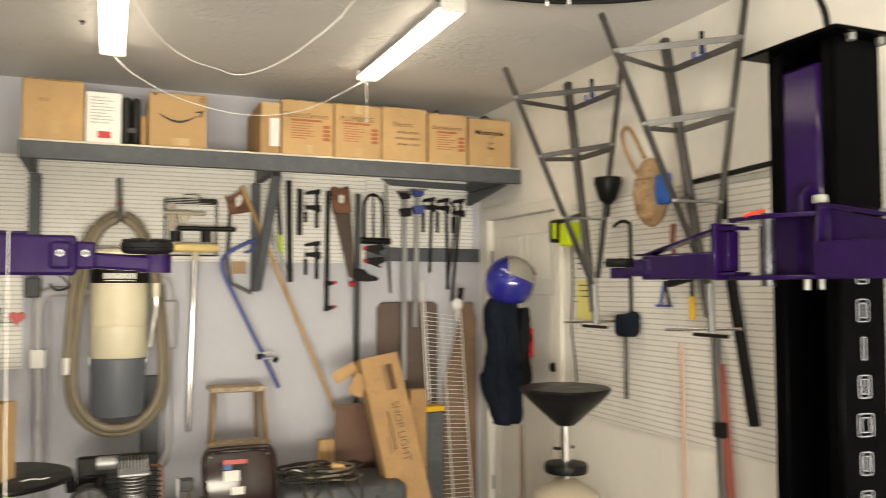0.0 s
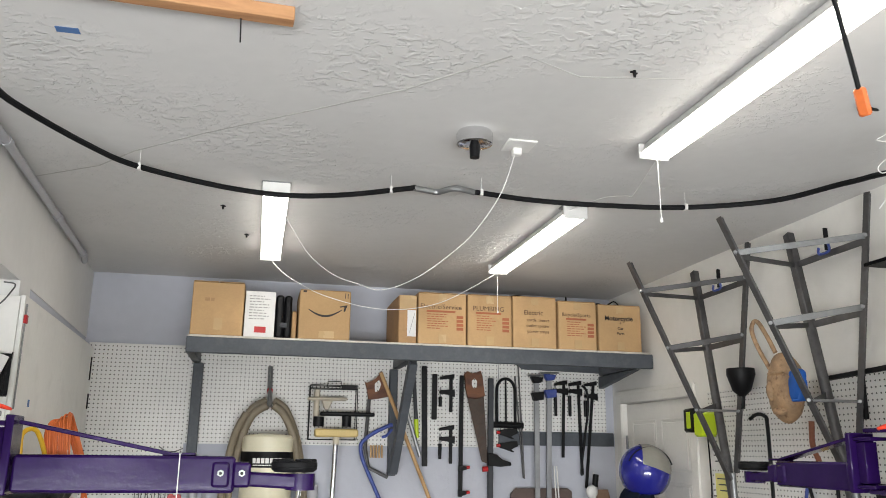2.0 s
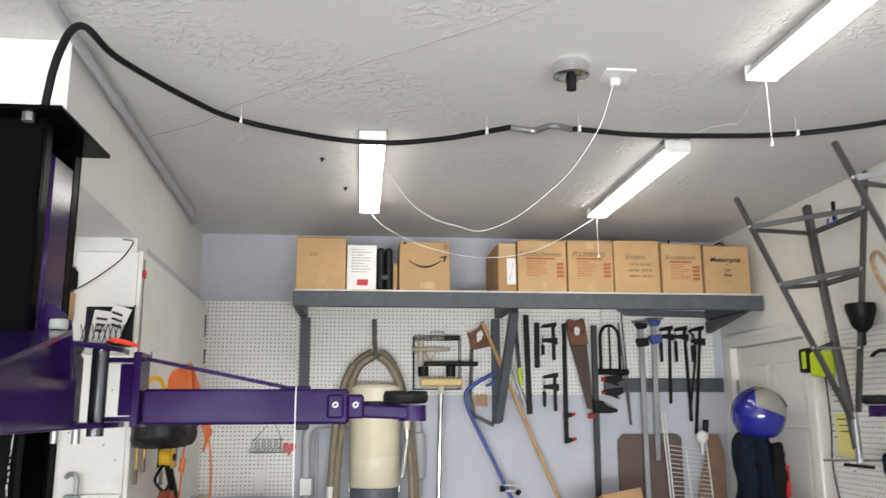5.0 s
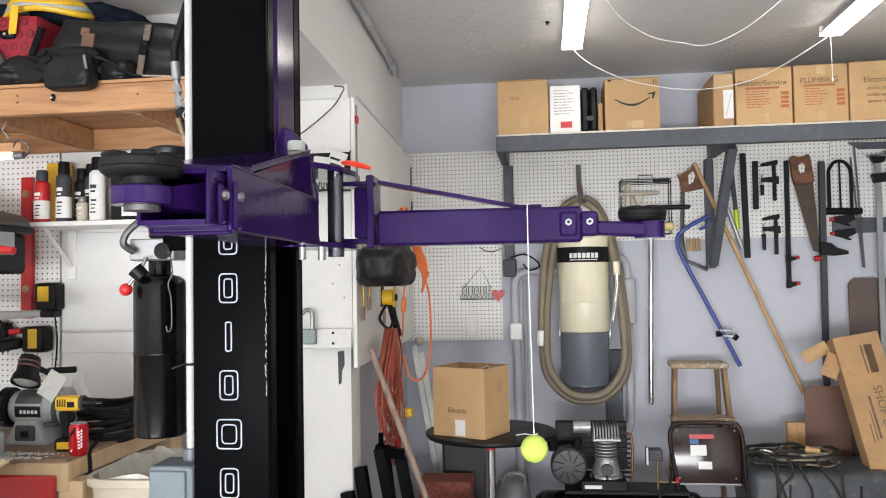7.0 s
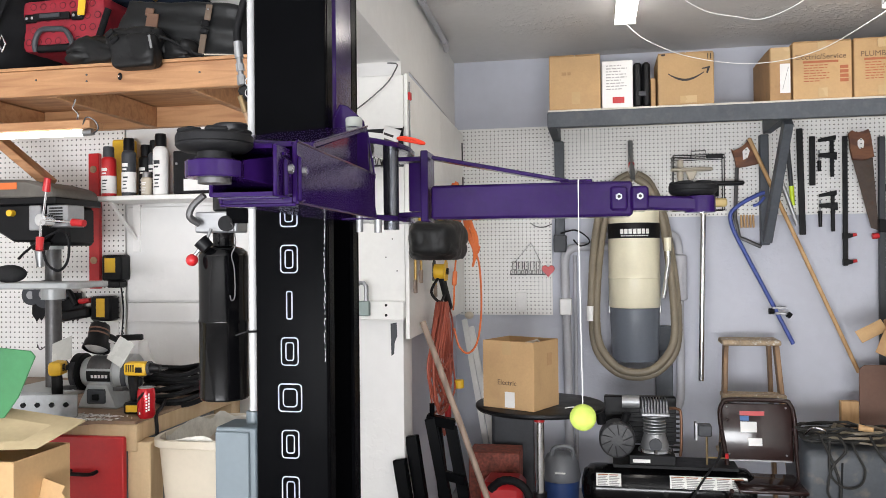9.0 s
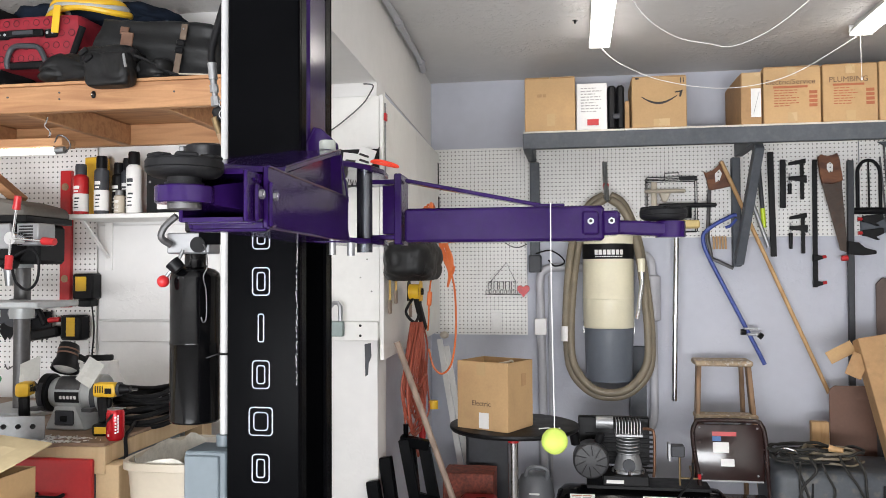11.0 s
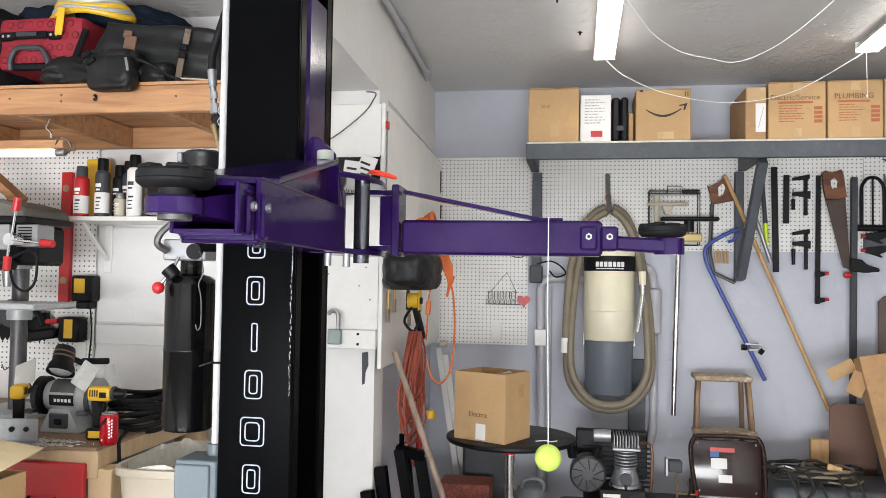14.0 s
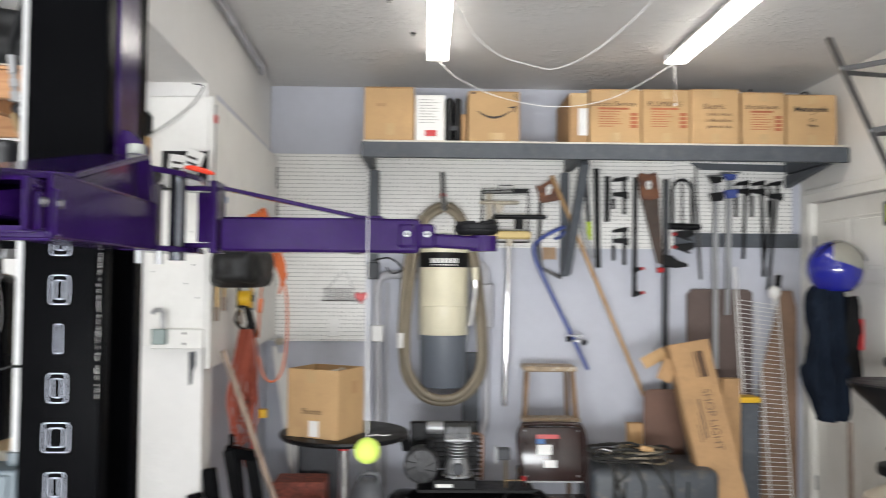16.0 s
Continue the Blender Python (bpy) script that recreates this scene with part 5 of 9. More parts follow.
bm = B(); tube(bm, smooth_path([(-0.34, 5.29, 1.715), (-0.30, 5.285, 1.69), (-0.25, 5.285, 1.685), (-0.20, 5.29, 1.705)], 5), 0.003, 6)
solid("thin_cable", bm, M_rubber, "thin black cable drooping on the pegboard", "cable")

t = thing("outlet", (-0.40, 5.298, 1.14), "white double wall outlet on the pegboard", "outlet")
bm = B(); box(bm, -0.44, -0.366, 5.293, 5.30, 1.145, 1.262, 0.003); part("plate", bm, M_whiteplastic, t)
for z in (1.18, 1.228):
    bm = B(); box(bm, -0.418, -0.388, 5.2905, 5.293, z - 0.014, z + 0.014, 0.002); part("socket", bm, M_paper, t)
t = thing("hanging_sign", (-0.37, 5.28, 1.37), "small wire word sign with a red heart", "sign")
bm = B(); tube(bm, [(-0.45, 5.285, 1.45), (-0.335, 5.285, 1.585), (-0.27, 5.285, 1.45)], 0.002, 6); part("hanger", bm, M_iron, t)
for row, (count, x0, pitch, zb, zt) in enumerate(((5, -0.455, 0.038, 1.412, 1.462), (10, -0.470, 0.024, 1.380, 1.405))):
    for k in range(count):
        x, w = x0 + k * pitch, pitch * 0.62
        bm = B(); tube(bm, [(x, 5.284, zb), (x, 5.284, zt), (x + w, 5.284, zt), (x + w, 5.284, zb)], 0.0022 if row else 0.0028, 5, closed=k % 2 == 0)
        part("letter_block", bm, M_gun, t, "bent wire block in place of a letter")
bm = B(); tube(bm, [(-0.475, 5.286, 1.378), (-0.24, 5.286, 1.378)], 0.002, 5); part("base_wire", bm, M_gun, t)
bm = B()
heart = [(0.026 * math.sin(a) ** 3 * 1.6, (0.026 * (13 * math.cos(a) - 5 * math.cos(2 * a) - 2 * math.cos(3 * a) - math.cos(4 * a)) / 13) * 1.35) for a in [k * math.tau / 28 for k in range(28)]]
prism(bm, [(-0.225 + x, 1.405 + z) for x, z in heart], on_y(5.272), 0.012, 0.002); part("heart", bm, M_red, t, "glossy red heart")

# ---- back wall: hanging tools ----
def wall_rod(name, p0, p1, w, d, mat, label, cat, group="", round_=False):
    bm = B()
    (cyl(bm, p0, p1, w / 2, n=12) if round_ else bar(bm, p0, p1, w, d, min(w, d) * 0.18, up=(0, 1, 0)))
    return solid(name, bm, mat, label, cat, group)


Y = 5.27
t = thing("pruning_saw", (1.26, Y, 1.67), "grey tube and yellow-handled tool on the pegboard", "tool")
bm = B(); cyl(bm, (1.236, Y, 2.20), (1.258, Y, 1.91), 0.013, n=10); part("shaft", bm, M_darkgrey, t)
bm = B(); cyl(bm, (1.258, Y, 1.91), (1.266, Y, 1.79), 0.015, 0.012, n=10); part("grip", bm, M_lime, t, "yellow grip")
wall_rod("steel_tube", (1.192, Y - 0.02, 1.955), (1.285, Y - 0.02, 1.67), 0.026, 0.026, M_alu, "short bright steel tube", "tube", round_=True)
wall_rod("long_file", (1.308, Y, 2.26), (1.32, Y, 1.61), 0.036, 0.014, M_iron, "long black flat bar hanging on a peg", "bar", "hanging bars")
wall_rod("short_bar", (1.381, Y, 2.21), (1.379, Y, 1.91), 0.034, 0.014, M_iron, "short black flat bar hanging on a peg", "bar", "hanging bars")


def bar_clamp(x, z1, z0, jaw, slide, handle_z, reach=-0.078, mat=M_iron, handle_mat=M_plastic, wbar=0.022, x1=None, group="bar clamps"):
    """A bar with a fixed top jaw, a sliding jaw and a screw handle."""
    x1 = x if x1 is None else x1
    t = thing("bar_clamp", (x, Y, z0), "black steel bar clamp hanging on the pegboard", "clamp", group)
    bm = B(); bar(bm, (x, Y, z1), (x1, Y, z0), wbar, 0.010, 0.002, up=(0, 1, 0)); part("bar", bm, mat, t)
    bm = B(); prism(bm, [(x + 0.022, jaw + 0.018), (x + 0.022, jaw - 0.012), (x + reach, jaw - 0.022), (x + reach, jaw - 0.004)], on_y(Y - 0.012), 0.022, 0.003); part("fixed_jaw", bm, mat, t)
    bm = B(); prism(bm, [(x + 0.026, slide + 0.02), (x + 0.026, slide - 0.03), (x - 0.02, slide - 0.012), (x + reach, slide - 0.010), (x + reach, slide + 0.012)], on_y(Y - 0.013), 0.024, 0.003); part("sliding_jaw", bm, mat, t)
    xs = x + reach + 0.006
    bm = B(); cyl(bm, (xs, Y, slide + 0.035), (xs, Y, slide - 0.03), 0.005, n=8); part("screw", bm, M_steel, t)
    bm = B(); cyl(bm, (xs, Y, slide - 0.03), (xs, Y, handle_z), 0.012, 0.010, n=10); part("handle", bm, handle_mat, t)
    return t


bar_clamp(1.492, 2.205, 1.96, 2.195, 2.09, 1.995)
bar_clamp(1.493, 1.87, 1.628, 1.86, 1.785, 1.657)
t = thing("bar_clamp", (1.562, Y, 1.42), "long black clamp bar with red pads", "clamp", "bar clamps")
bm = B(); bar(bm, (1.566, Y, 2.205), (1.56, Y, 1.42), 0.028, 0.012, 0.002, up=(0, 1, 0)); part("bar", bm, M_iron, t)
for z in (1.60, 1.442):
    bm = B(); prism(bm, [(1.545, z + 0.02), (1.60, z + 0.012), (1.60, z - 0.008), (1.545, z - 0.022)], on_y(Y - 0.018), 0.03, 0.003); j = part("jaw", bm, M_plastic, t)
    bm = B(); cyl(bm, (1.60, Y - 0.005, z + 0.004), (1.622, Y - 0.005, z + 0.008), 0.010, n=10); part("pad", bm, M_red, j, "red rubber pad")

t = thing("hand_saw", (1.66, Y, 1.63), "old hand saw with a brown wooden handle", "saw", "hand saws")
bm = B(); prism(bm, [(1.592, 2.09), (1.715, 2.07), (1.742, 1.63), (1.70, 1.645)], on_y(Y - 0.02), 0.002); part("blade", bm, material("tarnished_saw_steel", (0.075, 0.055, 0.045), 0.55, 0.5, vary=0.3, scale=12, dirt=(0.1, 0.04, 0.02), dirt_amount=0.5), t, "tarnished steel blade")
bm = B(); prism(bm, [(1.578, 2.215), (1.60, 2.235), (1.63, 2.215), (1.66, 2.225), (1.69, 2.24), (1.705, 2.20), (1.712, 2.13), (1.722, 2.07), (1.66, 2.05), (1.60, 2.055), (1.588, 2.12)], on_y(Y - 0.032), 0.024, 0.004); part("handle", bm, M_sawwood, t)
bm = B(); prism(bm, [(1.628, 2.17), (1.648, 2.185), (1.665, 2.165), (1.66, 2.125), (1.64, 2.12), (1.628, 2.14)], on_y(Y - 0.0335), 0.0012); part("grip_hole", bm, M_peg, t, "pale grip opening")

t = thing("pipe_clamp", (1.755, Y, 0.7), "tall grey steel pipe clamp with a red pad", "clamp", "bar clamps")
bm = B(); bar(bm, (1.761, Y - 0.03, 2.19), (1.748, Y - 0.03, 0.70), 0.036, 0.030, 0.004, up=(0, 1, 0)); part("bar", bm, M_darkgrey, t)
bm = B(); prism(bm, [(1.735, 1.70), (1.80, 1.69), (1.83, 1.655), (1.895, 1.64), (1.895, 1.62), (1.82, 1.612), (1.735, 1.62)], on_y(Y - 0.055), 0.04, 0.004); part("jaw", bm, M_iron, t)
bm = B(); cyl(bm, (1.70, Y - 0.04, 1.595), (1.735, Y - 0.04, 1.598), 0.017, n=12); part("pad", bm, M_red, t)

t = thing("shackle_lock", (1.87, Y, 1.88), "black U-shaped bicycle lock on the pegboard", "lock")
bm = B(); tube(bm, smooth_path([(1.81, Y, 1.90), (1.81, Y, 2.08), (1.815, Y, 2.14), (1.84, Y, 2.18), (1.875, Y, 2.192), (1.91, Y, 2.18), (1.935, Y, 2.14), (1.94, Y, 2.08), (1.94, Y, 1.90)], 5), 0.010, 10); part("shackle", bm, M_rubber, t)
bm = B(); cyl(bm, (1.785, Y, 1.885), (1.995, Y, 1.882), 0.021, n=14); part("crossbar", bm, M_plastic, t)
bm = B(); tube(bm, [(1.875, Y, 2.19), (1.876, Y, 1.90)], 0.006, 8); part("cable", bm, M_rubber, t)
for z in (1.83, 1.745):
    t = thing("spring_clamp", (1.87, Y, z - 0.03), "black quick clamp with a red tip", "clamp", "quick clamps")
    bm = B(); prism(bm, [(1.83, z + 0.02), (1.95, z + 0.035), (1.955, z - 0.0), (1.90, z - 0.02), (1.93, z - 0.035), (1.92, z - 0.04), (1.86, z - 0.018), (1.83, z - 0.012)], on_y(Y - 0.015), 0.022, 0.003); part("body", bm, M_iron, t)
    bm = B(); cyl(bm, (1.808, Y - 0.004, z + 0.004), (1.832, Y - 0.004, z + 0.004), 0.011, n=10); part("tip", bm, M_red, t)
for dx, z0 in ((0, 1.535), (0.018, 1.54)):
    wall_rod("steel_rod", (1.962 - dx, Y - 0.01 + dx, 2.285 - dx * 4), (1.997, Y - 0.01 + dx, z0), 0.011, 0.011, M_gun, "thin steel rod hung among the clamps", "rod", "steel rods", True)


def long_clamp(x, z1, z0, head_mat, label):
    t = thing("sliding_clamp", (x, Y, z0), label, "clamp", "long aluminium clamps")
    bm = B(); bar(bm, (x, Y - 0.03, z1), (x - 0.02, Y - 0.07 if z0 < 1.1 else Y - 0.03, z0), 0.034, 0.016, 0.002, up=(0, 1, 0)); part("bar", bm, M_alu, t)
    bm = B(); prism(bm, [(x - 0.045, z1 + 0.01), (x + 0.045, z1 + 0.005), (x + 0.03, z1 - 0.03), (x - 0.02, z1 - 0.035)], on_y(Y - 0.055), 0.045, 0.004); part("head", bm, head_mat, t)
    bm = B(); prism(bm, [(x - 0.04, z1 - 0.10), (x + 0.045, z1 - 0.09), (x + 0.045, z1 - 0.145), (x - 0.02, z1 - 0.155)], on_y(Y - 0.055), 0.045, 0.004); part("sliding_head", bm, head_mat, t)
    bm = B(); cyl(bm, (x - 0.06, Y - 0.03, z1 + 0.015), (x + 0.07, Y - 0.03, z1 + 0.02), 0.006, n=8); part("tommy_bar", bm, M_steel, t)
    return t


long_clamp(2.085, 2.20, 0.963, M_iron, "long aluminium bar clamp with dark jaws")
long_clamp(2.178, 2.22, 1.308, M_blue, "aluminium bar clamp with blue jaws")
for x, x1, z0 in ((2.296, 2.278, 1.675), (2.40, 2.414, 1.56), (2.514, 2.44, 1.475)):
    bar_clamp(x, 2.185, z0, 2.178, 2.09 if x > 2.5 else 2.12, 1.95, reach=-0.07, x1=x1, wbar=0.02)
bm = B(); tube(bm, smooth_path([(2.42, Y - 0.02, 2.16), (2.455, Y - 0.02, 2.12), (2.46, Y - 0.02, 2.0), (2.43, Y - 0.02, 1.8), (2.40, Y - 0.02, 1.60), (2.405, Y - 0.02, 1.56)], 5), 0.008, 8)
solid("curved_handle", bm, M_iron, "black curved tool handle hanging down", "handle")

for k in range(5):
    x = 0.965 + k * 0.018
    bm = B(); bar(bm, (x, 5.285, 1.74), (x + 0.003, 5.285, 1.66), 0.011, 0.014, 0.002)
    solid("clothes_peg", bm, M_stick, "pale wooden clothes peg clipped on the pegboard", "clothes peg", "clothes pegs")

# wire rack with vacuum heads
t = thing("wire_rack", (0.70, 5.28, 1.76), "black wire rack holding vacuum brushes", "rack")
for z in (2.11, 2.09, 1.77):
    bm = B(); tube(bm, [(0.557, 5.2, z), (0.858, 5.2, z), (0.858, 5.295, z), (0.557, 5.295, z)], 0.003, 6, closed=True); part("ring_wire", bm, M_iron, t)
for x in (0.557, 0.858):
    for y in (5.2, 5.29):
        bm = B(); tube(bm, [(x, y, 2.11), (x, y, 1.77)], 0.003, 6); part("upright_wire", bm, M_iron, t)
bm = B(); tube(bm, [(0.66, 5.2, 2.09), (0.665, 5.2, 2.135), (0.75, 5.2, 2.135), (0.755, 5.2, 2.09)], 0.003, 6); part("handle_wire", bm, M_iron, t)
bm = B(); box(bm, 0.755, 0.85, 5.19, 5.198, 2.085, 2.108, 0.002); part("name_plate", bm, M_plastic, t)
t = thing("vacuum_brush", (0.66, 5.22, 1.95), "beige vacuum floor brush in the rack", "vacuum attachment", "vacuum brushes")
bm = B(); box(bm, 0.54, 0.79, 5.17, 5.24, 2.012, 2.032, 0.008); part("head", bm, M_beige, t)
bm = B(); prism(bm, [(0.63, 2.012), (0.70, 2.012), (0.675, 1.955), (0.65, 1.955)], on_y(5.18), 0.05, 0.005); part("neck", bm, M_beige, t)
bm = B(); cyl(bm, (0.60, 5.21, 2.08), (0.60, 5.21, 1.90), 0.018, n=12); part("pipe", bm, M_beige, t)
t = thing("vacuum_brush", (0.78, 5.2, 1.86), "wide black vacuum floor brush in the rack", "vacuum attachment", "vacuum brushes")
bm = B(); box(bm, 0.62, 0.965, 5.13, 5.2, 1.915, 1.94, 0.008); part("head", bm, M_plastic, t)
bm = B(); cyl(bm, (0.79, 5.165, 1.915), (0.79, 5.165, 1.85), 0.03, n=14); part("neck", bm, M_plastic, t)
bm = B(); cyl(bm, (0.615, 5.18, 1.91), (0.615, 5.18, 1.85), 0.034, n=16); part("swivel", bm, M_plastic, t)
t = thing("floor_brush_wand", (0.72, 5.15, 0.73), "tan vacuum floor head on a chrome wand", "vacuum attachment", "vacuum brushes")
bm = B(); box(bm, 0.59, 0.86, 5.1, 5.19, 1.785, 1.835, 0.01); part("head", bm, material("tan_plastic", (0.60, 0.45, 0.18), 0.5), t)
bm = B(); cyl(bm, (0.728, 5.145, 1.80), (0.725, 5.145, 1.74), 0.024, 0.019, n=14); part("neck", bm, M_beige, t)
bm = B(); cyl(bm, (0.725, 5.145, 1.76), (0.699, 5.145, 0.73), 0.0165, n=16); part("wand", bm, M_chrome, t, "chrome wand")
bm = B(); cyl(bm, (0.712, 5.145, 1.25), (0.711, 5.145, 1.22), 0.0185, n=16); part("collar", bm, M_chrome, t)

# frame saw, leaning pole, blue hook
t = thing("hand_saw", (0.98, Y, 1.54), "rusty bow saw with a red-brown handle", "saw", "hand saws")
bm = B(); prism(bm, [(0.905, 2.15), (0.922, 2.13), (0.955, 2.15), (0.99, 2.17), (1.012, 2.215), (1.024, 2.205), (1.03, 2.16), (1.062, 2.10), (1.07, 2.05), (1.0, 2.035), (0.935, 2.025), (0.925, 2.09)], on_y(Y - 0.03), 0.024, 0.004); part("handle", bm, M_sawwood, t)
bm = B(); prism(bm, [(0.972, 2.13), (1.0, 2.155), (1.015, 2.13), (1.0, 2.085), (0.975, 2.075)], on_y(Y - 0.0315), 0.0012); part("grip_hole", bm, M_peg, t, "pale grip opening")
bm = B(); tube(bm, [(0.94, Y - 0.02, 2.03), (0.925, Y - 0.02, 1.72), (0.95, Y - 0.02, 1.60), (1.075, Y - 0.02, 1.54)], 0.012, 8); part("frame", bm, M_gun, t)
bm = B(); cyl(bm, (1.005, Y - 0.07, 2.20), (1.61, 5.22, 0.785), 0.0125, n=12)
solid("wooden_pole", bm, M_stick, "light wooden pole leaning across the wall", "pole")
t = thing("blue_hook_tool", (1.06, 5.2, 0.95), "bent blue steel rod with a small clamp", "tool")
bm = B(); tube(bm, smooth_path([(1.09, 5.2, 1.868), (1.06, 5.2, 1.86), (0.965, 5.2, 1.812), (0.905, 5.2, 1.765), (0.889, 5.2, 1.725), (0.905, 5.2, 1.65), (0.96, 5.2, 1.53), (1.10, 5.2, 1.245), (1.241, 5.2, 0.953)], 6), 0.0125, 10); part("rod", bm, M_blue, t)
bm = B(); tube(bm, smooth_path([(1.085, 5.18, 1.84), (1.05, 5.18, 1.80), (1.02, 5.18, 1.79)], 5), 0.009, 8); part("spur", bm, M_blue, t)
bm = B(); box(bm, 1.12, 1.20, 5.17, 5.2, 1.165, 1.178, 0.002); box(bm, 1.14, 1.20, 5.17, 5.2, 1.13, 1.145, 0.002); part("clamp_jaw", bm, M_steel, t)
bm = B(); cyl(bm, (1.10, 5.18, 1.15), (1.13, 5.18, 1.15), 0.018, n=8); part("knob", bm, M_plastic, t)
bm = B(); cyl(bm, (1.205, 5.18, 1.135), (1.225, 5.18, 1.12), 0.018, n=8); part("knob", bm, M_plastic, t)

# ---- back wall: floor things ----
t = thing("step_stool", (0.965, 5.05, 0), "worn paint-spattered wooden step stool", "step stool")
M_spatter = material("paint_spattered_wood", (0.36, 0.27, 0.18), 0.7, vary=0.35, scale=22, fine=90, dirt=(0.70, 0.68, 0.62), dirt_amount=0.9)
bm = B(); box(bm, 0.803, 1.128, 4.97, 5.17, 0.962, 0.995, 0.008); part("top", bm, M_spatter, t, "paint-spattered top board")
for xt, xb in ((0.825, 0.770), (1.105, 1.165)):
    bm = B(); bar(bm, (xt, 5.02, 0.965), (xb, 4.88, 0.0), 0.026, 0.07, 0.004, up=(0, 1, 0)); part("front_leg", bm, M_oldwood, t)
    bm = B(); bar(bm, (xt + (0.02 if xt < 1 else -0.02), 5.12, 0.965), (xb + (0.03 if xt < 1 else -0.03), 5.24, 0.0), 0.022, 0.05, 0.004, up=(0, 1, 0)); part("rear_leg", bm, M_oldwood, t)
for z, d in ((0.665, 0.0), (0.35, 0.03)):
    w = 0.175 + d
    bm = B(); box(bm, 0.965 - w, 0.965 + w, 4.91 - d, 5.03 - d, z, z + 0.024, 0.004); part("tread", bm, M_spatter, t)
for s in (-1, 1):
    bm = B(); tube(bm, [(0.965 + s * 0.16, 5.0, 0.655), (0.965 + s * 0.06, 5.16, 0.56)], 0.007, 6); part("brace", bm, M_gun, t)

t = thing("folding_chair", (0.915, 4.55, 0), "dark brown metal folding chair standing upright", "chair")
bm = B()
obox(bm, Matrix.Translation((0.915, 4.58, 0.545)) @ Matrix.Rotation(radians(-8), 4, "X"), 0.36, 0.016, 0.30, 0.007, 3)
part("backrest", bm, M_chair, t)
bm = B(); bar(bm, (0.745, 4.548, 0.400), (1.085, 4.548, 0.400), 0.012, 0.010, 0.003); part("worn_edge", bm, M_alu, t, "worn bare metal edge")
for x, z in ((0.765, 0.675), (1.065, 0.675), (0.77, 0.43), (1.06, 0.43)):
    bm = B(); ball(bm, (x, 4.571 + (z - 0.545) * 0.14, z), 0.006, (1, 0.5, 1), 10, 6); part("rivet", bm, M_steel, t)
bm = B(); tube(bm, smooth_path([(0.80, 4.42, 0.02), (0.752, 4.52, 0.40), (0.727, 4.575, 0.62), (0.745, 4.595, 0.695), (0.79, 4.60, 0.712), (1.04, 4.60, 0.712), (1.085, 4.595, 0.695), (1.103, 4.575, 0.62), (1.105, 4.52, 0.40), (1.125, 4.42, 0.02)], 5), 0.0125, 10); part("frame", bm, M_chair, t)
bm = B(); obox(bm, Matrix.Translation((0.935, 4.42, 0.315)), 0.33, 0.34, 0.02, 0.008, 2); part("seat", bm, M_chair, t)
for x in (0.74, 1.09):
    bm = B(); tube(bm, [(x, 4.28, 0.31), (x, 4.70, 0.02)], 0.011, 10); part("rear_leg", bm, M_chair, t)
for x0, x1, z0, z1, mm in ((0.83, 0.955, 0.632, 0.655, M_red), (0.83, 0.875, 0.605, 0.63, M_bluetape), (0.832, 0.915, 0.545, 0.60, M_paper), (0.87, 0.94, 0.475, 0.515, M_paper)):
    bm = B(); obox(bm, Matrix.Translation(((x0 + x1) / 2, 4.571 + ((z0 + z1) / 2 - 0.545) * 0.14, (z0 + z1) / 2)) @ Matrix.Rotation(radians(-8), 4, "X"), x1 - x0, 0.002, z1 - z0); part("sticker", bm, mm, t, "paper sticker")

M_motor = material("satin_black_motor", (0.028, 0.028, 0.031), 0.45, vary=0.25, scale=16, dirt=(0.1, 0.09, 0.08), dirt_amount=0.3)
M_fadeline = material("grey_printing", (0.33, 0.32, 0.31), 0.7)
t = thing("air_compressor", (0.4, 4.55, 0), "black twin air compressor with a long tank", "compressor")
bm = B(); m = Matrix.Translation((0.05, 4.52, 0.24)) @ Matrix.Rotation(radians(90), 4, "Y"); lathe(bm, [(0.03, -0.06), (0.09, -0.045), (0.12, -0.01), (0.125, 0.02), (0.125, 0.77), (0.12, 0.80), (0.09, 0.835), (0.03, 0.85)], m, 32); part("tank", bm, M_glossblack, t)
for x in (0.15, 0.70):
    bm = B(); box(bm, x - 0.02, x + 0.02, 4.43, 4.61, 0, 0.14, 0.003); part("foot", bm, M_iron, t)
bm = B(); box(bm, 0.16, 0.80, 4.43, 4.64, 0.366, 0.384, 0.002); part("platform", bm, M_iron, t)
resting = set(t.children)
bm = B(); lathe(bm, [(0.088, 0.378), (0.088, 0.39), (0.074, 0.398), (0.072, 0.42), (0.062, 0.455), (0.055, 0.475)], Matrix.Translation((0.41, 4.53, 0)), 24); part("crankcase", bm, M_alu, t, "cast aluminium crankcase")
for dx, dy in ((-0.07, -0.07), (0.07, -0.07), (0.0, -0.085)):
    bm = B(); cyl(bm, (0.41 + dx, 4.53 + dy, 0.378), (0.41 + dx, 4.53 + dy, 0.402), 0.010, n=6); part("foot_bolt", bm, M_chrome, t)
bm = B(); cyl(bm, (0.41, 4.465, 0.425), (0.41, 4.445, 0.425), 0.033, n=20); part("sight_cover", bm, M_darkgrey, t)
for k in range(6):
    bm = B(); lathe(bm, [(0.048, 0.475 + k * 0.017), (0.062, 0.479 + k * 0.017), (0.062, 0.484 + k * 0.017), (0.048, 0.488 + k * 0.017)], Matrix.Translation((0.41, 4.53, 0)), 22); part("cylinder_fin", bm, M_alu, t)
for k in range(9):
    bm = B(); box(bm, 0.345 + k * 0.0155, 0.350 + k * 0.0155, 4.46, 4.60, 0.585, 0.655, 0.001); part("head_fin", bm, M_alu, t)
bm = B(); box(bm, 0.34, 0.485, 4.455, 4.605, 0.575, 0.59, 0.003); part("head", bm, M_alu, t)
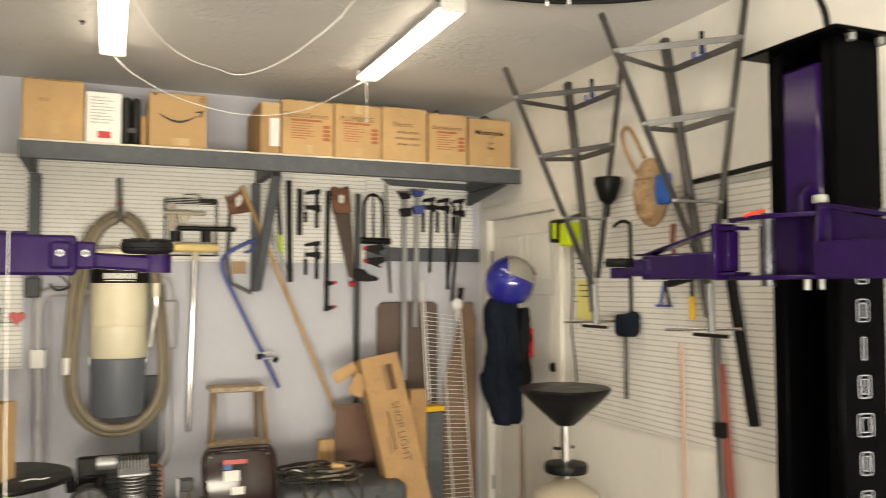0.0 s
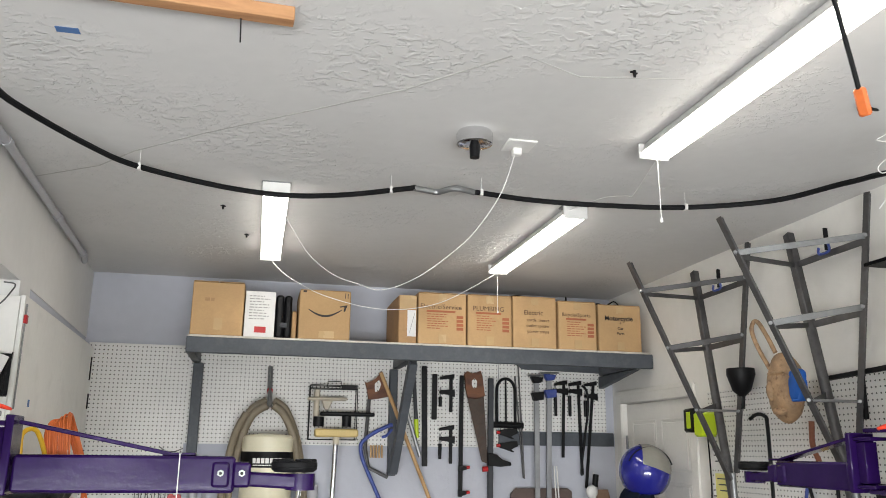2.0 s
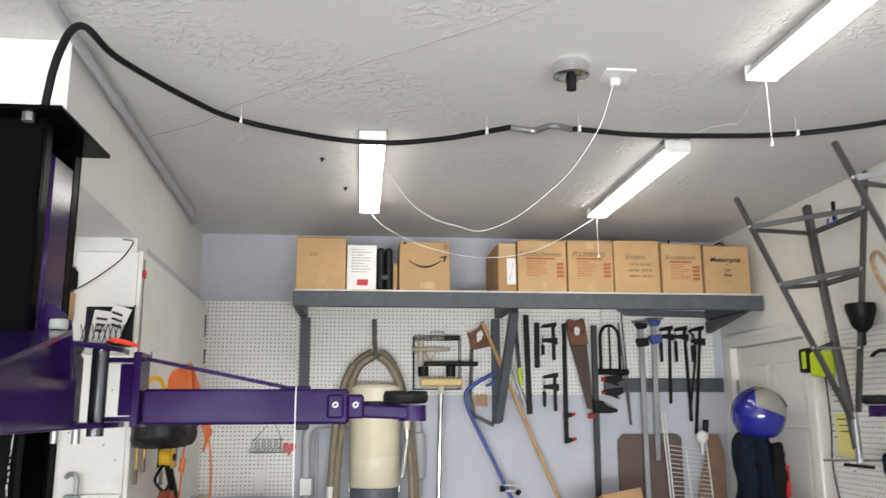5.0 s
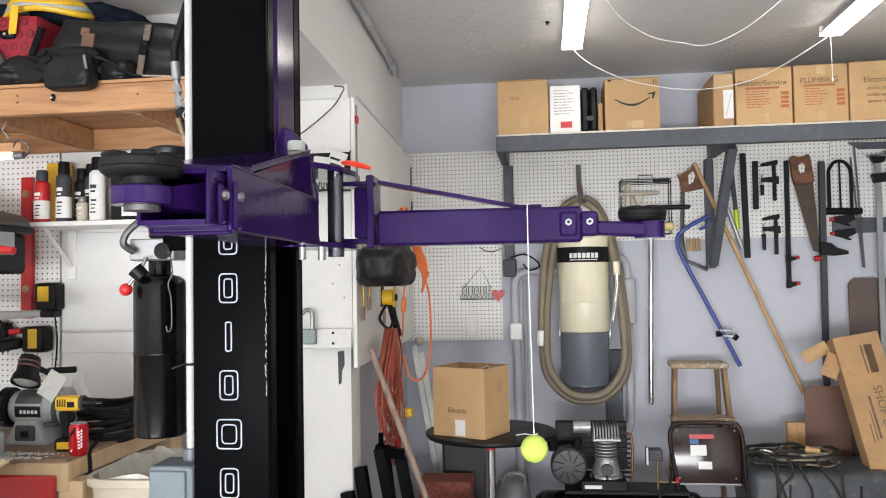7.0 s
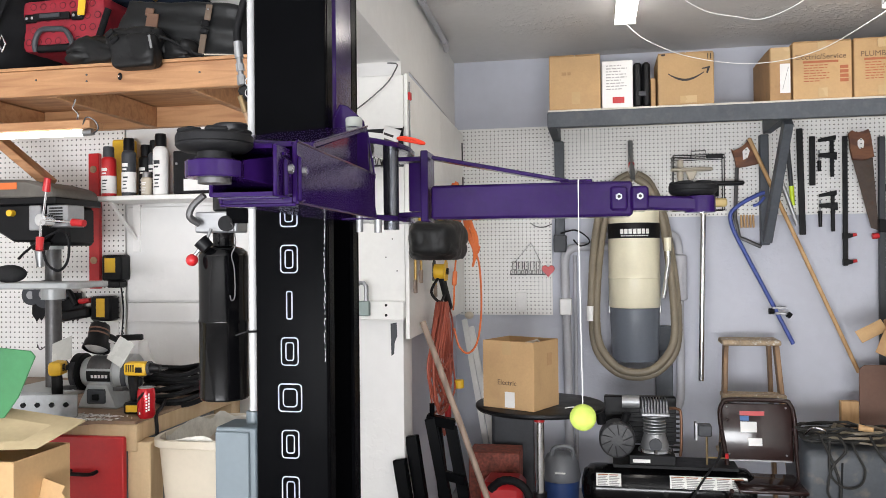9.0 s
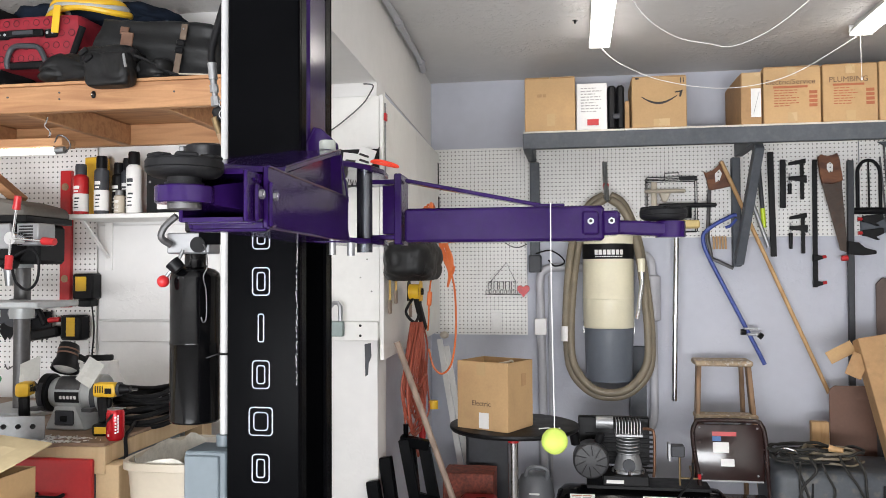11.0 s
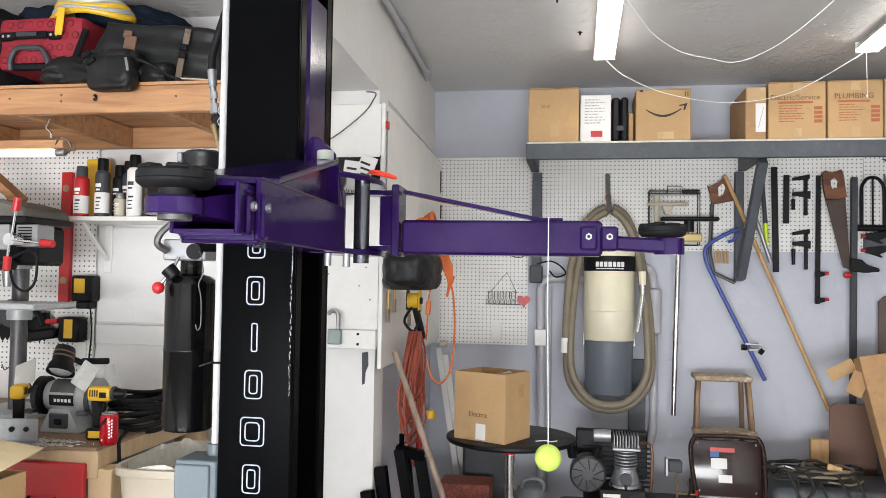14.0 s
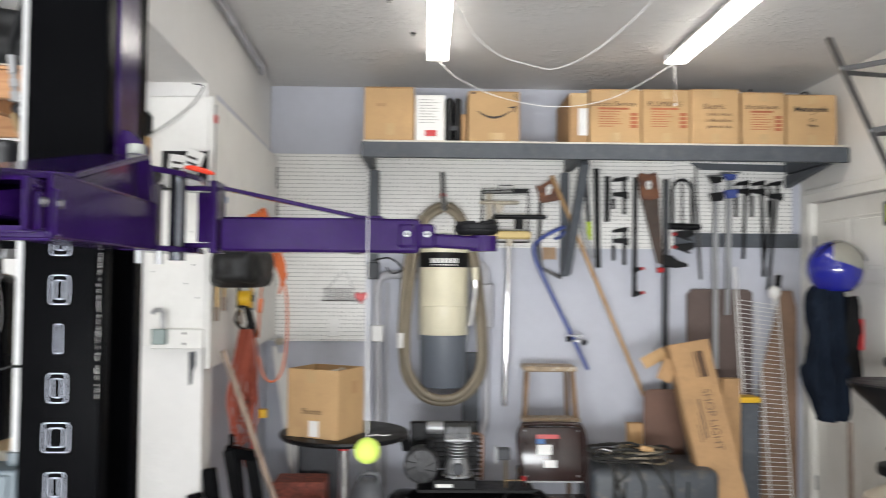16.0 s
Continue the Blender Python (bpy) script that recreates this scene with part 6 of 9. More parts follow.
bm = B(); cyl(bm, (0.24, 4.5, 0.645), (0.33, 4.5, 0.645), 0.034, n=18); part("air_filter", bm, M_alu, t, "dull silver air filter")
bm = B(); m = Matrix.Translation((0.21, 4.46, 0.455)) @ Matrix.Rotation(radians(90), 4, "X"); lathe(bm, [(0.03, -0.13), (0.085, -0.11), (0.095, -0.05), (0.095, 0.05), (0.085, 0.06), (0.03, 0.065)], m, 28); part("motor", bm, M_motor, t)
for k in range(10):
    a = k * math.tau / 10
    bm = B(); bar(bm, (0.21 + 0.03 * math.cos(a), 4.393, 0.455 + 0.03 * math.sin(a)), (0.21 + 0.085 * math.cos(a + 0.3), 4.393, 0.455 + 0.085 * math.sin(a + 0.3)), 0.006, 0.004); part("fan_grille", bm, M_plastic, t)
bm = B(); tube(bm, [(0.13, 4.47, 0.53), (0.115, 4.45, 0.62)], 0.025, 10); part("capacitor", bm, M_plastic, t)
bm = B(); tube(bm, [(0.24, 4.47, 0.52), (0.265, 4.46, 0.59)], 0.022, 10); part("capacitor", bm, M_plastic, t)
for z0, z1, x0, x1 in ((0.385, 0.645, 0.145, 0.535),):
    bm = B(); box(bm, x0, x1, 4.66, 4.72, z0, z1, 0.006); guard = part("belt_guard", bm, M_plastic, t, "black slotted belt guard")
    for k in range(9):
        zz = z0 + 0.015 + k * 0.026
        bm = B(); box(bm, x0 + 0.01, x1 - 0.01, 4.652, 4.6595, zz, zz + 0.012, 0.002); part("slat", bm, M_iron, guard)
bm = B(); tube(bm, smooth_path([(0.49, 4.52, 0.61), (0.53, 4.5, 0.61), (0.545, 4.49, 0.58), (0.545, 4.49, 0.42), (0.54, 4.50, 0.36)], 5), 0.008, 8); part("delivery_pipe", bm, material("tarnished_copper", (0.17, 0.085, 0.05), 0.45, 0.7), t, "tarnished copper pipe")
bm = B(); box(bm, 0.628, 0.70, 4.46, 4.53, 0.475, 0.535, 0.006); part("pressure_switch", bm, M_darkgrey, t)
bm = B(); box(bm, 0.614, 0.6275, 4.465, 4.525, 0.452, 0.545, 0.002); part("switch_plate", bm, M_alu, t)
bm = B(); cyl(bm, (0.675, 4.49, 0.475), (0.675, 4.49, 0.32), 0.006, n=10); part("riser_pipe", bm, M_brass, t, "dull brass riser pipe")
bm = B(); cyl(bm, (0.67, 4.49, 0.36), (0.78, 4.49, 0.36), 0.005, n=10); part("outlet_pipe", bm, M_brass, t)
bm = B(); cyl(bm, (0.775, 4.485, 0.36), (0.775, 4.485, 0.385), 0.009, n=8); part("outlet_valve", bm, M_red, t)
for ob in [c for c in t.children if c not in resting]:
    ob.data.transform(Matrix.Translation((-0.028, 0, 0.062)))
bm = B(); box(bm, 0.245, 0.482, 4.425, 4.63, 0.385, 0.438, 0.004); base = part("pump_base", bm, M_iron, t)
bm = B(); box(bm, 0.262, 0.352, 4.4225, 4.4245, 0.398, 0.416); part("label_strip", bm, M_paper, base)
for x0, x1, z0, z1 in ((0.07, 0.20, 0.25, 0.32), (0.45, 0.84, 0.22, 0.31)):
    bm = B(); bm2 = [bm.verts.new((x, 4.52 - 0.1265 * math.cos(a), 0.24 + 0.1265 * math.sin(a))) for x in (x0, x1) for a in [(0.28 + 0.55 * k / 6) for k in range(7)]]
    for k in range(6):
        bm.faces.new((bm2[k], bm2[k + 1], bm2[k + 8], bm2[k + 7]))
    sheet = part("label_sheet", bm, M_paper, t, "white printed label")
    cols = 2 if x1 - x0 < 0.2 else 5
    for c in range(cols):
        for k in range(7):
            a = 0.32 + 0.5 * k / 7
            xa = x0 + 0.008 + c * (x1 - x0 - 0.01) / cols
            y, z = 4.52 - 0.1275 * math.cos(a), 0.24 + 0.1275 * math.sin(a)
            bm = B(); bar(bm, (xa, y, z), (xa + (x1 - x0) / cols - 0.012 - 0.006 * ((k * 5 + c) % 3), y, z), 0.0008, 0.005); part("printed_line", bm, M_redink if k == 6 else M_fadeline, sheet)
bm = B(); tube(bm, smooth_path([(0.71, 4.46, 0.51), (0.70, 4.42, 0.44), (0.62, 4.38, 0.34), (0.55, 4.36, 0.22), (0.52, 4.36, 0.1)], 6), 0.006, 8); part("power_lead", bm, M_rubber, t)

# second dark machine with a coil of cable on it
M_dusty = material("dusty_dark_enamel", (0.055, 0.062, 0.072), 0.5, vary=0.22, scale=7, dirt=(0.20, 0.17, 0.13), dirt_amount=0.45)
t = thing("dark_machine", (1.46, 4.63, 0), "dusty dark blue-grey steel machine with rounded edges", "machine")
bm = B(); obox(bm, Matrix.Translation((1.46, 4.63, 0.33)), 0.70, 0.46, 0.335, 0.045, 4); part("body", bm, M_dusty, t)
bm = B(); obox(bm, Matrix.Translation((1.46, 4.63, 0.135)), 0.66, 0.42, 0.06, 0.01); part("skirt", bm, M_iron, t)
for x in (1.28, 1.62):
    bm = B(); bar(bm, (x, 4.398, 0.20), (x + 0.01, 4.398, 0.44), 0.010, 0.004, up=(0, 1, 0)); part("panel_seam", bm, M_iron, t)
for x in (1.27, 1.75):
    bm = B(); box(bm, x - 0.03, x + 0.03, 4.48, 4.76, 0, 0.104, 0.004); part("foot", bm, M_iron, t)
M_cable = material("dusty_grey_black_cable", (0.030, 0.029, 0.027), 0.6, vary=0.3, scale=20, spec=0.25)
t = thing("cable_coil", (1.33, 4.58, 0.54), "tangled coil of dark rubber cable", "cable")
rnd = random.Random(5)
for k in range(11):
    ph, ex = rnd.uniform(0, 6.28), rnd.uniform(0.75, 1.7)
    cx0, cy0 = 1.36 + rnd.uniform(-0.09, 0.10), 4.58 + rnd.uniform(-0.04, 0.04)
    pts = []
    for j in range(15):
        a = j * math.tau / 15
        r = 0.105 + 0.035 * rnd.random()
        x, y = cx0 + ex * r * math.cos(a + ph), cy0 + 0.8 * r * math.sin(a + ph)
        under = 0.498
        pts.append((x, y, under + 0.006 + 0.007 * k + 0.022 * rnd.random()))
    bm = B(); tube(bm, smooth_path(pts, 3, True), 0.0062 + 0.0015 * (k % 3), 7, closed=True); part("cable_loop", bm, M_cable if k % 4 else M_hose, t)
for x0, dx, z1 in ((1.20, 0.05, 0.12), (1.29, -0.05, 0.25), (1.44, 0.07, 0.10), (1.52, 0.02, 0.16)):
    bm = B(); tube(bm, smooth_path([(x0, 4.47, 0.565), (x0 + 0.02, 4.405, 0.50), (x0 + dx, 4.385, 0.42), (x0 + dx * 1.5, 4.38, 0.30), (x0 + dx, 4.385, z1)], 5), 0.0068, 7); part("cable_end", bm, M_cable, t)
bm = B(); tube(bm, smooth_path([(1.24, 4.43, 0.545), (1.225, 4.385, 0.46), (1.235, 4.375, 0.37), (1.30, 4.372, 0.32), (1.37, 4.375, 0.34), (1.39, 4.38, 0.41), (1.36, 4.39, 0.48), (1.34, 4.42, 0.54)], 6), 0.006, 7); part("cable_loop", bm, M_cable, t)
bm = B(); cyl(bm, (1.40, 4.50, 0.60), (1.46, 4.47, 0.595), 0.018, 0.012, n=10); part("plug", bm, M_stick, t)
bm = B(); tube(bm, smooth_path([(1.14, 4.5, 0.56), (1.17, 4.46, 0.60), (1.22, 4.45, 0.59), (1.24, 4.47, 0.56)], 5), 0.006, 8)
solid("metal_handle", bm, M_chrome, "small chrome handle on the dark machine", "handle")

bm = B(); prism(bm, [(1.555, 0.0), (1.94, 0.0), (1.94, 0.84), (1.915, 0.855), (1.585, 0.855), (1.555, 0.83)], on_y(5.02), 0.012, 0.002)
solid("low_board", bm, material("red_brown_board", (0.16, 0.085, 0.06), 0.6, vary=0.15), "red-brown board leaning low at the wall", "board")
bm = B(); prism(bm, [(1.90, 0.02), (2.33, 0.02), (2.33, 1.455), (2.30, 1.475), (1.935, 1.475), (1.90, 1.44)], on_y(5.255) @ Matrix.Rotation(radians(0), 4, "X"), 0.014, 0.002)
solid("brown_board", bm, M_brownboard, "tall dark brown hardboard sheet leaning at the wall", "board")
bm = B(); box(bm, 1.44, 1.535, 4.96, 5.01, 0.0, 0.655, 0.003)
solid("wood_block", bm, M_stick, "short pale timber offcut block", "wood")
bm = B(); box(bm, 1.78, 1.99, 4.86, 4.94, 0.0, 0.78, 0.004)
solid("black_bin", bm, M_darkgrey, "dark grey narrow bin behind the boxes", "bin")
bm = B(); box(bm, 1.98, 2.09, 4.84, 4.90, 0.25, 0.945, 0.003)
solid("torn_carton", bm, M_card2, "torn flat cardboard standing on edge", "box")
t = thing("yellow_topped_bin", (2.14, 4.88, 0), "grey case with a yellow top edge", "case")
bm = B(); box(bm, 2.095, 2.205, 4.84, 4.95, 0, 0.80, 0.005); part("case", bm, M_shelf, t)
bm = B(); box(bm, 2.088, 2.21, 4.835, 4.955, 0.801, 0.835, 0.004); part("rim", bm, M_yellow, t, "yellow rim")

# tall carton leaning
t = thing("shop_light_box", (1.85, 4.6, 0), "long brown shop light carton leaning with open flaps", "box")
m, L = frame_of((1.925, 4.45, 0.0), (1.72, 4.72, 1.165), up=(0, 1, 0))
bm = B(); obox(bm, m @ Matrix.Translation((0, 0, L / 2)), 0.235, 0.11, L, 0.004); part("carton", bm, M_card2, t)
bm = B(); obox(bm, m @ Matrix.Translation((-0.19, 0.05, L - 0.05)) @ Matrix.Rotation(radians(-18), 4, "Y"), 0.15, 0.004, 0.07, 0.001); part("flap", bm, M_card, t)
bm = B(); obox(bm, m @ Matrix.Translation((-0.15, -0.03, L - 0.14)) @ Matrix.Rotation(radians(35), 4, "Y"), 0.085, 0.004, 0.13, 0.001); part("flap", bm, M_card2, t)


def soft_lump(bm, x0, x1, y0, y1, z0, z1, wob=0.02, seed=0.0, cuts=5, n=4.0):
    """A stuffed, creased shape: a box swollen towards a rounded one."""
    box(bm, x0, x1, y0, y1, z0, z1)
    bmesh.ops.subdivide_edges(bm, edges=list(bm.edges), cuts=cuts + 9, use_grid_fill=True)
    c, half = Vector(((x0 + x1) / 2, (y0 + y1) / 2, (z0 + z1) / 2)), Vector(((x1 - x0) / 2, (y1 - y0) / 2, (z1 - z0) / 2))
    for v in bm.verts:
        p = [(v.co[k] - c[k]) / half[k] for k in range(3)]
        r = sum(abs(q) ** n for q in p) ** (1 / n)
        v.co = Vector([c[k] + half[k] * p[k] / r * 1.05 for k in range(3)])
        v.co.z = max(v.co.z, z0)
    bm.normal_update()
    for v in bm.verts:
        if v.co.z > z0 + 0.005:
            q = v.co * 7 + Vector((seed, seed, seed))
            fold = 1 - abs(noise.noise(q * 1.7 + Vector((3.1, 0, 0)))) * 2.4
            v.co += v.normal * (noise.noise(q) * wob + noise.noise(q * 3) * wob * 0.35 - max(fold, 0.0) ** 3 * wob * 0.55)
    return bm


# lettering runs down the face that looks at the room
front = -1 if (m.to_3x3() @ Vector((0, 1, 0))).y > 0 else 1
lm = m @ Matrix.Translation((0, front * 0.0565, L * 0.5))
ex = (m.to_3x3() @ Vector((0, 0, -1))).normalized()
ez = (m.to_3x3() @ Vector((0, front, 0))).normalized()
ey = ez.cross(ex)
base = Matrix((ex, ey, ez)).transposed().to_4x4()
base.translation = lm.translation
M_fadeink = material("worn_dark_printing", (0.10, 0.055, 0.03), 0.8, vary=0.3, scale=40)
writing("printed_text", "SHOP LIGHT", 0.062, base @ Matrix.Translation((-0.155, 0.030, 0.0005)), M_fade, t, "faded printed lettering")
for k in range(2):
    bm = B(); obox(bm, base @ Matrix.Translation((-0.47, 0.045 - k * 0.035, 0.001)), 0.15, 0.040 if k == 0 else 0.006, 0.001); part("printed_block", bm, M_fadeink, t)
for k in range(3):
    bm = B(); obox(bm, base @ Matrix.Translation((-0.17 + 0.04 * k, -0.022 - k * 0.018, 0.001)), 0.22 - 0.06 * k, 0.012 if k == 0 else 0.005, 0.001); part("printed_line", bm, M_fade, t)

# white wire shelf leaning in the corner
t = thing("wire_shelf", (2.40, 5.05, 0.0), "white wire closet shelf leaning in the corner", "wire shelf")
a0, a1, b0, b1 = Vector((2.20, 5.19, 1.62)), Vector((2.20, 4.95, 0.005)), Vector((2.46, 5.19, 1.58)), Vector((2.46, 4.95, 0.005))
for p, q in ((a0, a1), (b0, b1), (a0 * 0.5 + b0 * 0.5 - Vector((0, 0, 0.22)), a1 * 0.5 + b1 * 0.5), (a0 + Vector((-0.03, -0.03, 0)), a1 + Vector((-0.03, -0.03, 0)))):
    bm = B(); tube(bm, [p, q], 0.0045, 6); part("rail", bm, M_whiteplastic, t)
for k in range(52):
    u = 0.13 + 0.87 * k / 51
    bm = B(); tube(bm, [a0.lerp(a1, u), b0.lerp(b1, u)], 0.0022, 5); part("wire", bm, M_whiteplastic, t)
bm = B(); prism(bm, [(2.36, 0.1), (2.60, 0.1), (2.60, 1.36), (2.57, 1.47), (2.50, 1.47), (2.36, 0.90)], on_y(5.21), 0.012, 0.002)
solid("brown_board", bm, material("brown_plywood", (0.24, 0.15, 0.10), 0.65, vary=0.2), "brown plywood offcut behind the wire shelf", "board")
t = thing("spray_gun", (2.44, 5.16, 1.42), "white plastic spray head hung by its hose", "spray head")
bm = B(); ball(bm, (2.43, 5.15, 1.46), 0.04, (1, 0.8, 1.1), 16, 10); part("body", bm, M_whiteplastic, t)
bm = B(); cyl(bm, (2.43, 5.15, 1.43), (2.42, 5.14, 1.35), 0.015, 0.006, n=10); part("nozzle", bm, M_whiteplastic, t)
bm = B(); cyl(bm, (2.46, 5.15, 1.57), (2.45, 5.15, 1.49), 0.02, n=10); part("grip", bm, M_plastic, t)

# ---- round table, box, ball area ----
t = thing("round_table", (-0.20, 4.1, 0), "round black bar table on a chrome pedestal", "table")
bm = B(); lathe(bm, [(0.28, 0.735), (0.315, 0.74), (0.322, 0.75), (0.32, 0.762), (0.31, 0.765)], Matrix.Translation((-0.20, 4.08, 0)), 48); part("tabletop", bm, M_plastic, t)
bm = B(); cyl(bm, (-0.205, 4.08, 0.30), (-0.205, 4.08, 0.735), 0.025, n=20); part("column", bm, M_chrome, t, "chrome column")
bm = B(); cyl(bm, (-0.205, 4.08, 0.02), (-0.205, 4.08, 0.32), 0.034, n=20); part("sleeve", bm, M_plastic, t)
bm = B(); lathe(bm, [(0.21, 0.0), (0.21, 0.015), (0.05, 0.04)], Matrix.Translation((-0.205, 4.08, 0)), 36); part("foot", bm, M_plastic, t)
bm = B(); cyl(bm, (-0.205, 4.08, 0.67), (-0.205, 4.08, 0.71), 0.027, n=20); part("red_band", bm, M_red, t)

t = thing("open_carton", (-0.27, 4.02, 0.766), "open brown carton marked Electric on the round table", "box")
R = Matrix.Translation((-0.285, 3.99, 0.766)) @ Matrix.Rotation(radians(-26), 4, "Z")
W, D, H = 0.285, 0.235, 0.325
for nm, mm in (("front", (0, -D / 2, W, 0.005)), ("rear", (0, D / 2, W, 0.005))):
    bm = B(); obox(bm, R @ Matrix.Translation((0, mm[1], H / 2)), W, 0.005, H, 0.001); part("wall_panel", bm, M_card, t)
for sx in (-1, 1):
    bm = B(); obox(bm, R @ Matrix.Translation((sx * (W / 2 - 0.0025), 0, H / 2)), 0.005, D - 0.006, H, 0.001); part("wall_panel", bm, M_card, t)
bm = B(); obox(bm, R @ Matrix.Translation((0, 0, 0.003)), W - 0.012, D - 0.012, 0.005); part("bottom", bm, M_card, t)
bm = B(); obox(bm, R @ Matrix.Translation((0.01, -D / 2 - 0.0035, 0.045)), 0.055, 0.001, 0.075); part("label_sheet", bm, M_paper, t)
bm = B(); obox(bm, R @ Matrix.Translation((-0.005, -D / 2 - 0.0035, H - 0.035)), 0.05, 0.001, 0.06); part("packing_tape", bm, M_tape, t)
bm = B(); obox(bm, R @ Matrix.Translation((W / 2 + 0.001, 0.03, H - 0.09)), 0.001, 0.045, 0.06); part("packing_tape", bm, M_card2, t)
writing("handwriting", "Electric", 0.036, R @ Matrix.Translation((-0.005, -D / 2 - 0.004, 0.125)) @ Matrix.Rotation(radians(90), 4, "X"), M_fade, t, "pencil lettering")
for k in range(4):
    pts = [R @ Vector((0.06 + 0.055 * math.cos(a) * (1 - 0.06 * k), 0.02 + 0.05 * math.sin(a), H - 0.045 + 0.045 * math.cos(a * 0.5 + k) * 0.6 + 0.006 * k)) for a in [j * math.tau / 14 for j in range(14)]]
    bm = B(); tube(bm, smooth_path(pts, 3, True), 0.006, 7, closed=True); part("cable_loop", bm, M_beige if k % 2 else M_rust, t, "coiled cable end")
bm = B(); tube(bm, smooth_path([(-0.07, 3.93, 0.769), (-0.03, 3.95, 0.771), (0.0, 3.94, 0.769), (0.03, 3.96, 0.77)], 4), 0.003, 6)
solid("wire_bit", bm, M_string, "short white wire lying on the table", "wire")

bm = B(); box(bm, -0.53, -0.27, 4.70, 4.9, 0.0, 0.66, 0.02)
solid("black_cabinet", bm, M_darkgrey, "dark cabinet standing behind the round table", "cabinet")
M_vacgrey = material("mid_grey_plastic", (0.13, 0.135, 0.145), 0.45, vary=0.1)
t = thing("shop_vacuum", (-0.12, 4.7, 0), "grey and blue wet-dry shop vacuum", "vacuum")
bm = B(); lathe(bm, [(0.085, 0.0), (0.095, 0.02), (0.105, 0.22)], Matrix.Translation((-0.130, 4.7, 0)), 28); part("drum", bm, material("blue_plastic", (0.02, 0.05, 0.16), 0.45), t, "dark blue drum")
bm = B(); lathe(bm, [(0.108, 0.222), (0.112, 0.25), (0.10, 0.32), (0.08, 0.36), (0.05, 0.375)], Matrix.Translation((-0.130, 4.7, 0)), 28); part("motor_head", bm, M_vacgrey, t)
bm = B(); tube(bm, smooth_path([(-0.18, 4.66, 0.33), (-0.17, 4.65, 0.40), (-0.115, 4.65, 0.42), (-0.06, 4.65, 0.40), (-0.07, 4.66, 0.33)], 5), 0.013, 8); part("handle", bm, M_vacgrey, t)
bm = B(); box(bm, -0.16, -0.10, 4.588, 4.596, 0.275, 0.285, 0.003); part("badge", bm, M_paper, t)
t = thing("red_machine", (-0.42, 4.25, 0), "red canister with a black hose", "machine")
bm = B(); box(bm, -0.52, -0.30, 4.15, 4.40, 0.0, 0.33, 0.03); part("body", bm, M_red, t)
bm = B(); tube(bm, smooth_path([(-0.46, 4.12, 0.31), (-0.40, 4.1, 0.36), (-0.33, 4.1, 0.36), (-0.27, 4.1, 0.31), (-0.25, 4.1, 0.2), (-0.24, 4.12, 0.05)], 5), 0.022, 9, ripple=0.08); part("hose", bm, M_rubber, t)
bm = B(); box(bm, -0.62, -0.34, 4.42, 4.62, 0.0, 0.425, 0.004)
solid("patterned_box", bm, material("red_brown_weave", (0.22, 0.055, 0.035), 0.7, vary=0.5, scale=60, fine=30), "small red-brown patterned box", "box")

# ---- left side of the bay ----
def askew(y, x_off):
    return left_x(y) + x_off


t = thing("wall_cabinet", (-0.85, 4.3, 1.14), "off-white wall cabinet with closed flat doors", "cabinet")
bm = B(); prism(bm, [(-0.99, 3.45), (-0.735, 3.45), (askew(5.29, 0.045), 5.29), (left_x(5.29) + 0.006, 5.29), (left_x(3.66) + 0.006, 3.497), (-0.99, 3.497)], Matrix.Translation((0, 0, 1.235)), 2.30 - 1.235, 0.002); part("body", bm, M_cabinet, t)
for ya, yb in ((3.452, 4.36), (4.364, 5.28)):
    xa, xb = -0.734 - 0.033 * (ya - 3.45), -0.734 - 0.033 * (yb - 3.45)
    bm = B(); prism(bm, [(xa, ya), (xb, yb), (xb + 0.018, yb), (xa + 0.018, ya)], Matrix.Translation((0, 0, 1.14)), 2.305 - 1.14, 0.002); d = part("door", bm, M_cabinet, t)
    ym = yb - 0.06 if ya < 4 else ya + 0.06
    xm = -0.734 - 0.033 * (ym - 3.45) + 0.02
    bm = B(); box(bm, xm - 0.002, xm + 0.014, ym - 0.008, ym + 0.008, 1.35, 1.45, 0.003); part("handle", bm, M_steel, d)
t = thing("wall_cable_hook", (-0.72, 3.5, 2.2), "steel latch with red handle on the cabinet edge", "latch")
bm = B(); tube(bm, [(-0.712, 3.47, 2.27), (-0.712, 3.47, 2.16), (-0.713, 3.475, 1.85)], 0.004, 6); part("rod", bm, M_steel, t)
bm = B(); box(bm, -0.716, -0.704, 3.455, 3.485, 2.19, 2.225, 0.003); part("red_grip", bm, M_red, t)
bm = B(); tube(bm, smooth_path([(-0.98, 3.40, 2.12), (-0.90, 3.40, 2.17), (-0.80, 3.40, 2.25), (-0.765, 3.42, 2.31), (-0.76, 3.44, 2.345), (-0.80, 3.43, 2.35)], 5), 0.003, 6)
solid("grey_wire", bm, M_gun, "loose grey wire strung above the cabinet", "wire")
t = thing("file_holder", (-0.80, 3.42, 1.90), "black mesh basket with paper leaflets", "holder")
bm = B(); box(bm, -0.93, -0.735, 3.445, 3.449, 1.90, 2.065, 0.001); part("mesh_panel", bm, M_iron, t)
bm = B(); box(bm, -0.93, -0.735, 3.38, 3.445, 1.895, 1.90, 0.001); part("mesh_panel", bm, M_iron, t)
for k in range(9):
    x = -0.925 + k * 0.022
    bm = B(); tube(bm, [(x, 3.381, 1.90), (x + 0.018, 3.381, 1.985)], 0.002, 5); part("mesh_wire", bm, M_iron, t)
    bm = B(); tube(bm, [(x + 0.018, 3.381, 1.90), (x, 3.381, 1.985)], 0.002, 5); part("mesh_wire", bm, M_iron, t)
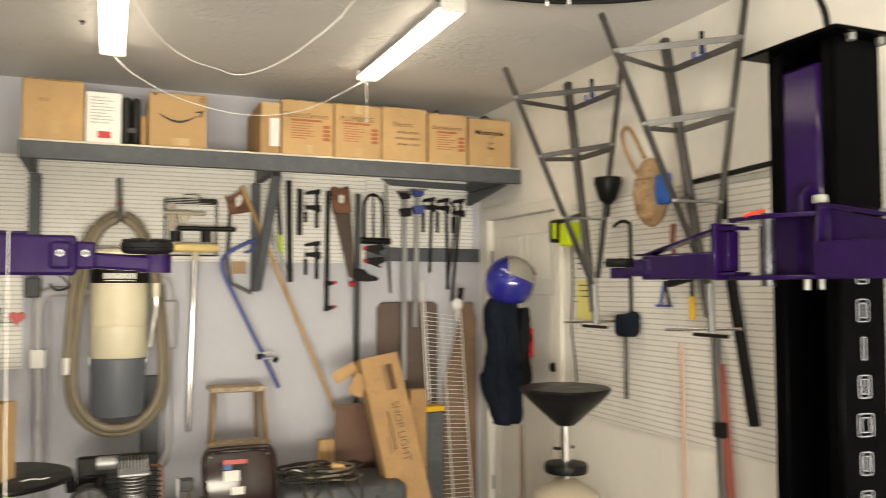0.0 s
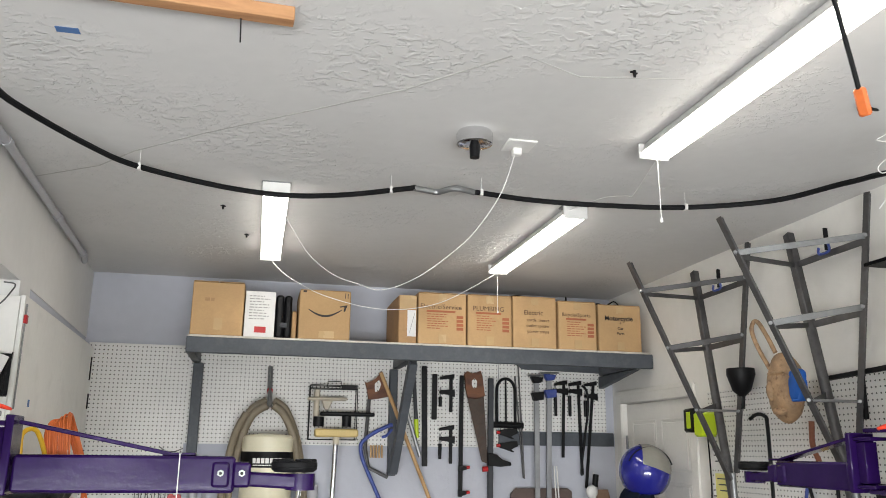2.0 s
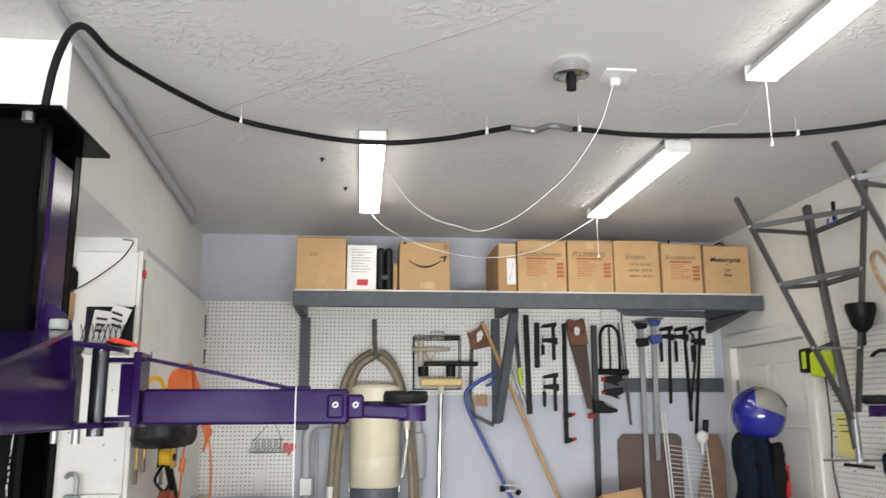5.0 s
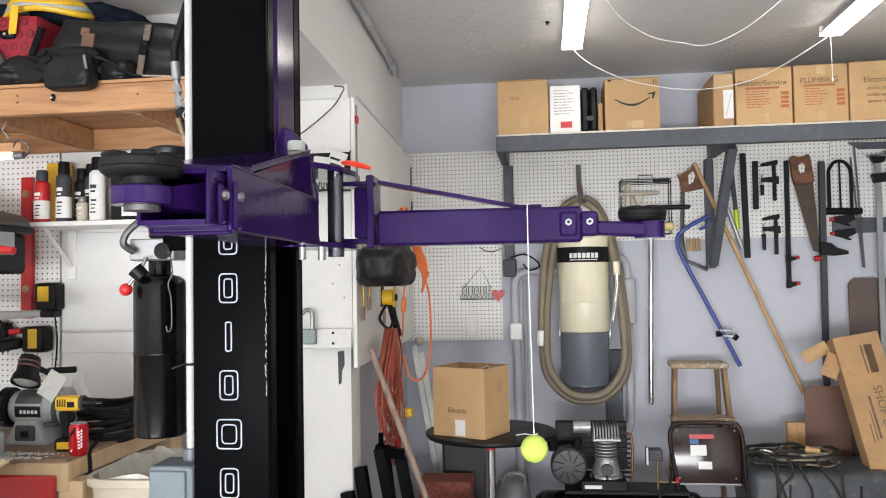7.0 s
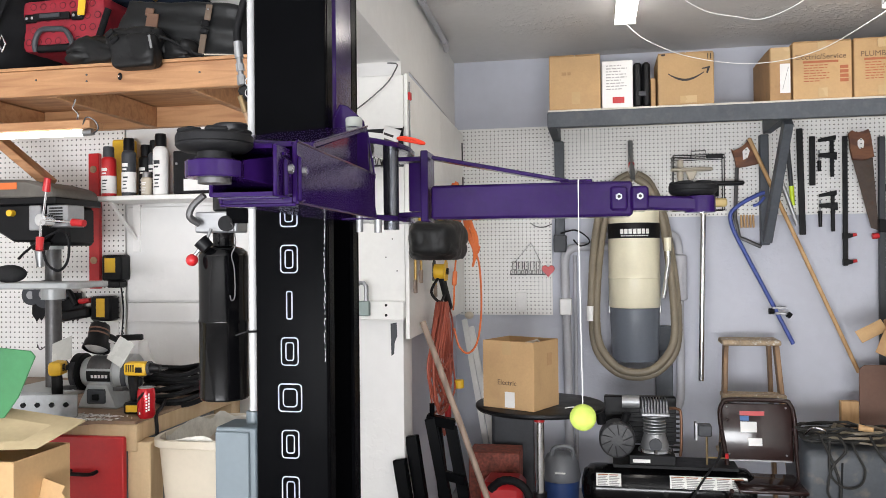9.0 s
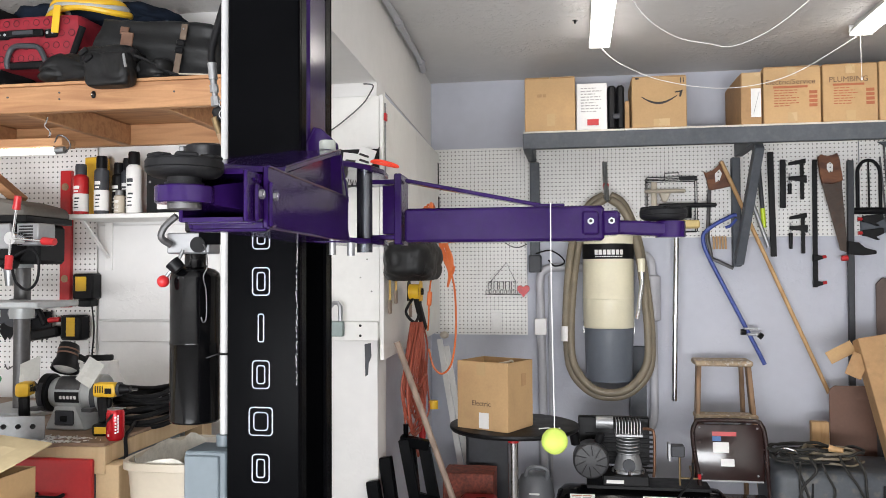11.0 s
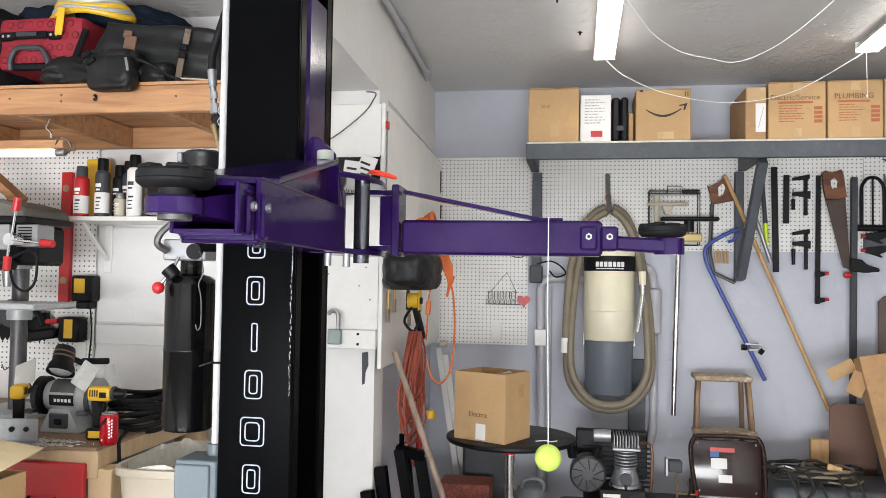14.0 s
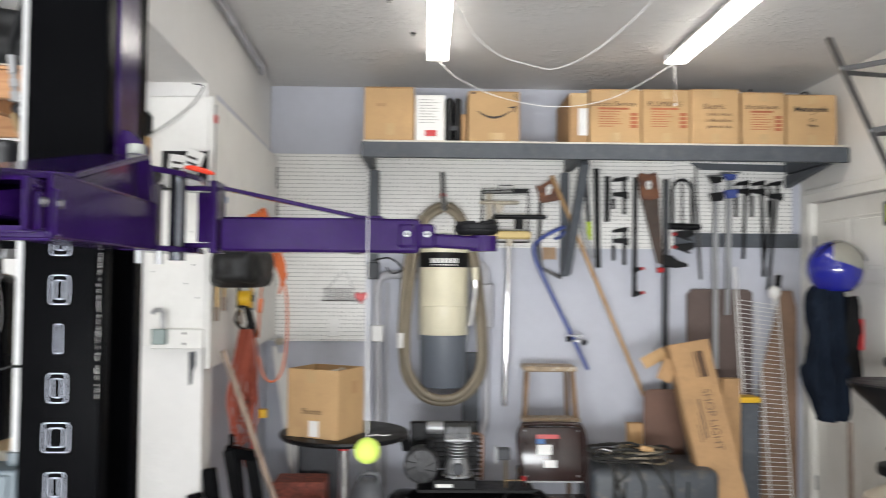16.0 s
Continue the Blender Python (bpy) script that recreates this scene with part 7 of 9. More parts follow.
bm = B(); tube(bm, [(-0.735, 3.449, 2.07), (-0.735, 3.381, 1.985), (-0.735, 3.381, 1.90)], 0.003, 6); part("rim_wire", bm, M_iron, t)
for k, (x, z) in enumerate(((-0.795, 2.05), (-0.86, 2.03))):
    bm = B(); obox(bm, Matrix.Translation((x, 3.405 + 0.015 * k, z - 0.06)) @ Matrix.Rotation(radians(20 - 12 * k), 4, "Y"), 0.075, 0.006, 0.15, 0.001); lf = part("leaflet", bm, M_paper, t)
    for q in range(3):
        bm = B(); obox(bm, Matrix.Translation((x + 0.005, 3.4005 + 0.015 * k, z - 0.02 - q * 0.025)) @ Matrix.Rotation(radians(20 - 12 * k), 4, "Y"), 0.045, 0.001, 0.01); part("printed_line", bm, M_ink, lf)
t = thing("latch_board", (-0.845, 3.44, 1.226), "white painted board screwed across the cabinet end", "board")
bm = B(); box(bm, -0.955, -0.737, 3.425, 3.4485, 1.226, 1.309, 0.003); part("plank", bm, M_cabinet, t)
for z in (1.247, 1.291):
    bm = B(); cyl(bm, (-0.815, 3.422, z), (-0.815, 3.4255, z), 0.006, n=10); part("screw", bm, M_iron, t)
bm = B(); prism(bm, [(-0.815, 1.205), (-0.787, 1.21), (-0.785, 1.15), (-0.797, 1.12), (-0.80, 1.07), (-0.812, 1.062)], on_y(3.4965), 0.003); structure("trim", bm, M_darkgrey, "bare dark patch where paint is torn off the wall end", "patch")
t = thing("hasp_lock", (-0.915, 3.44, 1.28), "green-grey steel padlock and hasp", "lock")
bm = B(); box(bm, -0.945, -0.885, 3.40, 3.4245, 1.245, 1.31, 0.004); part("lock_body", bm, material("green_grey_metal", (0.24, 0.29, 0.28), 0.5, 0.3), t)
bm = B(); tube(bm, [(-0.945, 3.41, 1.375), (-0.93, 3.41, 1.39), (-0.912, 3.41, 1.39), (-0.90, 3.41, 1.375), (-0.90, 3.41, 1.311)], 0.010, 8); part("shackle", bm, M_alu, t)
for x, z in ((-0.80, 1.72), (-0.82, 1.50), (-0.79, 1.58), (-0.77, 1.44), (-0.96, 1.55)):
    bm = B(); cyl(bm, (x, 3.446, z), (x, 3.4525, z), 0.0032, n=8)
    solid("screw_head", bm, M_gun, "small screw in the cabinet side", "screw", "screws")
for y, z0, z1 in ((3.50, 1.34, 1.60), (3.62, 1.38, 1.52), (3.95, 1.30, 1.45)):
    t = thing("paint_brush", (-0.70, y, z0), "small brush hung on the cabinet door", "brush", "brushes on the door")
    bm = B(); tube(bm, [(-0.70, y, z1), (-0.70, y, z0 + 0.06)], 0.006, 8); part("handle", bm, material("brass_handle", (0.5, 0.32, 0.1), 0.4, 0.5), t)
    bm = B(); box(bm, -0.706, -0.694, y - 0.016, y + 0.016, z0, z0 + 0.06, 0.002); part("bristles", bm, M_greywood, t)
bm = B(); box(bm, -0.7255, -0.7245, 3.72, 3.75, 1.87, 1.90); 
solid("tape_strip", bm, M_bluetape, "scrap of blue tape on the cabinet door", "tape")

# extension cords and tool bag hanging on the cabinet
t = thing("tool_bag", (-0.63, 3.62, 1.49), "black canvas tool bag hung on the cabinet", "bag")
bm = B(); soft_lump(bm, -0.71, -0.50, 3.32, 3.78, 1.485, 1.655, 0.016, 2.7, 9); part("bag_body", bm, M_softblack, t)
bm = B(); tube(bm, smooth_path([(-0.69, 3.60, 1.62), (-0.70, 3.60, 1.75), (-0.66, 3.66, 1.77), (-0.62, 3.7, 1.66)], 5), 0.010, 8); part("strap", bm, M_yellow, t)
t = thing("extension_lead", (-0.54, 3.8, 1.4), "bundle of orange extension cord", "cord", "extension cords")
rnd = random.Random(31)
for k in range(12):
    j = [rnd.uniform(-0.012, 0.012) for _ in range(6)]
    bm = B(); tube(bm, smooth_path([(-0.62 + 0.008 * k, 3.70 + j[0], 1.66), (-0.635 + 0.008 * k, 3.72, 1.79 + 0.004 * k + j[1]), (-0.585 + 0.004 * k, 3.80 + j[2], 1.80 + j[3]), (-0.545 + 0.003 * k, 3.84, 1.70), (-0.515 + 0.003 * k + j[4], 3.87, 1.60), (-0.495 + 0.002 * k, 3.88, 1.53 + j[5]), (-0.50 + 0.003 * k, 3.87, 1.45 + 0.009 * k)], 5), 0.0052, 7); part("cord_strand", bm, M_orange, t)
bm = B(); tube(bm, smooth_path([(-0.50, 3.88, 1.56), (-0.472, 3.9, 1.45), (-0.465, 3.9, 1.25), (-0.485, 3.9, 1.09), (-0.53, 3.9, 1.03), (-0.575, 3.9, 1.06), (-0.60, 3.9, 1.15)], 6), 0.0050, 7); part("cord_strand", bm, M_orange, t)
bm = B(); bar(bm, (-0.585, 3.86, 1.43), (-0.590, 3.86, 1.36), 0.022, 0.018, 0.005); part("plug", bm, M_orange, t)
bm = B(); tube(bm, smooth_path([(-0.56, 3.85, 1.62), (-0.575, 3.86, 1.52), (-0.588, 3.86, 1.42), (-0.592, 3.86, 1.30), (-0.60, 3.88, 1.24)], 5), 0.0042, 7); part("cord_strand", bm, M_orange, t)
t = thing("hand_winch", (-0.66, 3.88, 1.25), "yellow and black hand winch on a hook", "winch")
bm = B(); cyl(bm, (-0.68, 3.83, 1.43), (-0.63, 3.83, 1.43), 0.036, n=18); part("drum", bm, M_yellow, t, "yellow drum")
for x in (-0.684, -0.626):
    bm = B(); prism(bm, [(3.79, 1.385), (3.87, 1.385), (3.865, 1.47), (3.83, 1.50), (3.795, 1.47)], on_x(x), 0.004, 0.001); part("side_plate", bm, M_yellow if x > -0.65 else M_iron, t)
bm = B(); cyl(bm, (-0.621, 3.83, 1.43), (-0.612, 3.83, 1.43), 0.016, n=12); part("hub", bm, M_iron, t)
bm = B(); tube(bm, smooth_path([(-0.655, 3.83, 1.49), (-0.655, 3.84, 1.53), (-0.66, 3.82, 1.55), (-0.665, 3.80, 1.53)], 4), 0.006, 7); part("hook", bm, M_steel, t)
bm = B(); bar(bm, (-0.655, 3.85, 1.42), (-0.63, 3.95, 1.24), 0.03, 0.03, 0.006); part("lever", bm, M_iron, t)
bm = B(); tube(bm, smooth_path([(-0.66, 3.82, 1.40), (-0.70, 3.84, 1.33), (-0.66, 3.87, 1.28), (-0.64, 3.9, 1.34)], 5), 0.007, 7); part("cable", bm, M_iron, t)
t = thing("red_cord_bundle", (-0.63, 3.85, 0.70), "hank of faded red extension cord", "cord", "extension cords")
rnd = random.Random(9)
for k in range(20):
    y0 = 3.84 + rnd.uniform(-0.09, 0.09)
    x0 = -0.675 + rnd.uniform(0, 0.05)
    zb = rnd.uniform(0.74, 0.98)
    w = rnd.uniform(0.08, 0.22)
    j = [rnd.uniform(-0.02, 0.02) for _ in range(8)]
    bm = B(); tube(bm, smooth_path([(x0, 3.86 + j[0], 1.28), (x0 + 0.01, y0 - w * 0.5 + j[1], 1.16), (x0 + j[2] * 0.4, y0 - w + j[3], 1.0), (x0 + 0.005, y0 - w * 0.6, zb + 0.04), (x0, y0 + j[4], zb), (x0 + 0.012, y0 + w * 0.7, zb + 0.05), (x0 + j[5] * 0.4, y0 + w * 0.9, 1.02 + j[6]), (x0 + 0.01, y0 + w * 0.4 + j[7], 1.17), (x0, 3.87, 1.28)], 4), 0.0046, 6); part("cord_loop", bm, M_rust, t)
bm = B(); tube(bm, smooth_path([(-0.66, 3.95, 0.86), (-0.67, 3.9, 0.75), (-0.66, 3.93, 0.62), (-0.655, 3.95, 0.70)], 5), 0.005, 6); part("cord_end", bm, M_rust, t)
bm = B(); cyl(bm, (-0.60, 4.02, 0.88), (-0.60, 4.02, 0.84), 0.025, n=12); part("plug", bm, M_yellow, t)
bm = B(); tube(bm, smooth_path([(-0.669, 3.50, 1.215), (-0.535, 3.498, 0.85), (-0.388, 3.50, 0.443), (-0.227, 3.50, 0.0)], 5), 0.0135, 12)
solid("wooden_pole", bm, M_greywood, "weathered wooden pole leaning below the cabinet", "pole")
t = thing("white_trim_boards", (-0.66, 4.9, 0), "two white trim strips leaning at the wall", "trim boards")
for dx in (0, 0.045):
    bm = B(); bar(bm, (-0.765 + dx, 5.2, 1.09 - dx), (-0.52 + dx, 4.85, 0.0), 0.035, 0.02, 0.002, up=(0, 1, 0)); part("strip", bm, M_whiteplastic, t)
bm = B(); ball(bm, (-0.73, 5.18, 1.12), 0.03, (1, 1, 0.8), 12, 8)
solid("pale_knob", bm, M_beige, "pale plastic cap on top of the strips", "cap")
t = thing("screwdriver", (-0.70, 4.6, 0.6), "long screwdriver with a red handle on the wall", "screwdriver")
bm = B(); cyl(bm, (-0.77, 4.6, 0.70), (-0.765, 4.6, 0.52), 0.022, 0.018, n=12); part("handle", bm, M_red, t)
bm = B(); cyl(bm, (-0.77, 4.6, 0.70), (-0.775, 4.6, 0.98), 0.006, n=8); part("shaft", bm, M_steel, t)
# black ramps and stands below the cabinet
t = thing("black_steel_stand", (-0.62, 3.7, 0), "black welded steel stand leaning at the wall", "stand")
for p, q in (((-0.66, 3.60, 0.77), (-0.50, 3.55, 0.0)), ((-0.57, 3.62, 0.73), (-0.42, 3.56, 0.0)), ((-0.66, 3.70, 0.76), (-0.60, 3.80, 0.0))):
    bm = B(); bar(bm, p, q, 0.05, 0.035, 0.003, up=(0, 1, 0)); part("leg", bm, M_black, t)
bm = B(); bar(bm, (-0.68, 3.61, 0.765), (-0.55, 3.62, 0.74), 0.05, 0.045, 0.004); part("top_bar", bm, M_black, t)
bm = B(); bar(bm, (-0.60, 3.59, 0.52), (-0.50, 3.58, 0.50), 0.03, 0.04, 0.003); part("rung", bm, M_black, t)
bm = B(); cyl(bm, (-0.66, 3.64, 0.78), (-0.66, 3.64, 0.83), 0.012, n=8); part("pin", bm, M_black, t)
for p, q in (((-0.735, 3.55, 0.70), (-0.62, 3.50, 0.0)), ((-0.775, 3.48, 0.61), (-0.66, 3.42, 0.0))):
    bm = B(); bar(bm, p, q, 0.055, 0.05, 0.004, up=(0, 1, 0))
    solid("steel_bar", bm, M_black, "black square steel bar leaning at the wall", "bar", "black bars")
# pens clipped at the cabinet's far edge
for z0, z1, yy in ((2.10, 2.24, 5.22), (1.93, 2.02, 5.24)):
    bm = B(); cyl(bm, (-0.775, yy, z0), (-0.778, yy, z1), 0.008, 0.011, n=8)
    solid("marker_pen", bm, M_plastic, "black marker clipped at the cabinet edge", "pen", "marker pens")
bm = B(); box(bm, -1.08, -0.98, 3.40, 3.49, 2.0, 2.12, 0.003)
solid("small_carton", bm, M_card, "small brown box in the recess over the cabinet", "box")
bm = B(); box(bm, -1.08, -0.975, 3.40, 3.49, 2.122, 2.23, 0.02)
solid("black_pouch", bm, M_blackcloth, "black pouch on top of the small box", "pouch")


# ---- workbench bay ----
t = thing("loft_shelf", (-2.3, 3.2, 2.14), "pine lumber loft shelf with plywood deck", "shelf")
bm = B(); box(bm, -3.55, -1.06, 2.80, 2.838, 2.143, 2.243, 0.003); part("front_beam", bm, M_pine, t)
bm = B(); box(bm, -3.55, -1.06, 3.60, 3.638, 2.143, 2.243, 0.003); part("rear_beam", bm, M_pine, t)
for x in (-3.3, -2.63, -2.02, -1.42):
    bm = B(); box(bm, x - 0.019, x + 0.019, 2.84, 3.598, 2.143, 2.24, 0.003); part("joist", bm, M_pine, t)
bm = B(); box(bm, -3.55, -1.06, 2.795, 3.64, 2.244, 2.256, 0.001); part("deck", bm, M_pine, t)
bm = B(); bar(bm, (-2.70, 3.30, 2.12), (-2.40, 3.35, 1.86), 0.038, 0.085, 0.003, up=(0, 1, 0)); part("knee_brace", bm, M_pine, t)
t = thing("hook", (-1.68, 2.79, 2.21), "small black hook screwed in the beam", "hook")
bm = B(); ball(bm, (-1.685, 2.793, 2.20), 0.009, (1, 0.6, 1.6), 10, 8); part("plate", bm, M_iron, t)
bm = B(); ball(bm, (-1.685, 2.786, 2.20), 0.004, (1, 1, 1), 8, 6); part("screw", bm, M_chrome, t)
for x, z in ((-1.83, 2.215), (-1.83, 2.19), (-1.36, 2.2), (-2.05, 2.205)):
    bm = B(); cyl(bm, (x, 2.797, z), (x, 2.8005, z), 0.004, n=8)
    solid("nail_head", bm, M_gun, "nail head in the pine beam", "nail", "nails")

# under-shelf light
t = thing("bench_light", (-2.2, 2.85, 2.0), "wood-backed tube light hung by chains under the shelf", "light fixture")
bm = B(); box(bm, -2.75, -1.86, 2.86, 2.95, 2.022, 2.055, 0.003); part("wood_rail", bm, M_pine, t)
bm = B(); cyl(bm, (-2.73, 2.88, 2.006), (-1.90, 2.88, 2.006), 0.0135, n=14); part("tube", bm, glow("tube_light", (1, 0.97, 0.92), 4.0), t, "glowing tube")
bm = B(); cyl(bm, (-1.90, 2.88, 2.006), (-1.86, 2.88, 2.008), 0.014, n=14); part("tube_end", bm, M_steel, t)
bm = B(); tube(bm, smooth_path([(-1.90, 2.87, 2.02), (-1.87, 2.85, 2.06), (-1.84, 2.86, 2.05), (-1.83, 2.87, 2.02), (-1.86, 2.88, 2.0)], 5), 0.003, 6); part("wire_loop", bm, M_gun, t)
for x in (-1.95, -2.6):
    bm = B(); tube(bm, smooth_path([(x, 2.90, 2.05), (x + 0.012, 2.90, 2.085), (x - 0.01, 2.90, 2.11), (x, 2.90, 2.145)], 4), 0.004, 6); part("chain", bm, M_chrome, t)


LD = 2.257
t = thing("roll_top_backpack", (-1.52, 3.0, LD), "black canvas roll-top backpack with brown leather straps", "bag", "bags on the loft")
bm = B(); soft_lump(bm, -1.80, -1.225, 2.855, 3.15, LD, 2.525, 0.010, 3.1, 9, 7.0)
for v in bm.verts:
    u = (v.co.x + 1.80) / 0.575
    v.co.z -= max(0.0, v.co.z - LD) * 0.20 * u
    if v.co.z > 2.30 and u < 0.2:
        v.co.x += 0.10 * (0.2 - u) / 0.2 * (v.co.z - 2.30) / 0.2
    v.co.y += 0.010 * math.sin(v.co.z * 60 + v.co.x * 9) * (1 if v.co.y < 2.90 else 0) * (0.4 + 0.6 * u)
part("bag_body", bm, M_leatherblack, t)
bm = B(); obox(bm, Matrix.Translation((-1.580, 2.842, 2.405)) @ Matrix.Rotation(radians(10), 4, "Y"), 0.050, 0.006, 0.085, 0.002); tab = part("leather_tab", bm, M_leather, t, "brown leather tab")
bm = B(); obox(bm, Matrix.Translation((-1.590, 2.846, 2.455)) @ Matrix.Rotation(radians(10), 4, "Y"), 0.036, 0.006, 0.03, 0.002); part("tab_end", bm, M_leather, tab)
for x, z, l in ((-1.342, 2.435, 0.06), (-1.368, 2.315, 0.08)):
    bm = B(); obox(bm, Matrix.Translation((x, 2.838, z)) @ Matrix.Rotation(radians(10), 4, "Y"), 0.026, 0.005, l, 0.002); part("strap", bm, M_strapbrown, t)
for dz in (0.014, -0.014):
    bm = B(); obox(bm, Matrix.Translation((-1.356 + dz * 0.2, 2.834, 2.378 + dz)) @ Matrix.Rotation(radians(10), 4, "Y"), 0.034, 0.010, 0.024, 0.004); part("buckle", bm, M_plastic, t)
bm = B(); ball(bm, (-1.340, 2.832, 2.445), 0.004, (1, 0.6, 1), 8, 6); part("stud", bm, M_steel, t)
bm = B(); cyl(bm, (-1.83, 2.86, 2.34), (-1.775, 2.86, 2.485), 0.013, n=12); part("rolled_edge", bm, M_blackcloth, t)
bm = B(); tube(bm, smooth_path([(-1.60, 2.838, 2.282), (-1.45, 2.836, 2.280), (-1.30, 2.838, 2.272), (-1.235, 2.85, 2.268)], 5), 0.003, 6); part("piping", bm, M_beige, t)
t = thing("red_suitcase", (-1.98, 3.0, LD), "red patterned soft suitcase with black handles", "suitcase", "bags on the loft")
bm = B(); soft_lump(bm, -2.16, -1.80, 2.90, 3.25, LD + 0.09, 2.55, 0.003, 7.0, 3, 14.0); body = part("shell", bm, M_redcloth, t)
rnd = random.Random(3)
for r in range(4):
    for c in range(8):
        x, z = -2.13 + c * 0.044 + (0.022 if r % 2 else 0), LD + 0.125 + r * 0.047
        if x > -1.82:
            continue
        pts = [(x + 0.013 * math.cos(a), 2.893, z + 0.013 * math.sin(a)) for a in [j * math.tau / 10 for j in range(10)]]
        bm = B(); tube(bm, pts, 0.0022, 5, closed=True); part("ring_print", bm, M_darkred, t)
z = 2.475
for x in (-2.115, -1.905):
    bm = B(); box(bm, x - 0.028, x + 0.028, 2.878, 2.892, z - 0.018, z + 0.018, 0.006); mt = part("handle_mount", bm, M_plastic, t)
    for dx in (-0.012, 0.012):
        bm = B(); cyl(bm, (x + dx, 2.879, z), (x + dx, 2.875, z), 0.006, n=10); part("rivet", bm, M_chrome, mt)
bm = B(); bar(bm, (-2.09, 2.872, z), (-1.93, 2.872, z), 0.012, 0.030, 0.004); hd = part("grip", bm, M_plastic, t)
bm = B(); bar(bm, (-2.06, 2.864, z + 0.002), (-1.97, 2.864, z + 0.002), 0.004, 0.016, 0.001); part("ribbing", bm, M_darkgrey, hd)
z = 2.385
bm = B(); tube(bm, smooth_path([(-2.09, 2.88, z - 0.045), (-2.088, 2.872, z - 0.01), (-2.06, 2.868, z + 0.035), (-2.0, 2.866, z + 0.038), (-1.95, 2.868, z + 0.03), (-1.925, 2.872, z - 0.01), (-1.92, 2.88, z - 0.045)], 5), 0.011, 8); part("pull_frame", bm, M_darkgrey, t, "grey pull handle frame")
bm = B(); box(bm, -2.085, -1.925, 2.874, 2.892, z - 0.05, z - 0.02, 0.006); part("pull_grip", bm, M_plastic, t)
for ob in t.children_recursive:
    ob.data.transform(Matrix.Translation((-0.022, 0, 0)))
t = thing("black_duffel", (-1.75, 2.9, LD), "slumped black cloth pouch hanging over the beam", "bag", "bags on the loft")
bm = B(); soft_lump(bm, -1.90, -1.55, 2.775, 2.90, LD, LD + 0.105, 0.036, 1.4, 11)
for v in bm.verts:
    v.co.z = LD + (v.co.z - LD) * (0.72 + 0.28 * math.sin((v.co.x + 1.92) * 14))
part("flap", bm, M_softblack, t)
bm = B(); soft_lump(bm, -1.68, -1.505, 2.715, 2.79, LD - 0.042, LD + 0.085, 0.012, 5.2, 6, 5.0); part("pocket", bm, M_softblack, t)
bm = B(); soft_lump(bm, -1.72, -1.50, 2.735, 2.90, LD + 0.045, LD + 0.12, 0.016, 6.6, 6); part("pocket_lid", bm, M_softblack, t)
bm = B(); soft_lump(bm, -1.56, -1.40, 2.79, 2.90, LD, LD + 0.07, 0.022, 8.1, 6); part("loose_cloth", bm, M_softblack, t)
bm = B(); tube(bm, smooth_path([(-1.50, 2.76, LD + 0.075), (-1.46, 2.78, LD + 0.06), (-1.40, 2.82, LD + 0.025), (-1.36, 2.83, LD + 0.012)], 5), 0.006, 7); part("strap", bm, M_softblack, t)
for x, z in ((-1.675, LD + 0.085), (-1.655, LD + 0.060)):
    bm = B(); obox(bm, Matrix.Translation((x, 2.712, z)) @ Matrix.Rotation(radians(-35), 4, "Y"), 0.040, 0.012, 0.020, 0.004); part("buckle", bm, M_plastic, t)
bm = B(); bar(bm, (-1.515, 2.712, LD + 0.07), (-1.505, 2.712, LD + 0.02), 0.010, 0.004, 0.001); part("zip_pull", bm, M_steel, t)
t = thing("black_backpack", (-2.4, 2.95, LD), "black backpack with dangling straps", "bag", "bags on the loft")
bm = B(); soft_lump(bm, -2.75, -2.17, 2.84, 3.2, LD, 2.62, 0.03, 9.4); part("bag_body", bm, M_blackcloth, t)
for x in (-2.24, -2.30):
    bm = B(); obox(bm, Matrix.Translation((x, 2.815, 2.44)) @ Matrix.Rotation(radians(25), 4, "Y"), 0.02, 0.006, 0.24, 0.002); part("strap", bm, M_blackcloth, t)
bm = B(); tube(bm, [(-2.215, 2.80, 2.36), (-2.20, 2.80, 2.39), (-2.185, 2.80, 2.355), (-2.20, 2.80, 2.325)], 0.004, 6, closed=True); part("buckle", bm, M_chrome, t)
t = thing("rope_bag", (-1.85, 3.0, 2.55), "coil of yellow and black rope on top of the bags", "rope")
for k in range(5):
    pts = [(-1.85 + (0.17 - 0.012 * k) * math.cos(a), 3.02 + 0.11 * math.sin(a), 2.575 + 0.016 * k + 0.008 * math.sin(3 * a + k)) for a in [j * math.tau / 18 for j in range(18)]]
    bm = B(); tube(bm, smooth_path(pts, 3, True), 0.013, 8, closed=True); part("rope_loop", bm, M_yellow if k % 2 == 0 else M_greycast, t, "yellow rope strand" if k % 2 == 0 else "")
bm = B(); obox(bm, Matrix.Translation((-1.895, 2.868, 2.525)) @ Matrix.Rotation(radians(6), 4, "Y"), 0.032, 0.006, 0.11, 0.002); part("webbing_end", bm, M_yellow, t)
t = thing("dark_jacket", (-2.0, 3.2, 2.56), "folded dark jacket on top of the loft pile", "jacket")
bm = B(); soft_lump(bm, -2.30, -1.60, 3.05, 3.45, 2.555, 2.66, 0.035, 2.2); part("cloth", bm, M_denim, t)

# narrow white shelf with spray cans
t = thing("wall_shelf", (-1.9, 3.5, 1.6), "narrow white shelf on metal brackets", "shelf")
bm = B(); box(bm, -2.21, -1.30, 3.385, 3.64, 1.775, 1.797, 0.003); part("board", bm, M_whiteplastic, t)
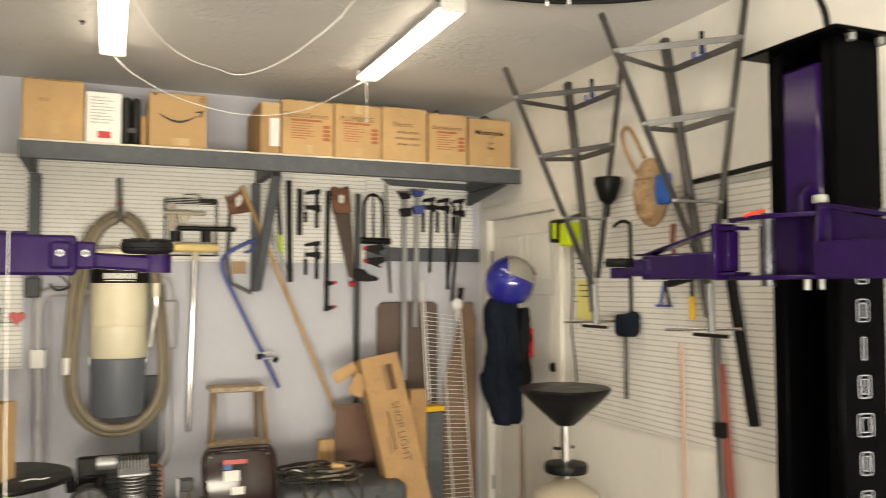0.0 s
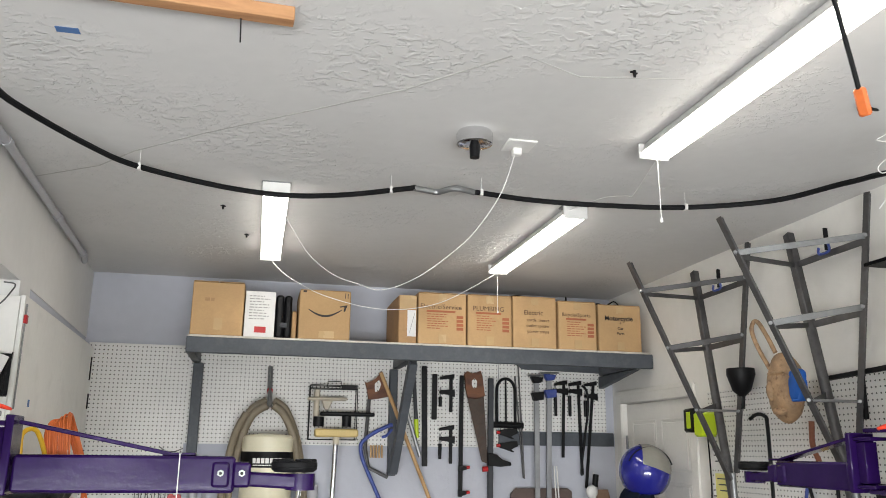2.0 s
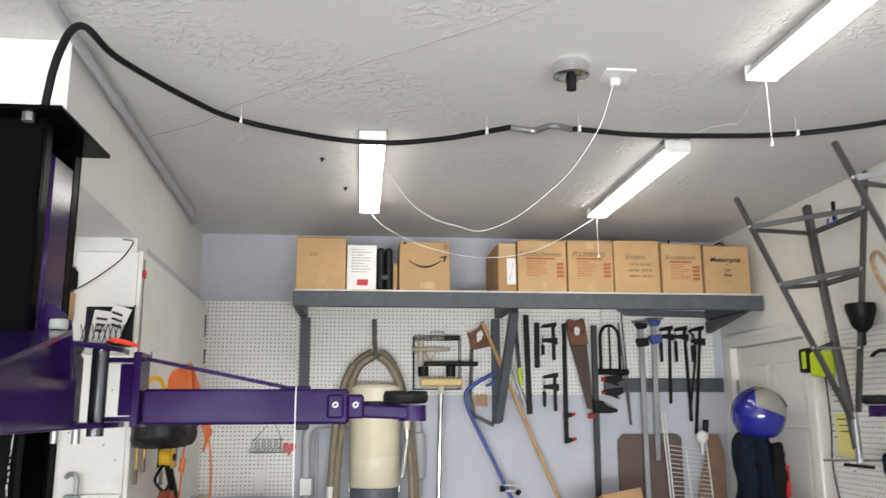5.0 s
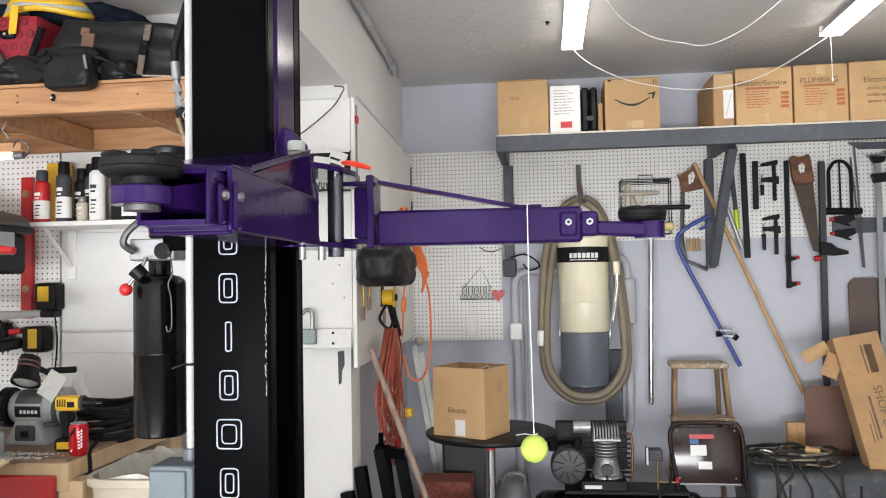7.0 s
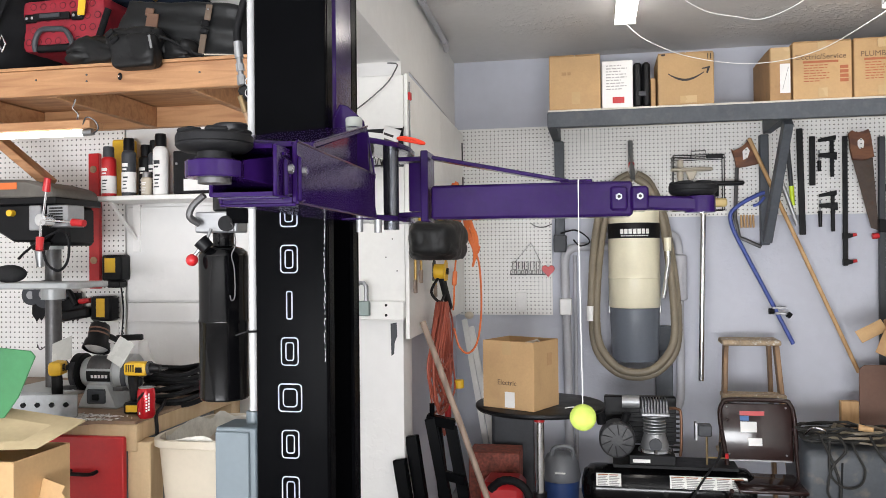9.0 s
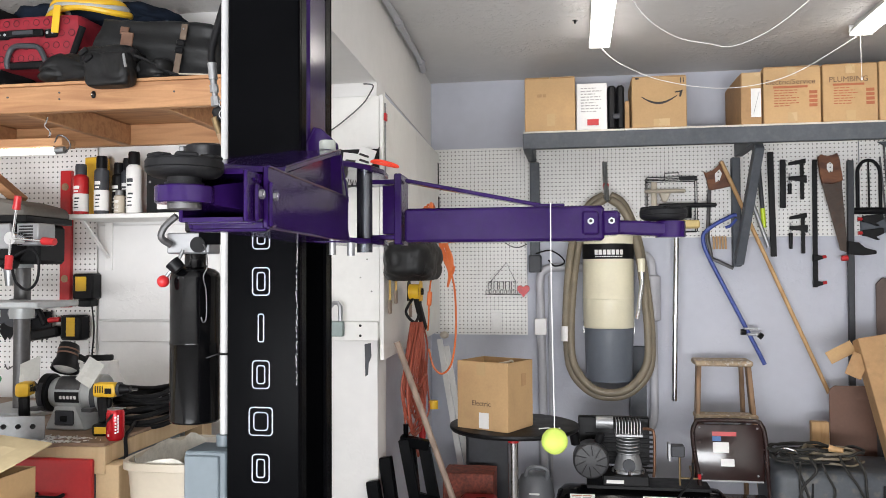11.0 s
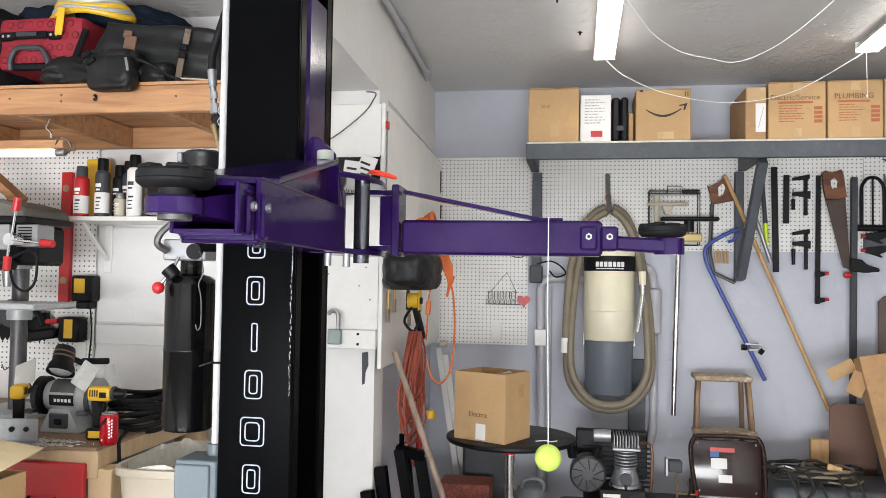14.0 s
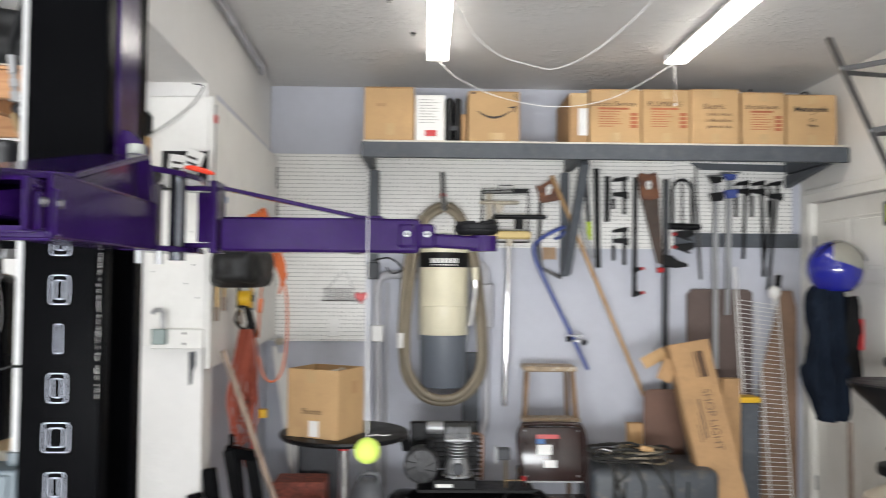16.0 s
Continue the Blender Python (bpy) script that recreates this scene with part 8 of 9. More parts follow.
bm = B(); box(bm, -2.155, -2.115, 3.632, 3.643, 1.54, 1.77, 0.002); bar(bm, (-2.135, 3.63, 1.60), (-2.135, 3.42, 1.77), 0.014, 0.01); part("bracket", bm, M_whiteplastic, t)


def spray_can(x, y, r, h, body, cap, label, low=None, z=1.798):
    t = thing("spray_can", (x, y, z), label, "spray can", "cans on the white shelf")
    bm = B(); lathe(bm, [(r * 0.93, z), (r, z + 0.006), (r, z + h * 0.72), (r * 0.96, z + h * 0.75), (r * 0.6, z + h * 0.80)], Matrix.Translation((x, y, 0)), 24); part("can", bm, body, t)
    bm = B(); lathe(bm, [(r * 0.74, z + h * 0.79), (r * 0.74, z + h * 0.96), (r * 0.66, z + h)], Matrix.Translation((x, y, 0)), 20); part("cap", bm, cap, t)
    for k, (za, zb, a0, a1) in enumerate(((0.50, 0.56, -2.1, -1.2), (0.44, 0.47, -2.0, -1.35), (0.30, 0.33, -1.9, -1.2), (0.24, 0.26, -2.0, -1.3), (0.18, 0.20, -1.9, -1.4), (0.12, 0.14, -2.05, -1.3))):
        bm = B()
        cols = [a0 + (a1 - a0) * u / 6 for u in range(7)]
        lo = [bm.verts.new((x + (r + 0.0014) * math.cos(a), y + (r + 0.0014) * math.sin(a), z + h * za)) for a in cols]
        up = [bm.verts.new((x + (r + 0.0014) * math.cos(a), y + (r + 0.0014) * math.sin(a), z + h * zb)) for a in cols]
        for u in range(6):
            bm.faces.new((lo[u], lo[u + 1], up[u + 1], up[u]))
        part("printed_line", bm, M_paper if (zb > 0.42 and body is not M_paper) or not low and body is not M_paper else M_darkgrey, t)
    if low:
        bm = B(); lathe(bm, [(r + 0.0003, z + h * 0.06), (r + 0.0008, z + h * 0.07), (r + 0.0008, z + h * 0.40), (r + 0.0003, z + h * 0.41)], Matrix.Translation((x, y, 0)), 24, cap=False); part("label_wrap", bm, low, t)
    return t


spray_can(-2.158, 3.44, 0.034, 0.235, M_red, M_darkgrey, "red spray can with a white label", M_paper)
spray_can(-2.053, 3.44, 0.033, 0.27, M_darkgrey, M_plastic, "black and white spray can", M_paper)
spray_can(-2.02, 3.53, 0.033, 0.25, M_iron, M_plastic, "plain black aerosol spray can", None)
spray_can(-1.963, 3.44, 0.025, 0.11, M_beige, M_steel, "small tan tin with a metal cap", None)
spray_can(-1.975, 3.53, 0.03, 0.27, M_darkgrey, M_iron, "plain dark grey spray can", None)
spray_can(-1.891, 3.44, 0.035, 0.285, M_paper, M_plastic, "tall white spray can with a black cap", None)
bm = B(); box(bm, -2.22, -2.12, 3.56, 3.62, 1.798, 2.085, 0.006)
solid("yellow_bottle", bm, M_yellow, "yellow bottle behind the spray cans", "bottle")
bm = B(); box(bm, -1.82, -1.60, 3.42, 3.60, 1.798, 2.0, 0.006)
case = thing("black_case", (-1.71, 3.51, 1.798), "black plastic case with a white label on the shelf", "case")
part("shell", bm, M_plastic, case)
bm = B(); box(bm, -1.765, -1.640, 3.4175, 3.4195, 1.815, 1.868); part("label_sheet", bm, M_paper, case)
for x in (-1.80, -1.62):
    bm = B(); cyl(bm, (x, 3.416, 1.94), (x, 3.4195, 1.94), 0.006, n=10); part("rivet", bm, M_steel, case)

# tools on the left pegboard
t = thing("spirit_level", (-2.35, 3.62, 1.36), "red spirit level hung upright on the pegboard", "level")
bm = B(); box(bm, -2.382, -2.324, 3.61, 3.635, 1.36, 2.03, 0.003); part("beam", bm, M_red, t)
for z in (1.50, 1.95):
    bm = B(); cyl(bm, (-2.353, 3.605, z), (-2.353, 3.612, z), 0.018, n=18); part("vial", bm, M_tan, t, "amber vial")
t = thing("battery_charger", (-2.225, 3.61, 1.37), "black battery charger with a yellow label", "charger", "chargers")
bm = B(); box(bm, -2.28, -2.172, 3.56, 3.64, 1.40, 1.525, 0.008); part("case", bm, M_plastic, t)
bm = B(); box(bm, -2.262, -2.205, 3.557, 3.5605, 1.44, 1.51, 0.001); part("label_plate", bm, M_yellow, t)
bm = B(); box(bm, -2.26, -2.19, 3.57, 3.64, 1.365, 1.40, 0.006); part("socket", bm, M_plastic, t)
t = thing("cordless_saw", (-2.36, 3.55, 1.2), "black and yellow cordless reciprocating saw on a hook", "power tool")
bm = B(); bar(bm, (-2.52, 3.56, 1.22), (-2.34, 3.56, 1.25), 0.05, 0.05, 0.01); part("body", bm, M_plastic, t)
bm = B(); box(bm, -2.33, -2.22, 3.54, 3.62, 1.205, 1.325, 0.01); part("battery", bm, M_plastic, t)
bm = B(); box(bm, -2.295, -2.25, 3.537, 3.5405, 1.225, 1.315, 0.001); part("label_plate", bm, M_yellow, t)
bm = B(); cyl(bm, (-2.40, 3.56, 1.30), (-2.34, 3.56, 1.305), 0.013, n=10); part("trigger", bm, M_red, t)
bm = B(); tube(bm, smooth_path([(-2.52, 3.56, 1.24), (-2.53, 3.56, 1.33), (-2.46, 3.56, 1.35), (-2.42, 3.56, 1.28)], 4), 0.014, 8); part("grip", bm, M_plastic, t)
bm = B(); tube(bm, smooth_path([(-2.20, 3.60, 1.37), (-2.195, 3.61, 1.25), (-2.205, 3.61, 1.1), (-2.19, 3.61, 0.98)], 5), 0.004, 6)
solid("charger_lead", bm, M_rubber, "black charger lead down the wall", "cable")
t = thing("outlet", (-2.27, 3.64, 1.09), "white double wall outlet on the pegboard", "outlet")
bm = B(); box(bm, -2.30, -2.235, 3.628, 3.638, 1.09, 1.20, 0.003); part("plate", bm, M_whiteplastic, t)
for k, (x, z, r) in enumerate(((-2.69, 1.33, 0.05), (-2.60, 1.335, 0.07), (-2.50, 1.345, 0.042))):
    t = thing("grinding_disc", (x, 3.58, z - r), "grey grinding disc hung on the pegboard", "disc", "grinding discs")
    bm = B(); cyl(bm, (x, 3.60 - 0.014 * k, z), (x, 3.585 - 0.014 * k, z), r, n=28); part("disc", bm, M_darkgrey, t)
    bm = B(); cyl(bm, (x, 3.5849 - 0.014 * k, z), (x, 3.581 - 0.014 * k, z), r * 0.4, n=20); part("hub", bm, M_alu, t)
for k in range(4):
    x = -2.66 + k * 0.07
    bm = B(); prism(bm, [(x - 0.035, 1.34), (x + 0.035, 1.34), (x + 0.04, 1.24), (x + 0.012, 1.20), (x, 1.215), (x - 0.014, 1.195), (x - 0.042, 1.235)], on_y(3.61 - 0.004 * k), 0.003)
    solid("sanding_sheet", bm, M_iron, "dark sanding sheet hung on the pegboard", "sandpaper", "sanding sheets")
bm = B(); tube(bm, smooth_path([(-2.68, 3.62, 1.08), (-2.66, 3.615, 1.055), (-2.63, 3.615, 1.07), (-2.60, 3.615, 1.055), (-2.58, 3.62, 1.08)], 4), 0.003, 6)
solid("wire_hook", bm, M_gun, "wire hook on the pegboard", "hook")

# ---- bench and what stands on it ----
BT = 0.92
t = thing("workbench", (-2.5, 3.1, 0), "heavy wooden workbench with hardboard top", "workbench")
bm = B(); prism(bm, [(-3.55, 2.56), (-1.80, 2.56), (-1.76, 2.575), (-1.70, 2.645), (-1.545, 2.655), (-1.535, 3.60), (-3.55, 3.60)], Matrix.Translation((0, 0, BT - 0.012)), 0.012, 0.002); part("top", bm, M_bench, t, "brown hardboard top")
bm = B(); box(bm, -3.55, -1.545, 2.66, 3.60, BT - 0.075, BT - 0.0125, 0.003); part("apron", bm, M_palewood, t)
bm = B(); box(bm, -1.80, -1.54, 2.655, 2.70, BT - 0.11, BT - 0.0125, 0.003); part("front_rail", bm, M_palewood, t)
for x, y in ((-1.535, 2.705), (-1.60, 3.5), (-3.4, 2.70)):
    bm = B(); box(bm, x - 0.045, x + 0.045, y - 0.045, y + 0.045, 0, BT - 0.076, 0.004); part("leg", bm, M_palewood, t)
bm = B(); box(bm, -1.63, -1.59, 2.75, 3.45, 0.55, 0.64, 0.003); part("side_rail", bm, M_palewood, t)
t = thing("red_drawer_unit", (-2.0, 2.75, 0.2), "red steel tool drawer unit under the bench", "tool cabinet")
bm = B(); box(bm, -2.6, -1.585, 2.665, 3.3, 0.15, BT - 0.078, 0.004); part("case", bm, M_greygreen, t)
for z0, z1 in ((0.50, BT - 0.055), (0.18, 0.48)):
    bm = B(); box(bm, -1.95, -1.580, 2.635, 2.6595, z0, z1, 0.006); dr = part("drawer", bm, M_red, t)
    bm = B(); tube(bm, smooth_path([(-1.79, 2.634, z1 - 0.125), (-1.78, 2.61, z1 - 0.13), (-1.74, 2.605, z1 - 0.13), (-1.695, 2.61, z1 - 0.13), (-1.685, 2.634, z1 - 0.125)], 4), 0.007, 8); part("handle", bm, M_iron, dr)

t = thing("drink_can", (-1.54, 2.72, BT), "red aluminium drink can on the bench", "can")
cx, cy = -1.54, 2.72
bm = B(); lathe(bm, [(0.024, BT), (0.0255, BT + 0.002), (0.0305, BT + 0.009), (0.032, BT + 0.013), (0.032, BT + 0.097), (0.0312, BT + 0.101), (0.0275, BT + 0.110)], Matrix.Translation((cx, cy, 0)), 32)
part("body", bm, material("red_printed_aluminium", (0.50, 0.012, 0.02), 0.22, vary=0.06, scale=30, metal=0.35), t)
bm = B(); lathe(bm, [(0.0272, BT + 0.1102), (0.028, BT + 0.1135), (0.0255, BT + 0.114), (0.024, BT + 0.111)], Matrix.Translation((cx, cy, 0)), 28); part("rim", bm, M_alu, t)


def can_print(name, a, z, wide, tall, tilt, mat):
    """A flat printed mark on the can's side."""
    m = Matrix.Translation((cx + 0.0322 * math.cos(a), cy + 0.0322 * math.sin(a), BT + z)) @ Matrix.Rotation(a + math.pi / 2, 4, "Z") @ Matrix.Rotation(tilt, 4, "Y")
    bm = B(); obox(bm, m, wide, 0.001, tall); part(name, bm, mat, t)


for k in range(5):
    can_print("dark_print", -2.25 + 0.2 * k, 0.066 + 0.006 * k, 0.006, 0.020, 0.5, M_iron)
for k in range(6):
    can_print("pale_print", -1.02, 0.030 + 0.011 * k, 0.006, 0.006, 0.0, M_paper)
    can_print("pale_print", -0.76, 0.034 + 0.011 * k, 0.005, 0.008, 0.0, M_paper)
can_print("pale_print", -1.85, 0.021, 0.007, 0.008, 0.0, M_paper)

t = thing("bench_grinder", (-1.9, 2.95, BT), "grey bench grinder with eye shields and a lamp", "grinder")
m = Matrix.Translation((-1.89, 2.95, 1.06)) @ Matrix.Rotation(radians(90), 4, "Y")
bm = B(); lathe(bm, [(0.045, -0.125), (0.058, -0.120), (0.064, -0.105), (0.066, -0.078), (0.070, -0.074), (0.070, 0.074), (0.066, 0.078), (0.064, 0.105), (0.058, 0.120), (0.045, 0.125)], m, 32); part("motor", bm, M_greycast, t)
for a0, a1, mat, name in ((radians(95), radians(162), M_gun, "dark_band"), (radians(170), radians(206), M_iron, "name_plate")):
    bm = B(); rows = []
    for u in range(7):
        a = a0 + (a1 - a0) * u / 6
        rows.append([bm.verts.new((x, 2.95 + 0.0715 * math.cos(a), 1.06 + 0.0715 * math.sin(a))) for x in (-1.962, -1.818)])
    for p, q in zip(rows, rows[1:]):
        bm.faces.new((p[0], p[1], q[1], q[0]))
    part(name, bm, mat, t)
bm = B(); prism(bm, [(-2.01, BT), (-1.77, BT), (-1.79, BT + 0.03), (-1.83, BT + 0.10), (-1.95, BT + 0.10), (-1.99, BT + 0.03)], on_y(2.87), 0.15, 0.006); part("base", bm, M_greycast, t)
bm = B(); box(bm, -1.945, -1.835, 2.862, 2.8695, BT + 0.02, BT + 0.08, 0.006); part("switch_plate", bm, M_darkgrey, t)
bm = B(); box(bm, -1.91, -1.87, 2.855, 2.8615, BT + 0.035, BT + 0.06, 0.002); part("switch", bm, M_plastic, t)
for k in range(5):
    bm = B(); obox(bm, Matrix.Translation((-1.925 + k * 0.021, 2.95 - 0.0712, 1.050)) @ Matrix.Rotation(radians(8), 4, "X"), 0.014, 0.002, 0.013); part("label_block", bm, M_paper, t)
for sx in (-1, 1):
    xw = -1.89 + sx * 0.155
    bm = B(); m2 = Matrix.Translation((xw, 2.95, 1.06)) @ Matrix.Rotation(radians(90), 4, "Y"); lathe(bm, [(0.04, -0.028), (0.074, -0.027), (0.079, -0.022), (0.079, 0.022), (0.074, 0.027), (0.04, 0.028)], m2, 28); part("wheel_guard", bm, M_greycast if sx > 0 else M_iron, t)
    bm = B(); cyl(bm, (xw - 0.012, 2.93, 1.055), (xw + 0.012, 2.93, 1.055), 0.068, n=28); part("grinding_wheel", bm, M_darkgrey, t)
    bm = B(); obox(bm, Matrix.Translation((xw + sx * 0.02, 2.83, 1.16)) @ Matrix.Rotation(radians(-32), 4, "X") @ Matrix.Rotation(radians(sx * 22), 4, "Y"), 0.11, 0.003, 0.11, 0.001); part("eye_shield", bm, material("scuffed_clear_plastic", (0.5, 0.5, 0.47), 0.25), t, "scuffed clear eye shield")
    bm = B(); box(bm, xw - 0.03, xw + 0.03, 2.83, 2.87, 1.0, 1.015, 0.002); part("tool_rest", bm, M_gun, t)
bm = B(); tube(bm, smooth_path([(-1.80, 3.0, 1.12), (-1.83, 2.98, 1.18), (-1.87, 2.95, 1.21), (-1.90, 2.93, 1.215)], 5), 0.012, 8); part("lamp_arm", bm, M_plastic, t)
head = Matrix.Translation((-1.905, 2.90, 1.200)) @ Matrix.Rotation(radians(-24), 4, "X") @ Matrix.Rotation(radians(-3), 4, "Y")
bm = B(); lathe(bm, [(0.020, 0.072), (0.046, 0.066), (0.050, 0.055), (0.052, 0.0), (0.062, -0.012), (0.070, -0.042), (0.067, -0.044), (0.058, -0.030)], head, 28); part("lamp_shade", bm, M_plastic, t, "black lamp shade")
for z in (0.018, 0.036):
    bm = B(); lathe(bm, [(0.0524, z), (0.0530, z + 0.001), (0.0530, z + 0.006), (0.0524, z + 0.007)], head, 28, cap=False); part("tan_band", bm, M_leather, t)
bm = B(); lathe(bm, [(0.057, -0.034), (0.045, -0.043), (0.02, -0.048), (0.001, -0.049)], head, 24, cap=False); part("lamp_lens", bm, material("frosted_lens", (0.5, 0.5, 0.5), 0.2, vary=0.2, scale=40), t)
bm = B(); bar(bm, (-1.86, 2.99, 1.20), (-1.70, 2.99, 1.205), 0.025, 0.025, 0.005); part("bracket", bm, M_iron, t)

squeeze = Matrix.Translation((0.055, -0.02, 0)) @ Matrix.Diagonal((0.72, 0.85, 0.95, 1))
for ob in t.children:
    ob.data.transform(squeeze)


def cordless_drill(x, y, label, turn=0.0, lean=0.0):
    t = thing("cordless_drill", (x, y, BT), label, "power tool", "cordless drills")
    m = Matrix.Translation((x, y, BT)) @ Matrix.Rotation(turn, 4, "Z")
    bm = B(); obox(bm, m @ Matrix.Translation((0.0, 0, 0.022)), 0.075, 0.065, 0.044, 0.007); bt = part("battery", bm, M_plastic, t)
    bm = B(); obox(bm, m @ Matrix.Translation((0.0, -0.0335, 0.022)), 0.05, 0.002, 0.025); part("label_plate", bm, M_yellow, bt)
    bm = B(); bar(bm, m @ Vector((0.0, 0, 0.043)), m @ Vector((-0.012, 0, 0.148)), 0.040, 0.034, 0.010); part("grip", bm, M_plastic, t)
    bm = B(); obox(bm, m @ Matrix.Translation((0.016, 0, 0.120)), 0.016, 0.016, 0.034, 0.005); part("trigger", bm, M_iron, t)
    bm = B(); obox(bm, m @ Matrix.Translation((0.004, 0, 0.168)), 0.090, 0.052, 0.054, 0.014, 2); hs = part("housing", bm, M_yellow, t)
    for k in range(4):
        bm = B(); obox(bm, m @ Matrix.Translation((-0.026 + 0.009 * k, -0.0262, 0.172)), 0.004, 0.002, 0.026); part("vent", bm, M_iron, hs)
    bm = B(); obox(bm, m @ Matrix.Translation((0.022, -0.0262, 0.166)), 0.026, 0.002, 0.020); part("name_plate", bm, M_iron, hs)
    bm = B(); cyl(bm, m @ Vector((0.049, 0, 0.170)), m @ Vector((0.060, 0, 0.170)), 0.026, n=20); part("torque_collar", bm, M_darkgrey, t)
    bm = B(); cyl(bm, m @ Vector((0.060, 0, 0.170)), m @ Vector((0.096, 0, 0.170)), 0.021, 0.013, n=16); part("chuck", bm, M_plastic, t)
    bm = B(); cyl(bm, m @ Vector((0.096, 0, 0.170)), m @ Vector((0.125, 0, 0.170)), 0.0022, n=8); part("drill_bit", bm, M_gun, t)
    return t


cordless_drill(-1.63, 2.80, "yellow and black cordless drill standing on the bench", 0.1)
cordless_drill(-1.945, 2.775, "yellow and black cordless drill seen from behind", 1.9)

t = thing("cable_coil", (-1.66, 3.05, BT), "thick coil of black cable on the bench", "cable")
rnd = random.Random(11)
for k in range(8):
    pts = [(-1.62 + (0.115 + 0.02 * rnd.random()) * math.cos(a), 3.08 + (0.12 + 0.02 * rnd.random()) * math.sin(a), BT + 0.012 + 0.017 * k + 0.014 * math.sin(a * 2 + k)) for a in [j * math.tau / 14 for j in range(14)]]
    bm = B(); tube(bm, smooth_path(pts, 3, True), 0.010, 8, closed=True); part("cable_loop", bm, M_rubber, t)
bm = B(); tube(bm, smooth_path([(-1.60, 2.96, BT + 0.02), (-1.55, 2.84, BT + 0.015), (-1.535, 2.78, BT), (-1.527, 2.77, BT - 0.06), (-1.528, 2.775, BT - 0.16)], 5), 0.007, 8); part("cable_tail", bm, M_rubber, t)
t = thing("steel_channel", (-1.96, 2.645, BT), "perforated steel channel lying on the bench", "steel profile")
bm = B(); obox(bm, Matrix.Translation((-1.96, 2.645, BT + 0.045)) @ Matrix.Rotation(radians(12), 4, "Z"), 0.34, 0.005, 0.085, 0.001); part("web", bm, M_steel, t)
bm = B(); obox(bm, Matrix.Translation((-1.96, 2.625, BT + 0.004)) @ Matrix.Rotation(radians(12), 4, "Z"), 0.34, 0.05, 0.005, 0.001); part("flange", bm, M_steel, t)
for k in range(6):
    p = Matrix.Rotation(radians(12), 4, "Z") @ Vector((-0.13 + 0.052 * k, 0, 0))
    bm = B(); m = Matrix.Translation((-1.96 + p.x, 2.6415 + p.y, BT + 0.05)) @ Matrix.Rotation(radians(12), 4, "Z"); obox(bm, m, 0.018, 0.002, 0.018, 0.006); part("slot", bm, M_void, t)
t = thing("loose_screws", (-1.75, 2.68, BT), "scatter of small bright screws on the bench", "screws", kind="stuff")
bm = B(); rnd = random.Random(2)
for k in range(260):
    x, y = rnd.gauss(-1.78, 0.06), rnd.choice((2.650, 2.715)) + rnd.gauss(0, 0.012)
    if y < 2.60 or x < -1.95:
        continue
    a = rnd.uniform(0, math.pi)
    d = Vector((math.cos(a), math.sin(a), 0)) * 0.009
    bar(bm, Vector((x, y, BT + 0.003)) - d, Vector((x, y, BT + 0.004)) + d, 0.0028, 0.0028)
ob = part("screw_pile", bm, material("bright_zinc", (0.78, 0.77, 0.74), 0.3, 0.6, vary=0.15, scale=90), t); tagged(ob, kind="stuff")

t = thing("drill_press", (-2.3, 3.2, BT), "grey bench drill press with red handles", "drill press")
bm = B(); cyl(bm, (-2.276, 3.2, BT), (-2.276, 3.2, 1.70), 0.034, n=22); part("column", bm, M_gun, t)
bm = B(); prism(bm, [(-2.60, 1.765), (-2.10, 1.755), (-2.10, 1.79), (-2.13, 1.812), (-2.24, 1.84), (-2.56, 1.85), (-2.60, 1.84)], on_y(2.98), 0.30, 0.012); part("belt_cover", bm, material("dusty_grey_enamel", (0.10, 0.092, 0.08), 0.6, vary=0.25, scale=12), t)
bm = B(); box(bm, -2.61, -2.095, 2.975, 3.285, 1.735, 1.764, 0.004); part("cover_base", bm, M_plastic, t)
bm = B(); prism(bm, [(-2.44, 1.735), (-2.155, 1.735), (-2.155, 1.62), (-2.19, 1.58), (-2.30, 1.58), (-2.44, 1.66)], on_y(2.98), 0.2, 0.008); part("head", bm, M_plastic, t)
bm = B(); box(bm, -2.215, -2.16, 2.965, 2.9795, 1.625, 1.73, 0.004); part("front_plate", bm, M_alu, t)
bm = B(); box(bm, -2.150, -2.05, 2.99, 3.10, 1.64, 1.732, 0.004); part("depth_plate", bm, M_alu, t)
for k in range(6):
    bm = B(); box(bm, -2.135, -2.075, 2.9865, 2.9895, 1.655 + k * 0.012, 1.661 + k * 0.012); part("printed_line", bm, M_iron, t)
bm = B(); box(bm, -2.24, -2.10, 3.06, 3.25, 1.565, 1.733, 0.015); part("motor", bm, M_iron, t)
bm = B(); box(bm, -2.44, -2.28, 2.9768, 2.9796, 1.80, 1.828); part("label_plate", bm, M_orange, t)
bm = B(); cyl(bm, (-2.21, 3.03, 1.58), (-2.21, 3.03, 1.545), 0.042, 0.03, n=20); part("quill", bm, M_iron, t)
bm = B(); cyl(bm, (-2.21, 3.03, 1.545), (-2.21, 3.03, 1.475), 0.024, 0.015, n=16); part("chuck", bm, M_steel, t)
bm = B(); cyl(bm, (-2.119, 2.97, 1.666), (-2.119, 2.91, 1.666), 0.026, n=18); part("feed_hub", bm, M_chrome, t)
for p, q in (((-2.112, 2.915, 1.666), (-2.082, 2.90, 1.79)), ((-2.119, 2.915, 1.666), (-2.113, 2.90, 1.585)), ((-2.119, 2.915, 1.666), (-1.955, 2.90, 1.652))):
    bm = B(); cyl(bm, p, q, 0.005, n=10); ln = part("feed_lever", bm, M_chrome, t)
    d = (Vector(q) - Vector(p)).normalized()
